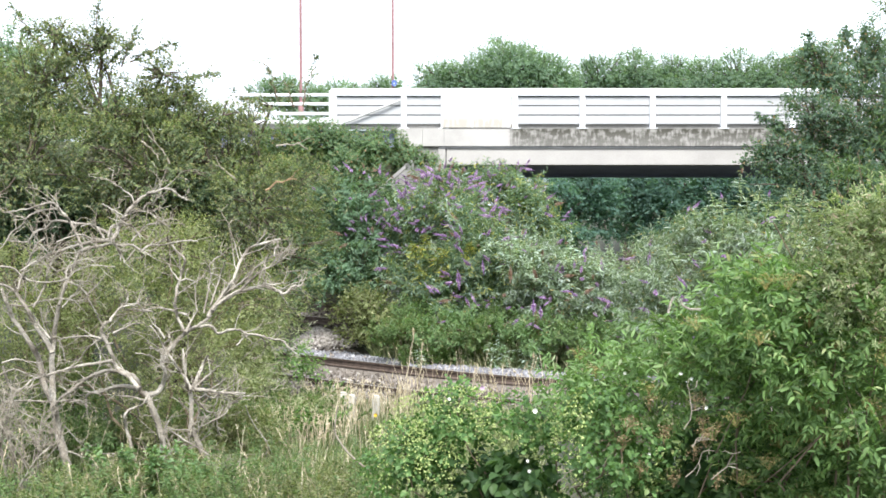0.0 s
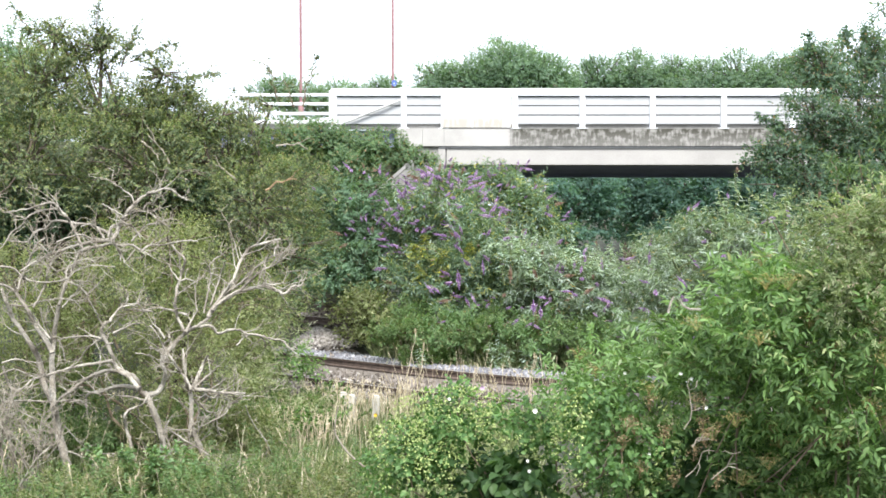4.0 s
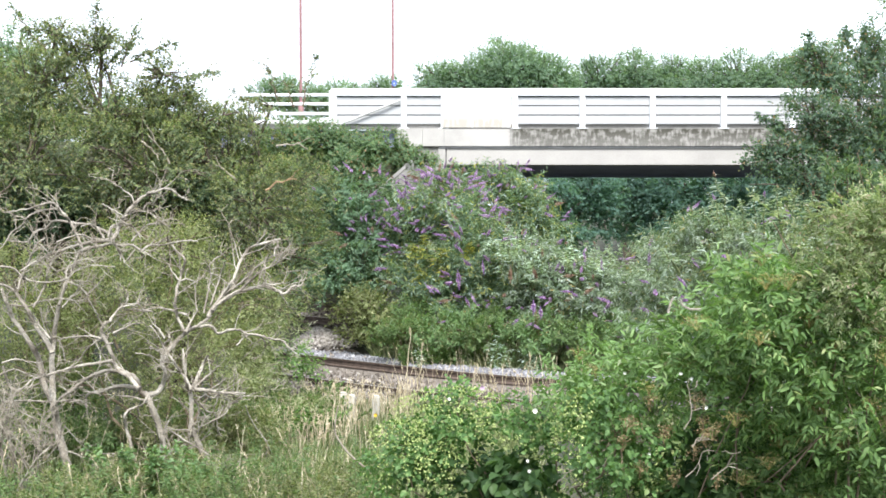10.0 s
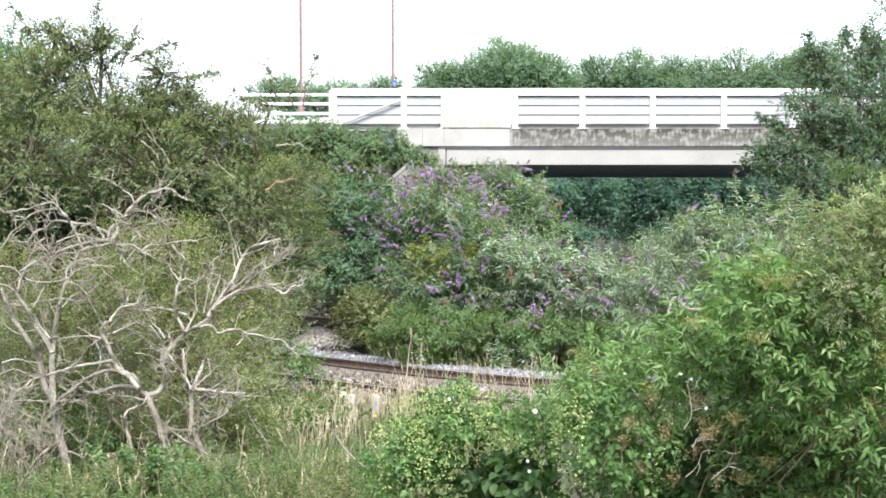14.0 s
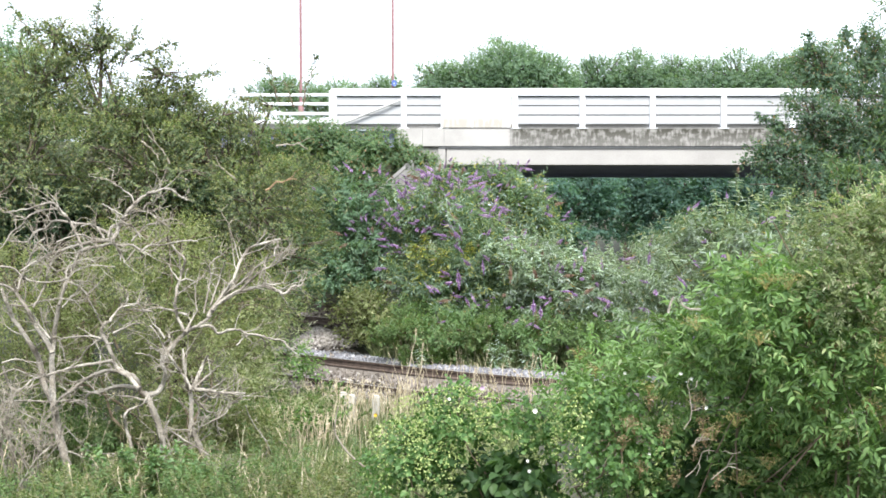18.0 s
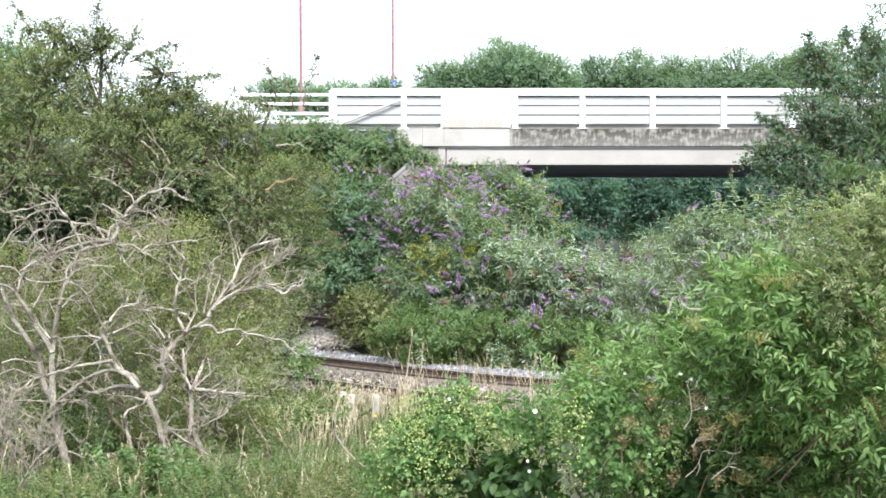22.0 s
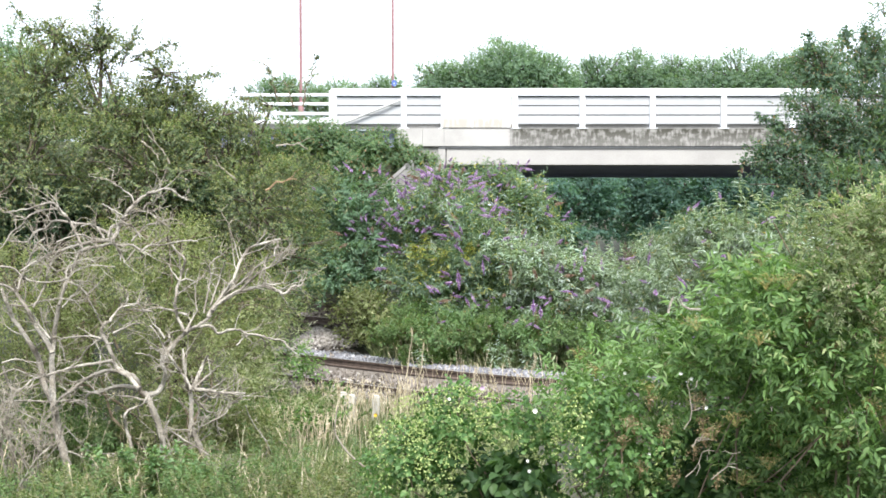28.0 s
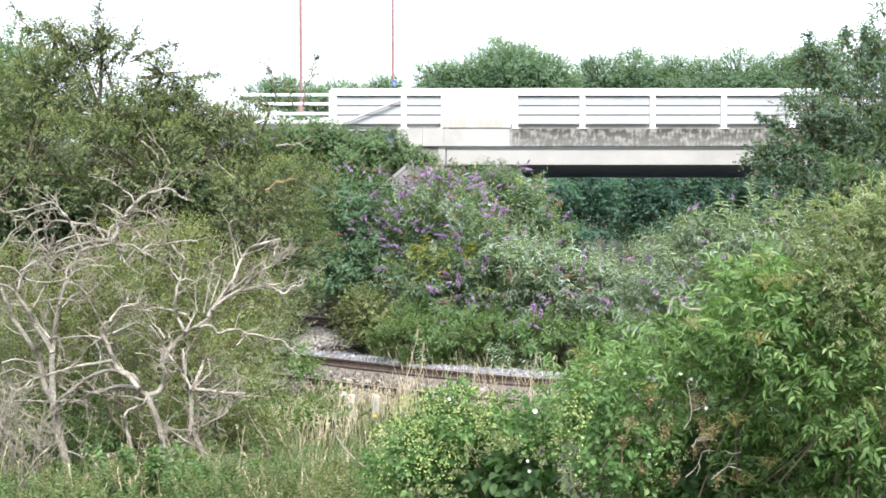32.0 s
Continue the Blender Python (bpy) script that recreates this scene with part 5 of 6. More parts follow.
# bramble whose dark leaf colour gives the hollow its shade
make_bush("bramble_thicket", "broad-leaved bramble, darkened for shade, in the hollow between elder and hops", "shrub", (1.1, 8.4, 0.9), [
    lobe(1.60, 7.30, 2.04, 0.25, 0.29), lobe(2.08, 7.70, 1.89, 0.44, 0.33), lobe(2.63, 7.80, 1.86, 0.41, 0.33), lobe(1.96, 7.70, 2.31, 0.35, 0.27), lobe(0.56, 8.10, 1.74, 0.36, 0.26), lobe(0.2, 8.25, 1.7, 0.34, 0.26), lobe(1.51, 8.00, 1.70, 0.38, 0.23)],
    "hollow_shade_leaf", 150, 6, 0.075, 0.055, 0.16, seed=64, rich=True, stem_r=0.01, stem_mat="twig", up=0.2, rough=0.2, freq=1.6)


def bloom(ob, at, size, mat, name="flower", petals=5, seed=0):
    r = rng_of(seed)
    b = Build()
    a = np.arange(petals) * 6.283 / petals + r.rand()
    ax = np.stack([np.cos(a), -0.35 + 0 * a, np.sin(a)], 1)
    add_leaves(b, np.zeros((petals, 3)), ax, np.tile([0, -1.0, 0], (petals, 1)), size, size * 0.9, True, 0, -0.15)
    return part(name, b, mat, ob, tuple(np.array(at) - np.array(ob.location)))


for k, at in enumerate([(1.40, 6.70, 2.62), (1.20, 6.90, 2.15), (0.50, 7.00, 2.09), (0.04, 7.60, 2.36), (1.44, 6.50, 2.49), (1.07, 7.00, 2.61), (1.34, 6.70, 2.65), (0.51, 7.00, 2.03)]):
    bloom(hop, at, 0.013, "white_petal", seed=k)
bloom(hop, (0.55, 7.10, 2.37), 0.02, "white_petal", "bindweed_flower", 7, 3)
bloom(hop, (0.25, 7.60, 2.43), 0.02, "purple_flower", "pink_flower", 6, 5)
# withered brown heads among the hops
r = rng_of(67)
for k in range(16):
    y = 6.3 + 0.3 * r.rand()
    at = np.array([0.95 + 0.55 * r.rand(), y, 2.05 + 0.55 * r.rand()])
    b = Build()
    m = 60
    q = r.randn(m, 3) * [0.02, 0.016, 0.016]
    add_leaves(b, q, r.randn(m, 3), r.randn(m, 3), 0.011, 0.008)
    for j in range(8):
        add_tube(b, [(0, 0.02, -0.07), tuple(q[j])], [0.001, 0.0006], 3)
    part("withered_head", b, "withered", hop, tuple(at - np.array(hop.location)))
# bare forked stick standing out of the sapling
for pts in ([(1.23, 6.50, 3.01), (1.24, 6.50, 3.06), (1.26, 6.50, 3.10)], [(1.41, 6.50, 3.03), (1.35, 6.50, 3.03), (1.31, 6.50, 3.05), (1.29, 6.50, 3.09)]):
    b = Build()
    line = np.array(pts)
    add_tube(b, line - line[0], np.linspace(0.008, 0.004, len(line)), 5)
    part("bare_twig", b, "dead_wood", brt, tuple(line[0] - np.array(brt.location)))
# dead twigs among the leaves
for k, (a, c) in enumerate([((1.25, 6.10, 2.20), (1.36, 6.00, 2.38)), ((1.36, 6.00, 2.21), (1.48, 5.90, 2.37)), ((1.28, 6.30, 2.41), (1.35, 6.30, 2.67)), ((0.65, 6.80, 1.99), (0.75, 6.70, 2.11)), ((1.28, 6.10, 2.36), (1.34, 6.10, 2.42))]):
    b = Build()
    a, c = np.array(a), np.array(c)
    line = bend(a, c, 0.05, 6, k, 0.06)
    add_tube(b, line - a, np.linspace(0.0034, 0.0016, 6), 5)
    for j in (2, 3, 4):
        e = line[j] + unit(rng_of(k * 9 + j).randn(3)) * 0.07
        add_tube(b, bend(line[j], e, 0.1, 4, j, 0.08) - a, np.linspace(0.0025, 0.001, 4), 4)
    part("dead_twig", b, "grey_twig", eld if k < 2 else hop, tuple(a - np.array((eld if k < 2 else hop).location)))


# --- dead shrubs, bleached and bare
def smooth_line(points, n=6):
    """A smooth line through the points."""
    p = np.array(points, float)
    p = np.vstack([2 * p[0] - p[1], p, 2 * p[-1] - p[-2]])
    out = []
    for i in range(1, len(p) - 2):
        for t in np.arange(n) / n:
            out.append(0.5 * (2 * p[i] + (p[i + 1] - p[i - 1]) * t + (2 * p[i - 1] - 5 * p[i] + 4 * p[i + 1] - p[i + 2]) * t ** 2 + (3 * p[i] - p[i - 1] - 3 * p[i + 1] + p[i + 2]) * t ** 3))
    return np.array(out + [p[-2]])


def dead_limb(ob, r0, *points, twigs=4.5, seed=[300]):
    """A crooked limb with knots, throwing hooked side branches and fine twigs."""
    seed[0] += 1
    r = rng_of(seed[0])
    origin = np.array(ob.location)
    b = Build()
    line = smooth_line(points)
    n = len(line)
    line[1:-1] += 0.0028 * r.randn(n - 2, 3)
    rad = np.linspace(r0, max(0.45 * r0, 0.004), n) * (1 + 0.07 * r.randn(n))
    add_tube(b, line - origin, np.maximum(rad, 0.0035), 7 if r0 > 0.02 else 5)
    L = np.linalg.norm(np.diff(line, axis=0), axis=1).sum()

    def side(p, t, rr, ln, depth):
        d = unit(t + 0.95 * unit(r.randn(3) * [1, 0.6, 0.9]) + [0, 0, 0.12])
        k = 6 if depth == 0 else 5
        hook = unit(r.randn(3) * [1, 0.4, 1]) * 0.2 * ln
        s = np.linspace(0, 1, k)[:, None]
        q = p + d * ln * s + hook * s ** 2 + 0.015 * ln * r.randn(k, 3) * np.minimum(1, s * 4)
        add_tube(b, q - origin, np.linspace(rr, max(rr * 0.45, 0.002), k), 5 if depth == 0 else 4, 0 if depth == 0 else 1)
        if depth < 2 and ln > 0.06:
            for _ in range(2):
                i = r.randint(1, k)
                side(q[i], unit(q[i] - q[i - 1]), max(rr * 0.6, 0.0032), ln * (0.35 + 0.35 * r.rand()), depth + 1)

    for _ in range(int(1.5 * twigs * L + 1.5)):
        i = r.randint(max(1, n // 5), n)
        side(line[i], unit(line[i] - line[i - 1]), min(max(0.45 * rad[i], 0.0042), 0.008), (0.1 + 0.26 * r.rand() ** 1.5) * min(1.0, 0.45 + L), 0)
    return part("limb", b, ["dead_wood", "grey_twig"], ob, smooth=True)


ds = empty("dead_shrub", (-4.04, 12.80, 0.65), "bleached bare shrub with crooked grey-tan branches", "dead shrub", "bleached dead shrubs")
dead_limb(ds, 0.05, (-4.01, 12.74, 0.66), (-4.10, 12.80, 0.95), (-4.18, 12.86, 1.18), (-4.18, 12.74, 1.48), (-4.21, 12.80, 1.80), (-4.21, 12.86, 2.16), (-4.11, 12.74, 2.53), twigs=1.5)
dead_limb(ds, 0.02, (-4.11, 12.74, 2.53), (-4.07, 12.80, 2.71), (-4.04, 12.86, 2.84), (-3.94, 12.74, 2.97), (-3.92, 12.80, 3.09), twigs=4)
dead_limb(ds, 0.035, (-4.23, 12.84, 1.48), (-4.33, 12.90, 1.66), (-4.40, 12.96, 1.90), (-4.45, 12.84, 2.09), (-4.57, 12.90, 2.24), (-4.69, 12.96, 2.38), (-4.72, 12.84, 2.58), (-4.78, 12.90, 2.69), twigs=3)
dead_limb(ds, 0.03, (-4.12, 12.54, 2.04), (-4.22, 12.60, 2.19), (-4.34, 12.66, 2.33), (-4.37, 12.54, 2.49), (-4.47, 12.60, 2.60), (-4.58, 12.66, 2.71), (-4.73, 12.54, 2.79), twigs=4)
dead_limb(ds, 0.024, (-3.90, 12.74, 3.09), (-3.83, 12.80, 3.13), (-3.73, 12.86, 3.15), (-3.57, 12.74, 3.18), (-3.54, 12.80, 3.22), twigs=3)
dead_limb(ds, 0.022, (-3.55, 12.84, 3.23), (-3.79, 12.90, 3.20), (-4.01, 12.96, 3.15), (-4.16, 12.84, 3.09), (-4.30, 12.90, 3.04), (-4.47, 12.96, 2.97), twigs=6)
dead_limb(ds, 0.022, (-3.50, 12.64, 3.23), (-3.46, 12.70, 3.33), (-3.43, 12.76, 3.43), (-3.33, 12.64, 3.54), (-3.25, 12.70, 3.64), (-3.17, 12.76, 3.71), (-3.04, 12.64, 3.74), (-2.95, 12.70, 3.77), (-2.88, 12.76, 3.75), (-2.78, 12.64, 3.69), (-2.72, 12.70, 3.65), twigs=4)
dead_limb(ds, 0.008, (-3.04, 12.64, 3.74), (-3.00, 12.70, 3.70), (-2.96, 12.76, 3.64), twigs=3)
dead_limb(ds, 0.011, (-3.27, 12.64, 3.61), (-3.31, 12.70, 3.69), (-3.40, 12.76, 3.75), (-3.45, 12.64, 3.81), (-3.51, 12.70, 3.85), (-3.66, 12.76, 3.89), twigs=3)
dead_limb(ds, 0.017, (-3.54, 12.84, 3.27), (-3.69, 12.90, 3.33), (-3.83, 12.96, 3.38), (-3.98, 12.84, 3.41), (-4.20, 12.90, 3.43), (-4.30, 12.96, 3.36), (-4.40, 12.84, 3.30), (-4.48, 12.90, 3.21), (-4.60, 12.96, 3.20), (-4.69, 12.84, 3.22), twigs=4)
dead_limb(ds, 0.017, (-3.82, 12.64, 3.14), (-3.90, 12.70, 3.29), (-3.98, 12.76, 3.41), (-4.00, 12.64, 3.49), (-4.09, 12.70, 3.57), (-4.17, 12.76, 3.62), (-4.23, 12.64, 3.61), (-4.37, 12.70, 3.57), (-4.56, 12.76, 3.54), (-4.64, 12.64, 3.52), twigs=3.5)
dead_limb(ds, 0.013, (-4.07, 12.64, 3.56), (-4.20, 12.70, 3.55), (-4.34, 12.76, 3.52), (-4.39, 12.64, 3.48), (-4.49, 12.70, 3.38), (-4.62, 12.76, 3.30), (-4.64, 12.64, 3.20), (-4.74, 12.70, 3.11), twigs=5)
dead_limb(ds, 0.015, (-3.56, 12.54, 3.24), (-3.62, 12.60, 3.32), (-3.68, 12.66, 3.37), (-3.72, 12.54, 3.40), (-3.82, 12.60, 3.37), twigs=3)
dead_limb(ds, 0.015, (-3.47, 12.54, 3.23), (-3.44, 12.60, 3.14), (-3.41, 12.66, 3.07), (-3.35, 12.54, 2.99), twigs=7)
dead_limb(ds, 0.014, (-3.45, 12.54, 3.20), (-3.44, 12.60, 3.13), (-3.43, 12.66, 3.08), (-3.39, 12.54, 3.02), twigs=6)
dead_limb(ds, 0.016, (-3.48, 12.64, 3.18), (-3.42, 12.70, 3.17), (-3.32, 12.76, 3.17), (-3.20, 12.64, 3.12), (-3.13, 12.70, 3.17), (-3.04, 12.76, 3.17), (-2.90, 12.64, 3.19), (-2.76, 12.70, 3.22), (-2.62, 12.76, 3.21), twigs=5)
dead_limb(ds, 0.015, (-3.55, 12.64, 3.26), (-3.54, 12.70, 3.35), (-3.50, 12.76, 3.39), (-3.38, 12.64, 3.41), (-3.30, 12.70, 3.37), (-3.27, 12.76, 3.30), (-3.20, 12.64, 3.24), twigs=4)
dead_limb(ds, 0.012, (-3.33, 12.74, 3.21), (-3.27, 12.80, 3.29), (-3.22, 12.86, 3.36), (-3.09, 12.74, 3.40), (-2.92, 12.80, 3.38), twigs=6)
dead_limb(ds, 0.01, (-3.38, 12.64, 3.47), (-3.27, 12.70, 3.53), (-3.15, 12.76, 3.52), (-3.03, 12.64, 3.45), (-2.97, 12.70, 3.39), twigs=7)
dead_limb(ds, 0.009, (-3.17, 12.64, 3.55), (-3.14, 12.70, 3.62), (-3.07, 12.76, 3.61), twigs=7)
dead_limb(ds, 0.01, (-3.55, 12.44, 3.61), (-3.49, 12.50, 3.57), (-3.40, 12.56, 3.51), (-3.32, 12.44, 3.47), twigs=7)
dead_limb(ds, 0.008, (-3.50, 12.44, 3.48), (-3.44, 12.50, 3.44), (-3.38, 12.56, 3.44), twigs=6)
dead_limb(ds, 0.012, (-4.62, 12.44, 2.96), (-4.52, 12.50, 2.94), (-4.45, 12.56, 2.86), (-4.31, 12.44, 2.81), (-4.20, 12.50, 2.79), (-4.10, 12.56, 2.79), (-3.92, 12.44, 2.83), (-3.87, 12.50, 2.90), (-3.80, 12.56, 2.93), (-3.65, 12.44, 2.97), (-3.44, 12.50, 2.95), twigs=5)
dead_limb(ds, 0.012, (-3.95, 12.54, 2.79), (-3.87, 12.60, 2.75), (-3.80, 12.66, 2.66), (-3.73, 12.54, 2.60), (-3.69, 12.60, 2.50), (-3.65, 12.66, 2.37), (-3.56, 12.54, 2.30), twigs=4)
dead_limb(ds, 0.011, (-3.76, 12.54, 2.65), (-3.70, 12.60, 2.71), (-3.65, 12.66, 2.78), twigs=4)
dead_limb(ds, 0.013, (-4.44, 12.44, 2.72), (-4.42, 12.50, 2.85), (-4.38, 12.56, 2.96), (-4.28, 12.44, 3.11), (-4.25, 12.50, 3.20), (-4.19, 12.56, 3.25), twigs=7)
dead_limb(ds, 0.012, (-4.32, 12.54, 2.52), (-4.27, 12.60, 2.63), (-4.23, 12.66, 2.75), (-4.16, 12.54, 2.89), (-4.13, 12.60, 3.01), (-4.05, 12.66, 3.08), (-3.84, 12.54, 3.10), twigs=7)
dead_limb(ds, 0.01, (-4.41, 12.44, 2.91), (-4.34, 12.50, 2.97), (-4.25, 12.56, 3.01), (-4.13, 12.44, 3.11), (-4.29, 12.50, 3.23), twigs=7)
dead_limb(ds, 0.01, (-4.54, 12.54, 2.55), (-4.39, 12.60, 2.53), (-4.28, 12.66, 2.57), (-4.06, 12.54, 2.61), (-3.90, 12.60, 2.59), (-3.77, 12.66, 2.57), twigs=7)
dead_limb(ds, 0.01, (-4.01, 12.54, 2.52), (-3.96, 12.60, 2.60), (-3.89, 12.66, 2.69), (-3.81, 12.54, 2.79), (-3.72, 12.60, 2.79), twigs=6)
dead_limb(ds, 0.012, (-3.93, 12.44, 2.79), (-3.95, 12.50, 2.90), (-3.91, 12.56, 3.01), twigs=5)
dead_limb(ds, 0.01, (-4.24, 12.54, 2.52), (-4.24, 12.60, 2.39), (-4.22, 12.66, 2.24), (-4.16, 12.54, 2.22), twigs=4)
dead_limb(ds, 0.01, (-4.11, 12.44, 2.20), (-4.20, 12.50, 2.29), (-4.29, 12.56, 2.36), (-4.29, 12.44, 2.44), twigs=5)
dead_limb(ds, 0.01, (-4.03, 12.44, 3.21), (-3.93, 12.50, 3.26), (-3.80, 12.56, 3.29), (-3.65, 12.44, 3.24), twigs=6)
dead_limb(ds, 0.009, (-4.12, 12.44, 2.97), (-4.05, 12.50, 2.91), (-3.95, 12.56, 2.95), (-3.76, 12.44, 3.03), (-3.63, 12.50, 3.01), twigs=8)
dead_limb(ds, 0.013, (-4.62, 12.44, 1.54), (-4.40, 12.50, 1.54), (-4.13, 12.56, 1.52), (-3.85, 12.44, 1.56), (-3.75, 12.50, 1.49), twigs=7)
dead_limb(ds, 0.011, (-4.05, 12.34, 1.51), (-4.05, 12.40, 1.62), (-4.14, 12.46, 1.67), twigs=6)
dead_limb(ds, 0.01, (-4.06, 12.54, 2.19), (-4.03, 12.60, 2.07), (-4.03, 12.66, 1.94), twigs=5)
dead_limb(ds, 0.01, (-4.58, 12.34, 1.96), (-4.46, 12.40, 1.99), (-4.33, 12.46, 1.96), (-4.17, 12.34, 1.95), twigs=4)
dead_limb(ds, 0.016, (-4.75, 12.84, 1.86), (-4.74, 12.90, 1.72), (-4.70, 12.96, 1.59), (-4.52, 12.84, 1.62), (-4.42, 12.90, 1.65), (-4.23, 12.96, 1.70), twigs=4)
dead_limb(ds, 0.011, (-4.65, 12.44, 1.82), (-4.52, 12.50, 1.87), (-4.39, 12.56, 1.81), (-4.25, 12.44, 1.79), (-4.17, 12.50, 1.82), twigs=4)
ds = empty("dead_shrub", (-3.11, 12.60, 1.35), "bleached bare shrub forking low with silvery twigs", "dead shrub", "bleached dead shrubs")
dead_limb(ds, 0.036, (-3.05, 12.67, 0.62), (-3.00, 12.70, 0.97), (-3.04, 12.73, 1.21), (-3.11, 12.67, 1.45), (-3.17, 12.70, 1.57), (-3.24, 12.73, 1.60), (-3.28, 12.67, 1.75), (-3.38, 12.70, 1.80), (-3.50, 12.73, 1.87), (-3.54, 12.67, 2.03), (-3.58, 12.70, 2.11), (-3.65, 12.73, 2.22), (-3.62, 12.67, 2.32), (-3.56, 12.70, 2.36), twigs=2)
dead_limb(ds, 0.05, (-2.36, 12.50, 0.60), (-2.46, 12.50, 0.87), (-2.56, 12.50, 1.04), (-2.64, 12.50, 1.25), twigs=3)
dead_limb(ds, 0.017, (-3.54, 12.64, 2.36), (-3.51, 12.70, 2.43), (-3.46, 12.76, 2.50), (-3.36, 12.64, 2.56), (-3.36, 12.70, 2.66), twigs=6)
dead_limb(ds, 0.012, (-3.40, 12.54, 2.52), (-3.32, 12.60, 2.54), (-3.23, 12.66, 2.55), twigs=5)
dead_limb(ds, 0.026, (-3.21, 12.54, 1.66), (-3.33, 12.60, 1.78), (-3.47, 12.66, 1.83), (-3.57, 12.54, 1.85), (-3.72, 12.60, 1.79), (-3.86, 12.66, 1.71), (-3.94, 12.54, 1.63), (-4.05, 12.60, 1.56), (-4.17, 12.66, 1.42), twigs=4)
dead_limb(ds, 0.026, (-3.28, 12.74, 1.64), (-3.45, 12.80, 1.65), (-3.62, 12.86, 1.61), (-3.68, 12.74, 1.59), (-3.83, 12.80, 1.56), (-3.87, 12.86, 1.41), twigs=4)
dead_limb(ds, 0.018, (-3.46, 12.44, 1.97), (-3.69, 12.50, 1.93), (-3.89, 12.56, 1.89), (-3.97, 12.44, 1.87), (-4.17, 12.50, 1.81), (-4.33, 12.56, 1.76), (-4.38, 12.44, 1.70), (-4.52, 12.50, 1.61), (-4.63, 12.56, 1.54), twigs=4)
dead_limb(ds, 0.012, (-3.60, 12.54, 2.19), (-3.72, 12.60, 2.21), (-3.86, 12.66, 2.20), (-3.97, 12.54, 2.20), (-4.06, 12.60, 2.17), twigs=4)
dead_limb(ds, 0.011, (-3.46, 12.44, 2.16), (-3.57, 12.50, 2.11), (-3.62, 12.56, 2.01), (-3.59, 12.44, 1.92), twigs=3)
dead_limb(ds, 0.01, (-3.60, 12.44, 2.19), (-3.74, 12.50, 2.09), (-3.86, 12.56, 1.95), (-3.97, 12.44, 1.87), twigs=4)
dead_limb(ds, 0.013, (-3.48, 12.54, 2.25), (-3.39, 12.60, 2.29), (-3.31, 12.66, 2.33), (-3.17, 12.54, 2.36), twigs=5)
dead_limb(ds, 0.012, (-3.09, 12.64, 2.47), (-3.21, 12.70, 2.48), (-3.35, 12.76, 2.48), (-3.41, 12.64, 2.47), twigs=4)
dead_limb(ds, 0.015, (-2.74, 12.74, 2.42), (-2.93, 12.80, 2.47), (-3.07, 12.86, 2.49), (-3.19, 12.74, 2.48), twigs=3)
dead_limb(ds, 0.03, (-3.19, 12.74, 1.56), (-3.08, 12.80, 1.58), (-3.03, 12.86, 1.67), (-2.98, 12.74, 1.81), (-3.03, 12.80, 1.92), (-3.02, 12.86, 2.07), (-2.93, 12.74, 2.17), twigs=2)
dead_limb(ds, 0.03, (-2.98, 12.64, 1.93), (-2.91, 12.70, 2.07), (-2.77, 12.76, 2.22), (-2.60, 12.64, 2.32), (-2.47, 12.70, 2.42), twigs=2)
dead_limb(ds, 0.014, (-2.62, 12.34, 1.68), (-2.67, 12.40, 1.77), (-2.75, 12.46, 1.85), (-2.80, 12.34, 1.98), (-2.88, 12.40, 2.08), (-2.94, 12.46, 2.14), (-2.97, 12.34, 2.27), (-3.05, 12.40, 2.34), twigs=5)
dead_limb(ds, 0.012, (-2.91, 12.44, 2.20), (-2.98, 12.50, 2.29), (-3.06, 12.56, 2.34), twigs=4)
dead_limb(ds, 0.01, (-2.89, 12.54, 2.19), (-2.88, 12.60, 2.25), (-2.75, 12.66, 2.27), twigs=4)
dead_limb(ds, 0.01, (-3.22, 12.44, 2.05), (-3.09, 12.50, 2.02), (-2.98, 12.56, 1.95), twigs=4)
dead_limb(ds, 0.009, (-3.07, 12.44, 2.12), (-3.01, 12.50, 2.07), (-2.94, 12.56, 2.01), twigs=4)
dead_limb(ds, 0.02, (-2.74, 12.64, 2.25), (-2.79, 12.70, 2.31), (-2.85, 12.76, 2.41), (-2.84, 12.64, 2.59), (-2.83, 12.70, 2.73), (-2.80, 12.76, 2.86), (-2.74, 12.64, 3.02), (-2.84, 12.70, 3.11), (-2.92, 12.76, 3.20), (-2.92, 12.64, 3.26), twigs=3.5)
dead_limb(ds, 0.012, (-2.80, 12.64, 2.79), (-2.74, 12.70, 2.81), (-2.64, 12.76, 2.78), twigs=4)
dead_limb(ds, 0.01, (-2.80, 12.64, 2.80), (-2.88, 12.70, 2.88), (-2.93, 12.76, 2.95), twigs=6)
dead_limb(ds, 0.02, (-2.71, 12.54, 2.26), (-2.68, 12.60, 2.35), (-2.61, 12.66, 2.49), twigs=2)
dead_limb(ds, 0.01, (-2.59, 12.54, 2.48), (-2.62, 12.60, 2.60), (-2.63, 12.66, 2.75), twigs=6)
dead_limb(ds, 0.022, (-2.46, 12.44, 2.43), (-2.41, 12.50, 2.52), (-2.31, 12.56, 2.67), (-2.19, 12.44, 2.82), (-2.13, 12.50, 3.00), (-2.05, 12.56, 3.13), (-1.91, 12.44, 3.19), (-1.80, 12.50, 3.22), (-1.71, 12.56, 3.24), twigs=4)
dead_limb(ds, 0.016, (-2.48, 12.54, 2.43), (-2.34, 12.60, 2.63), (-2.18, 12.66, 2.75), (-2.04, 12.54, 2.85), (-1.99, 12.60, 2.93), (-1.89, 12.66, 3.01), (-1.78, 12.54, 3.07), (-1.72, 12.60, 3.08), twigs=6)
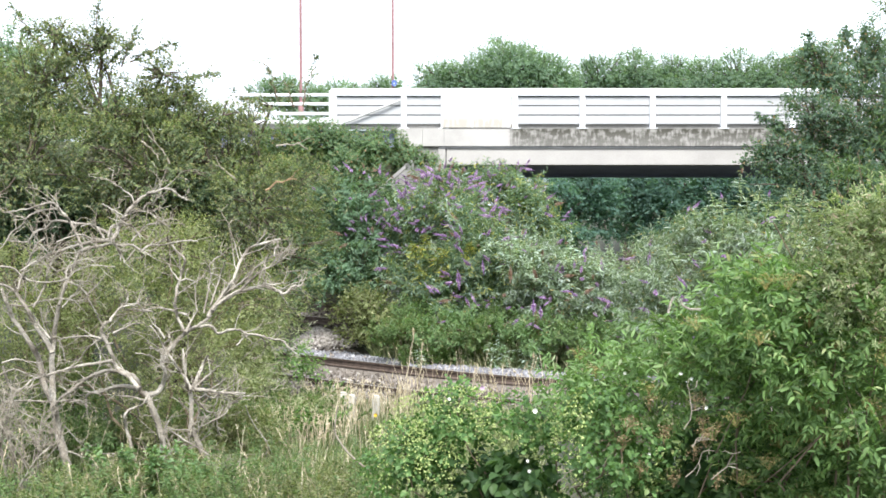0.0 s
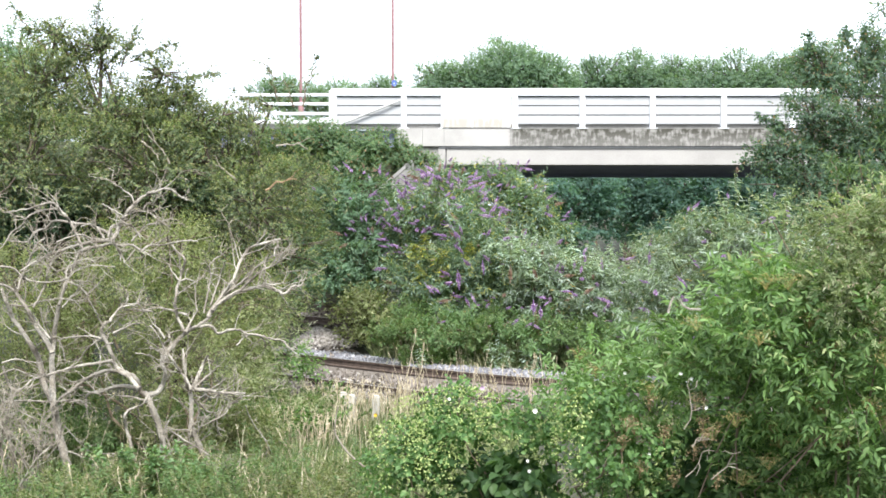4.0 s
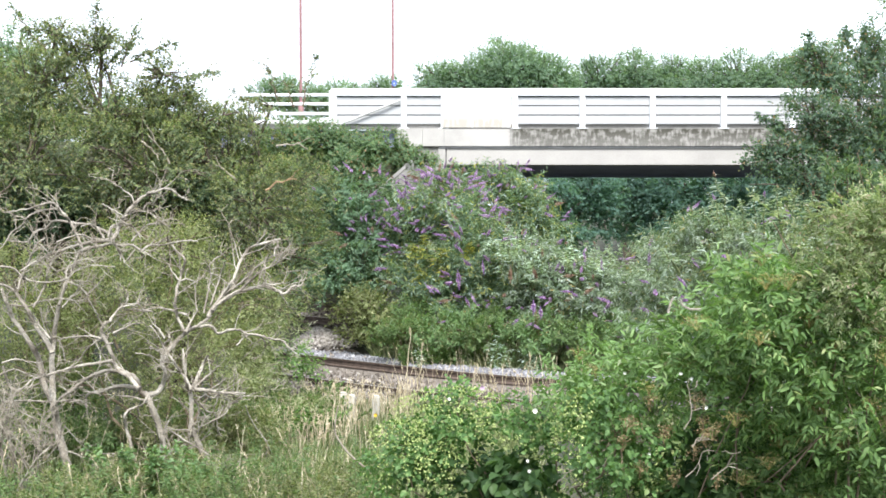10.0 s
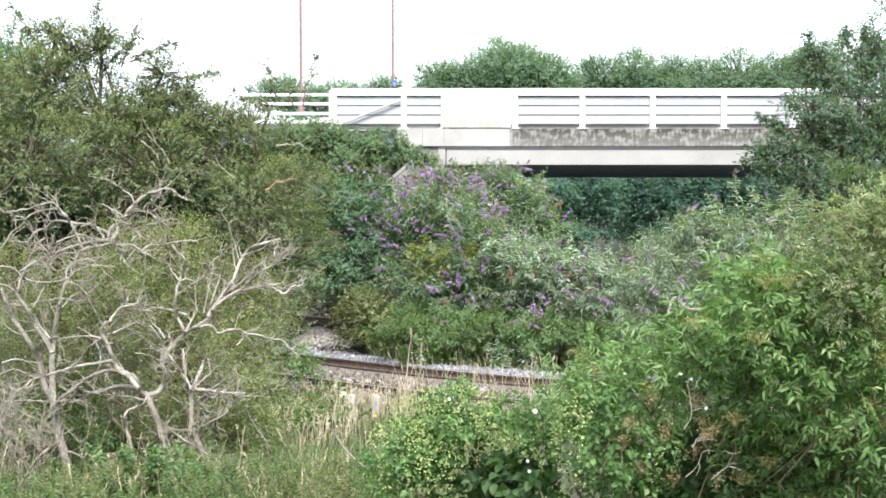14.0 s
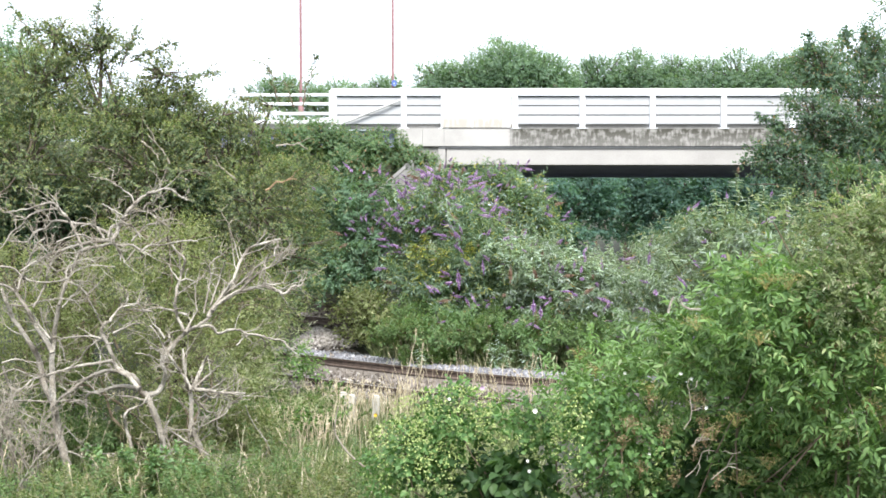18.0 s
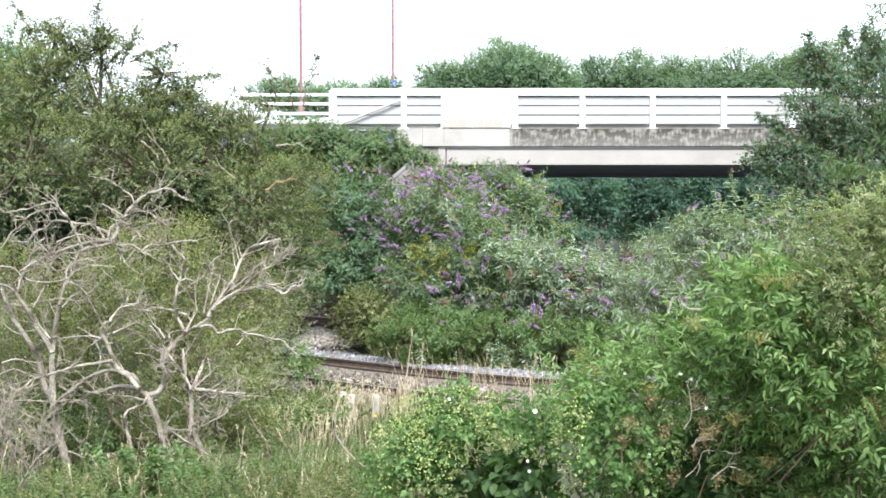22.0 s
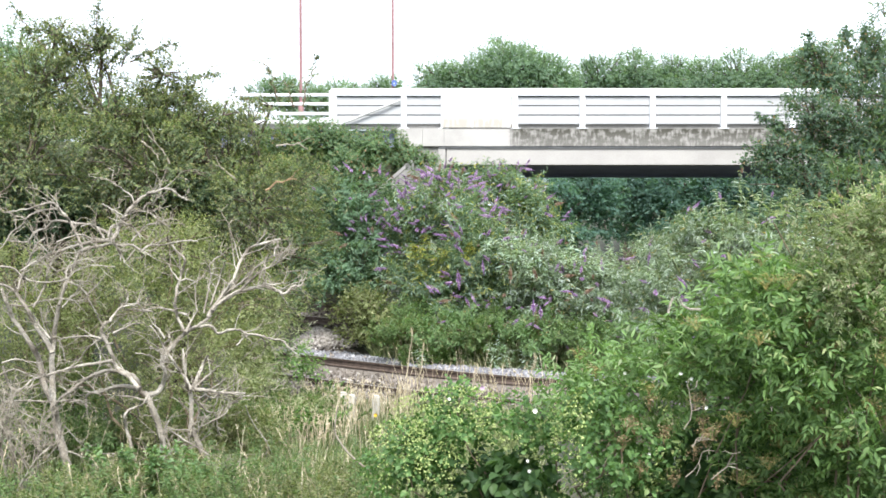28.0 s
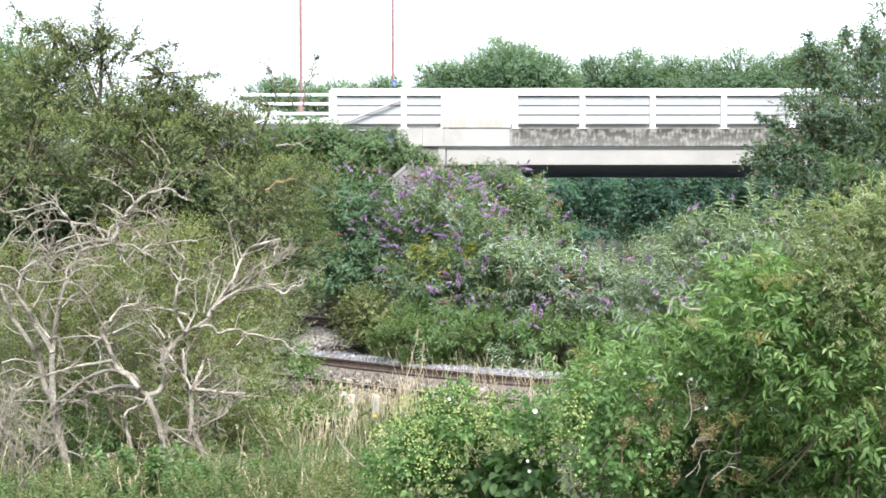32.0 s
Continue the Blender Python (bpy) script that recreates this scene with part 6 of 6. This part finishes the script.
dead_limb(ds, 0.016, (-2.40, 12.34, 2.51), (-2.24, 12.40, 2.65), (-2.09, 12.46, 2.73), (-1.95, 12.34, 2.86), (-1.84, 12.40, 2.94), (-1.73, 12.46, 2.99), (-1.64, 12.34, 3.05), twigs=7)
dead_limb(ds, 0.024, (-2.41, 12.44, 2.49), (-2.38, 12.50, 2.55), (-2.22, 12.56, 2.65), (-2.03, 12.44, 2.72), (-1.86, 12.50, 2.75), (-1.75, 12.56, 2.70), (-1.66, 12.44, 2.67), (-1.59, 12.50, 2.74), (-1.51, 12.56, 2.75), twigs=6)
dead_limb(ds, 0.01, (-2.10, 12.44, 3.06), (-2.01, 12.50, 3.10), (-1.91, 12.56, 3.14), (-1.79, 12.44, 3.22), twigs=6)
dead_limb(ds, 0.009, (-1.85, 12.44, 3.06), (-1.87, 12.50, 2.91), (-1.89, 12.56, 2.77), twigs=9)
dead_limb(ds, 0.008, (-1.75, 12.34, 3.07), (-1.74, 12.40, 3.16), (-1.69, 12.46, 3.15), twigs=8)
dead_limb(ds, 0.009, (-1.86, 12.34, 2.79), (-1.77, 12.40, 2.77), (-1.66, 12.46, 2.79), twigs=9)
dead_limb(ds, 0.012, (-2.52, 12.54, 2.46), (-2.49, 12.60, 2.66), (-2.47, 12.66, 2.84), (-2.45, 12.54, 2.98), (-2.34, 12.60, 3.07), twigs=4)
dead_limb(ds, 0.012, (-2.45, 12.54, 2.55), (-2.40, 12.60, 2.72), (-2.36, 12.66, 2.87), (-2.30, 12.54, 2.98), twigs=4)
dead_limb(ds, 0.008, (-2.45, 12.54, 2.88), (-2.38, 12.60, 2.85), (-2.30, 12.66, 2.77), twigs=5)
dead_limb(ds, 0.018, (-2.52, 12.34, 2.34), (-2.42, 12.40, 2.34), (-2.35, 12.46, 2.25), (-2.23, 12.34, 2.30), (-2.14, 12.40, 2.30), (-2.05, 12.46, 2.25), (-1.92, 12.34, 2.25), (-1.81, 12.40, 2.21), (-1.69, 12.46, 2.18), (-1.60, 12.34, 2.12), (-1.54, 12.40, 2.09), twigs=5)
dead_limb(ds, 0.009, (-1.92, 12.34, 2.25), (-1.86, 12.40, 2.18), (-1.86, 12.46, 2.10), twigs=7)
dead_limb(ds, 0.01, (-2.16, 12.44, 2.13), (-2.10, 12.50, 2.20), (-2.02, 12.56, 2.24), twigs=6)
dead_limb(ds, 0.028, (-2.67, 12.54, 1.15), (-2.67, 12.60, 1.36), (-2.69, 12.66, 1.58), (-2.71, 12.54, 1.72), (-2.74, 12.60, 1.89), (-2.77, 12.66, 2.07), twigs=2)
dead_limb(ds, 0.024, (-2.66, 12.54, 1.65), (-2.59, 12.60, 1.80), (-2.55, 12.66, 1.91), (-2.48, 12.54, 2.01), twigs=1)
dead_limb(ds, 0.016, (-2.62, 12.44, 1.66), (-2.54, 12.50, 1.75), (-2.46, 12.56, 1.82), (-2.34, 12.44, 1.92), twigs=2)
dead_limb(ds, 0.022, (-2.57, 12.24, 1.70), (-2.44, 12.30, 1.68), (-2.34, 12.36, 1.65), (-2.17, 12.24, 1.66), (-2.05, 12.30, 1.65), twigs=11)
dead_limb(ds, 0.014, (-2.31, 12.24, 1.66), (-2.38, 12.30, 1.60), (-2.48, 12.36, 1.62), (-2.54, 12.24, 1.59), twigs=7)
dead_limb(ds, 0.011, (-2.31, 12.24, 1.65), (-2.36, 12.30, 1.52), (-2.43, 12.36, 1.39), twigs=9)
dead_limb(ds, 0.013, (-2.56, 12.24, 1.60), (-2.53, 12.30, 1.49), (-2.57, 12.36, 1.32), twigs=7)
dead_limb(ds, 0.012, (-2.39, 12.24, 1.37), (-2.27, 12.30, 1.43), (-2.19, 12.36, 1.54), (-2.07, 12.24, 1.62), twigs=9)
dead_limb(ds, 0.009, (-2.35, 12.24, 1.44), (-2.34, 12.30, 1.32), (-2.34, 12.36, 1.23), twigs=9)
dead_limb(ds, 0.01, (-2.50, 12.24, 1.54), (-2.44, 12.30, 1.46), (-2.36, 12.36, 1.44), twigs=9)
dead_limb(ds, 0.019, (-3.24, 12.34, 1.04), (-3.28, 12.40, 1.15), (-3.33, 12.46, 1.26), (-3.31, 12.34, 1.40), (-3.28, 12.40, 1.46), (-3.21, 12.46, 1.48), (-3.11, 12.34, 1.54), (-3.09, 12.40, 1.61), twigs=1.5)
dead_limb(ds, 0.011, (-3.18, 12.34, 1.50), (-3.18, 12.40, 1.42), (-3.21, 12.46, 1.35), twigs=2)
dead_limb(ds, 0.012, (-3.13, 12.54, 1.53), (-3.28, 12.60, 1.56), (-3.41, 12.66, 1.56), (-3.47, 12.54, 1.60), twigs=5)
ds = empty("dead_shrub", (-2.95, 12.20, 0.79), "broken grey stems and sticks below dead shrub", "dead shrub", "bleached dead shrubs")
dead_limb(ds, 0.024, (-2.94, 12.14, 0.80), (-2.94, 12.20, 0.95), (-2.91, 12.26, 1.06), (-2.88, 12.14, 1.20), (-2.85, 12.20, 1.29), twigs=4)
dead_limb(ds, 0.008, (-2.94, 12.14, 1.04), (-3.08, 12.20, 0.99), (-3.20, 12.26, 0.91), twigs=3)
dead_limb(ds, 0.009, (-2.74, 12.04, 1.07), (-2.70, 12.10, 1.11), (-2.66, 12.16, 1.14), twigs=3)
dead_limb(ds, 0.01, (-2.77, 12.04, 1.31), (-2.60, 12.10, 1.18), (-2.44, 12.16, 1.06), (-2.27, 12.04, 0.99), (-2.13, 12.10, 0.86), twigs=3)
dead_limb(ds, 0.01, (-2.43, 11.94, 1.01), (-2.32, 12.00, 0.96), (-2.19, 12.06, 0.88), twigs=5)
dead_limb(ds, 0.007, (-2.02, 12.14, 1.55), (-1.99, 12.20, 1.42), (-1.91, 12.26, 1.27), (-1.82, 12.14, 1.20), (-1.76, 12.20, 1.04), twigs=1)
dead_limb(ds, 0.007, (-3.81, 11.94, 1.38), (-3.74, 12.00, 1.26), (-3.65, 12.06, 1.14), (-3.53, 11.94, 1.11), (-3.32, 12.00, 1.08), twigs=2)
dead_limb(ds, 0.007, (-3.81, 11.94, 1.13), (-3.66, 12.00, 1.05), (-3.51, 12.06, 0.93), twigs=4)
ds = empty("dead_shrub", (-4.40, 12.40, 0.60), "low tangle of dry grey sticks", "dead shrub", "bleached dead shrubs")
dead_limb(ds, 0.014, (-4.40, 12.40, 0.60), (-4.44, 12.28, 0.98), (-4.57, 12.40, 1.37), twigs=14)
dead_limb(ds, 0.014, (-4.32, 12.40, 0.60), (-4.24, 12.28, 0.98), (-4.19, 12.40, 1.35), twigs=14)
dead_limb(ds, 0.012, (-4.43, 12.30, 0.62), (-4.21, 12.18, 0.95), (-4.01, 12.30, 1.16), twigs=14)
dead_limb(ds, 0.013, (-4.55, 12.40, 0.66), (-4.59, 12.28, 1.10), (-4.70, 12.40, 1.61), twigs=14)
for k in range(10):
    r = rng_of(700 + k)
    x, z = -4.75 + 0.07 * k + 0.05 * r.randn(), 0.75 + 0.25 * r.rand()
    dead_limb(ds, 0.008, (x, 12.3, z), (x + 0.08 * r.randn(), 12.25, z + 0.25), (x + 0.2 * r.randn(), 12.3, z + 0.4 + 0.25 * r.rand()), twigs=8)
dead_limb(ds, 0.012, (-2.83, 12.50, 0.68), (-2.50, 12.38, 0.75), (-2.17, 12.50, 0.89), twigs=8)
dead_limb(ds, 0.012, (-2.91, 12.60, 0.72), (-2.70, 12.48, 1.00), (-2.47, 12.60, 1.17), twigs=8)
dead_limb(ds, 0.01, (-4.25, 12.50, 1.06), (-4.45, 12.38, 1.38), (-4.67, 12.50, 1.46), twigs=14)
dead_limb(ds, 0.01, (-3.25, 12.50, 0.70), (-3.01, 12.38, 0.87), (-2.88, 12.50, 1.00), twigs=10)

# thin living foliage showing through the dead branches
make_bush("thorn_bush", "thin yellow-green thorn bush behind dead branches", "shrub", (-3.2, 14.4), [
    lobe(-3.26, 14.20, 3.08, 0.81, 0.40, 0.5), lobe(-4.07, 14.20, 2.27, 1.14, 0.74, 0.6), lobe(-2.62, 14.40, 2.39, 0.82, 0.61, 0.5), lobe(-4.82, 14.00, 1.62, 0.80, 0.80, 0.5), lobe(-3.13, 14.20, 1.60, 1.14, 0.61, 0.6), lobe(-5.18, 14.30, 2.54, 0.60, 0.60, 0.5)],
    "thorn_leaf", 330, 8, 0.038, 0.015, 0.26, seed=71, stem_mat="twig", stem_r=0.025, thin=-0.25, rough=0.32, freq=1.2, lift=0.5, tip=("hawthorn_tip", 0.4), clumps=18)

# --- trees beyond the bridge
FAR = dict(per=8, leaf_len=0.105, leaf_wid=0.075, shoot_len=0.5, clumps=30, stem_r=0.22, up=0.4, rough=0.22, freq=0.25, thin=-1.2)
for k, (lb, bx, by, lab) in enumerate([
        ([lobe(3.17, 58.00, 9.69, 2.06, 1.59), lobe(1.53, 58.00, 9.42, 1.65, 1.24), lobe(5.09, 58.00, 9.42, 1.65, 1.15), lobe(-0.11, 59.00, 9.10, 1.54, 1.26)], 2.6, 59, "broad round-topped green tree beyond the bridge"),
        ([lobe(8.07, 62.00, 9.53, 1.76, 1.47), lobe(10.12, 62.00, 9.38, 1.76, 1.82), lobe(11.87, 62.00, 9.53, 1.32, 1.61)], 10, 63, "green broadleaf tree beyond the bridge"),
        ([lobe(13.18, 60.00, 9.20, 1.56, 1.56), lobe(14.88, 60.00, 9.34, 1.56, 1.65), lobe(16.72, 60.00, 9.20, 1.42, 1.56), lobe(18.55, 60.00, 9.62, 1.70, 1.70)], 15, 61, "green broadleaf tree beyond the bridge"),
        ([lobe(-5.40, 64.00, 8.97, 1.52, 1.06), lobe(-3.14, 64.00, 9.12, 1.52, 1.06), lobe(-8.32, 60.00, 8.92, 1.42, 0.85), lobe(-6.84, 62.00, 8.66, 1.42, 0.85)], -5.5, 64, "low trees along the road with haze in their leaf colour")]):
    make_bush("broadleaf_tree", lab, "tree", (bx, by), [(*v[:2], v[2] + 0.22, *v[3:]) for v in lb], "far_leaf", 78, seed=400 + k, group="trees beyond the bridge", **FAR)
make_bush("broadleaf_tree", "green tree behind the hawthorn hedge", "tree", (-14.5, 41), [
    lobe(-14.40, 40.00, 7.99, 1.52, 1.52), lobe(-15.92, 40.00, 7.43, 1.52, 2.27), lobe(-11.47, 42.00, 7.03, 0.60, 0.80)], "far_leaf", 45, seed=404, group="trees beyond the bridge", **FAR)
# cutting trees; their leaf colour carries the shade beneath the bridge
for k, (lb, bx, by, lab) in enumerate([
        ([lobe(4.33, 52.00, 3.67, 1.48, 1.48), lobe(6.42, 53.00, 3.93, 1.76, 1.76), lobe(5.32, 52.00, 2.20, 1.48, 0.98)], 5.5, 53, "trees darkened for shade behind the bridge opening"),
        ([lobe(9.00, 55.00, 3.94, 1.95, 2.08), lobe(11.14, 54.00, 3.93, 1.92, 2.05), lobe(9.94, 53.00, 2.17, 1.76, 1.00)], 10, 55, "trees darkened for shade behind the bridge opening"),
        ([lobe(13.44, 54.00, 3.93, 1.79, 2.05), lobe(15.48, 54.00, 3.93, 2.05, 2.05)], 14.5, 55, "trees darkened for shade behind the bridge opening"),
        ([lobe(12.98, 66.00, 5.56, 3.75, 2.81, 2.2), lobe(6.74, 66.00, 5.56, 4.06, 2.81, 2.2), lobe(17.66, 66.00, 5.56, 3.75, 2.81, 2.2), lobe(9.84, 66.00, 8.67, 5.00, 1.56, 2), lobe(17.31, 66.00, 8.67, 5.00, 1.56, 2)], 12, 67, "wall of trees, darkened for shade, closing the cutting")]):
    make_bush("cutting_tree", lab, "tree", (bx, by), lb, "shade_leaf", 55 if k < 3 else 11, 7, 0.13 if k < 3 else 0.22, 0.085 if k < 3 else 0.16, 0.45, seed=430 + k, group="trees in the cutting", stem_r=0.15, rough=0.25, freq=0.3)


# ---------------------------------------------------------------- grass and weeds
def grass_patch(name, label, x0, x1, y0, y1, count, tall, mat, seed, width=0.006, mask=None, category="grass"):
    r = rng_of(seed)
    x, y = x0 + (x1 - x0) * r.rand(count), y0 + (y1 - y0) * r.rand(count)
    p = np.stack([x, y, height(x, y) - 0.03], 1)
    keep = waves(p, 0.35, seed) > -0.5
    gap = p[:, 1] - np.interp(p[:, 0], far[:, 0], far[:, 1])
    keep &= (gap > 1.2) | (gap < -3.0)
    p = p[keep]
    n = len(p)
    ax = np.array([0, 0, 1.0]) + 0.28 * r.randn(n, 3)
    b = Build()
    add_leaves(b, p, ax, r.randn(n, 3) + [0, -0.6, 0], tall * (0.5 + 0.7 * r.rand(n)), width * 2, False, 0, 0.3)
    return solid(name, b, mat, label, category, "stuff")


grass_patch("meadow_grass", "rough green grass on the bank", -6, 1.2, 10.5, 17.5, 26000, 0.27, "grass", 501, 0.005)
grass_patch("long_grass", "long grass beside the track", -3.5, 9, 17.4, 21.0, 22000, 0.26, "grass", 502, 0.007)
grass_patch("trackside_grass", "pale green grass behind the track", -1.5, 8, 23.6, 26.8, 22000, 0.6, "grass", 503, 0.008)


def straw_stems(name, label, x0, x1, y0, y1, count, tall, seed):
    r = rng_of(seed)
    b = Build()
    for k in range(count):
        x, y = r.uniform(x0, x1), r.uniform(y0, y1)
        h = tall * (0.6 + 0.6 * r.rand())
        lean = r.randn(2) * 0.22 * h
        s = np.linspace(0, 1, 5)
        p = np.stack([x + lean[0] * s ** 1.6, y + lean[1] * s ** 1.6, ground_at(x, y) + h * s - 0.02], 1)
        add_tube(b, p, [0.004, 0.0036, 0.0032, 0.003, 0.0016], 3)
        m = 6
        add_leaves(b, p[3] + (p[4] - p[3]) * r.rand(m, 1), (p[4] - p[3]) + 0.04 * r.randn(m, 3), r.randn(m, 3), 0.055, 0.011)
    return solid(name, b, "straw", label, "dry grass", "stuff")


straw_stems("dry_grass", "tall bleached straw-coloured grass by the track", -2.4, -0.5, 18.7, 20.9, 300, 0.55, 511)
straw_stems("dry_grass", "scattered dry grass stems on the bank", -5.0, -0.4, 11.5, 18.5, 150, 0.6, 512)
straw_stems("dry_grass", "dry tangled stems over the near weeds", -3.4, -0.7, 10.6, 12.4, 80, 0.58, 517)
straw_stems("dry_grass", "pale dry grass among the bindweed", -2.9, -1.2, 15.2, 18.6, 260, 0.5, 515)
straw_stems("dry_grass", "thin dry stems before the rails", -0.8, 2.6, 20.0, 22.2, 120, 0.75, 513)
for k, (a, c) in enumerate([((-0.78, 24.00, 0.44), (-0.59, 24.00, 1.06)), ((-0.48, 24.00, 0.44), (-0.41, 24.00, 0.73)), ((1.46, 21.00, 0.33), (1.60, 21.00, 0.94)), ((-1.57, 17.00, 0.31), (-1.52, 17.00, 0.96))]):
    a, c = np.array(a), np.array(c)
    a[2] = ground_at(a[0], a[1])
    ob = empty("dry_stalk", tuple(a), "single dry grass stalk swaying by the track", "grass stalk")
    b = Build()
    line = bend(a, c, 0.0, 6, k, 0.02) - a
    add_tube(b, line, np.linspace(0.011, 0.006, 6), 5)
    st = part("stalk", b, "straw", ob)
    b = Build()
    r = rng_of(k)
    add_leaves(b, np.zeros((16, 3)) + r.rand(16, 1) * [0, 0, 0.12], r.randn(16, 3) * 0.25 + [0, 0, 1], r.randn(16, 3), 0.08, 0.02)
    part("seed_head", b, "straw", st, tuple(line[-1] * 0.9))
    sways(st, 8, 0.1 * k, 0.4)


def weed_bed(name, label, spots, leaf, seed, leaf_len=0.09, leaf_wid=0.03, tall=0.6, group="weeds on the bank"):
    """Leafy upright weeds, each plant a thing of its own."""
    r = rng_of(seed)
    for x, y in spots:
        z = ground_at(x, y) - 0.02
        ob = empty(name, (x, y, z), label, "weed", group)
        for k in range(5):
            b = Build()
            top = np.array([0.16 * r.randn(), 0.12 * r.randn(), tall * (0.7 + 0.5 * r.rand())])
            foot = np.array([0.06 * r.randn(), 0.06 * r.randn(), 0])
            line = bend(foot, top, 0.02, 6, r.randint(9999), 0.02)
            add_tube(b, line, np.linspace(0.006, 0.003, 6), 4, 1)
            m = 46
            s = 0.12 + 0.88 * r.rand(m) ** 0.55
            pos = np.stack([np.interp(s * 5, np.arange(6), line[:, j]) for j in range(3)], 1)
            ax = unit(r.randn(m, 3) * [1, 1, 0.3] + [0, 0, 0.5])
            add_leaves(b, pos, ax, np.array([0, 0, 1.0]) + 0.4 * r.randn(m, 3), leaf_len * (1.15 - 0.6 * s), leaf_wid, True, 0, 0.3)
            q = part("leafy_stem", b, [leaf, "green_stem"], ob)


r = rng_of(77)
weed_bed("tall_weed", "leafy green weed on the grassy bank", [(-3.7 + 2.5 * r.rand() ** 1.2, 9.4 + 3.2 * r.rand()) for _ in range(26)], "weed_leaf", 78, 0.07, 0.017, 0.46)
weed_bed("tall_weed", "yellowing narrow-leaved weed on the grassy bank", [(-3.9 + 3.2 * r.rand(), 9.6 + 2.6 * r.rand()) for _ in range(36)], "tangle_leaf", 82, 0.075, 0.012, 0.52)
weed_bed("tall_weed", "broad-leaved pale weed beneath the dead shrub", [(-3.4 + 1.1 * r.rand(), 11.4 + 0.7 * r.rand()) for _ in range(9)], "nettle_leaf", 84, 0.11, 0.026, 0.66)
weed_bed("tall_weed", "tall leafy weed with tufted tops", [(-2.0 + 1.5 * r.rand(), 10.2 + 2.2 * r.rand()) for _ in range(16)], "weed_leaf", 83, 0.085, 0.013, 0.78)
weed_bed("tall_weed", "bushy green weed at the edge of the track", [(-2.9 + 1.3 * r.rand(), 15.5 + 5.0 * r.rand()) for _ in range(34)], "elder_leaf", 79, 0.08, 0.03, 0.5)
weed_bed("tall_weed", "leafy green weed behind the rails", [(-0.9 + 6.5 * r.rand(), 24.6 + 1.4 * r.rand()) for _ in range(70)], "weed_leaf", 80, 0.11, 0.03, 0.62)
weed_bed("tall_weed", "tall leafy weed under the buddleia", [(-1.7 + 7.5 * r.rand(), 26.0 + 1.6 * r.rand()) for _ in range(60)], "weed_leaf", 81, 0.14, 0.04, 1.2)
straw_stems("dock_stems", "reddish-brown seeded dock stems behind the rails", -0.8, 1.0, 25.2, 26.4, 90, 0.85, 514).data.materials[0] = M["brown_flower"]

# a tall purple spike with its faded lower half, before the grey buddleia
for k, (at, sc) in enumerate([((1.90, 24.40, 1.15), 1.5), ((1.85, 24.40, 1.41), 1.3), ((2.00, 24.40, 1.32), 1.1), ((1.95, 24.40, 0.97), 1.2)]):
    q = part("flower_spike", FLOWERS[3 if k in (0, 3) else k], "", bud3, tuple(np.array(at) - np.array(bud3.location)))
    q.scale = [sc] * 3
# bent dry bramble cane before the straw
ob = empty("bramble_cane", (-0.59, 9.60, 1.45), "bent pinkish-grey dry bramble cane", "cane")
line = smooth_line([(-0.59, 9.60, 1.45), (-0.68, 9.60, 1.51), (-0.79, 9.60, 1.62), (-0.87, 9.60, 1.75), (-0.87, 9.60, 1.86), (-0.85, 9.60, 1.97)]) - np.array(ob.location)
b = Build()
add_tube(b, line, np.linspace(0.009, 0.006, len(line)), 6)
part("stem", b, "grey_twig", ob, smooth=True)
# one yellow flower among the straw
yz = ground_at(-1.06, 18.6)
ob = empty("yellow_flower", (-1.06, 18.6, yz), "single small yellow wildflower in dry grass", "flower")
b = Build()
add_tube(b, bend((0, 0, 0), (0.02, 0, 0.31 - yz), 0.02, 5, 3, 0.03), 0.005, 4)
part("stalk", b, "green_stem", ob)
bloom(ob, (-1.06, 18.60, 0.31), 0.035, "yellow_petal", "flower_head", 8, 9)
straw_stems("dry_grass", "pale dry grass behind the rails", -1.0, 4.5, 24.5, 25.8, 260, 0.6, 516)


# ---------------------------------------------------------------- wind
GUSTS = [(0, 0.2), (0.6, 0.6), (1.2, 0.6), (1.8, 0.3), (2.4, 0.2), (3, 0.45), (3.6, 0.4), (4.6, 0.25), (5.5, 0.42), (6, 0.58), (6.5, 0.72), (7, 0.76), (7.5, 0.52), (8, 0.46), (8.5, 0.3),
         (9, 0.06), (9.5, -0.1), (10, -0.18), (11, -0.1), (12, -0.06), (13, 0), (14.5, 0), (16.5, 0), (17.5, 0.02), (18, 0.34), (18.5, 0.64), (19, 1.04), (19.6, 0.72), (20.3, 1.0), (21, 1.0),
         (21.5, 0.76), (22, 0.06), (22.5, 0.02), (23, 0.42), (24, 0.2), (24.6, 0.42), (25.5, 0.28), (27.5, 0.46), (28, 0.2), (29, 0.34), (30, 0.64), (30.5, 0.42), (31.3, 0.68), (32, 0.58)]


def gust(t):
    return float(np.interp(t, [g[0] for g in GUSTS], [g[1] for g in GUSTS]))


def motions():
    """Every leafy branch, cane and stalk leans with the gusts and flutters a little about its foot."""
    for n, (ob, at, degrees, lag, flutter) in enumerate(SWAYING):
        ph = n * 1.7
        rows = []
        for k in range(81):
            t = k * 0.4
            a = gust(max(0.0, t - lag)) - 0.14
            f = flutter * (math.sin(t * 4.1 + ph) + 0.6 * math.sin(t * 6.7 + 2 * ph)) * (0.3 + 0.5 * abs(a))
            rows.append((t, pose(at.x, at.y, at.z, 0.35 * degrees * f, degrees * (a + f), 0)))
        walk(ob, rows)


motions()
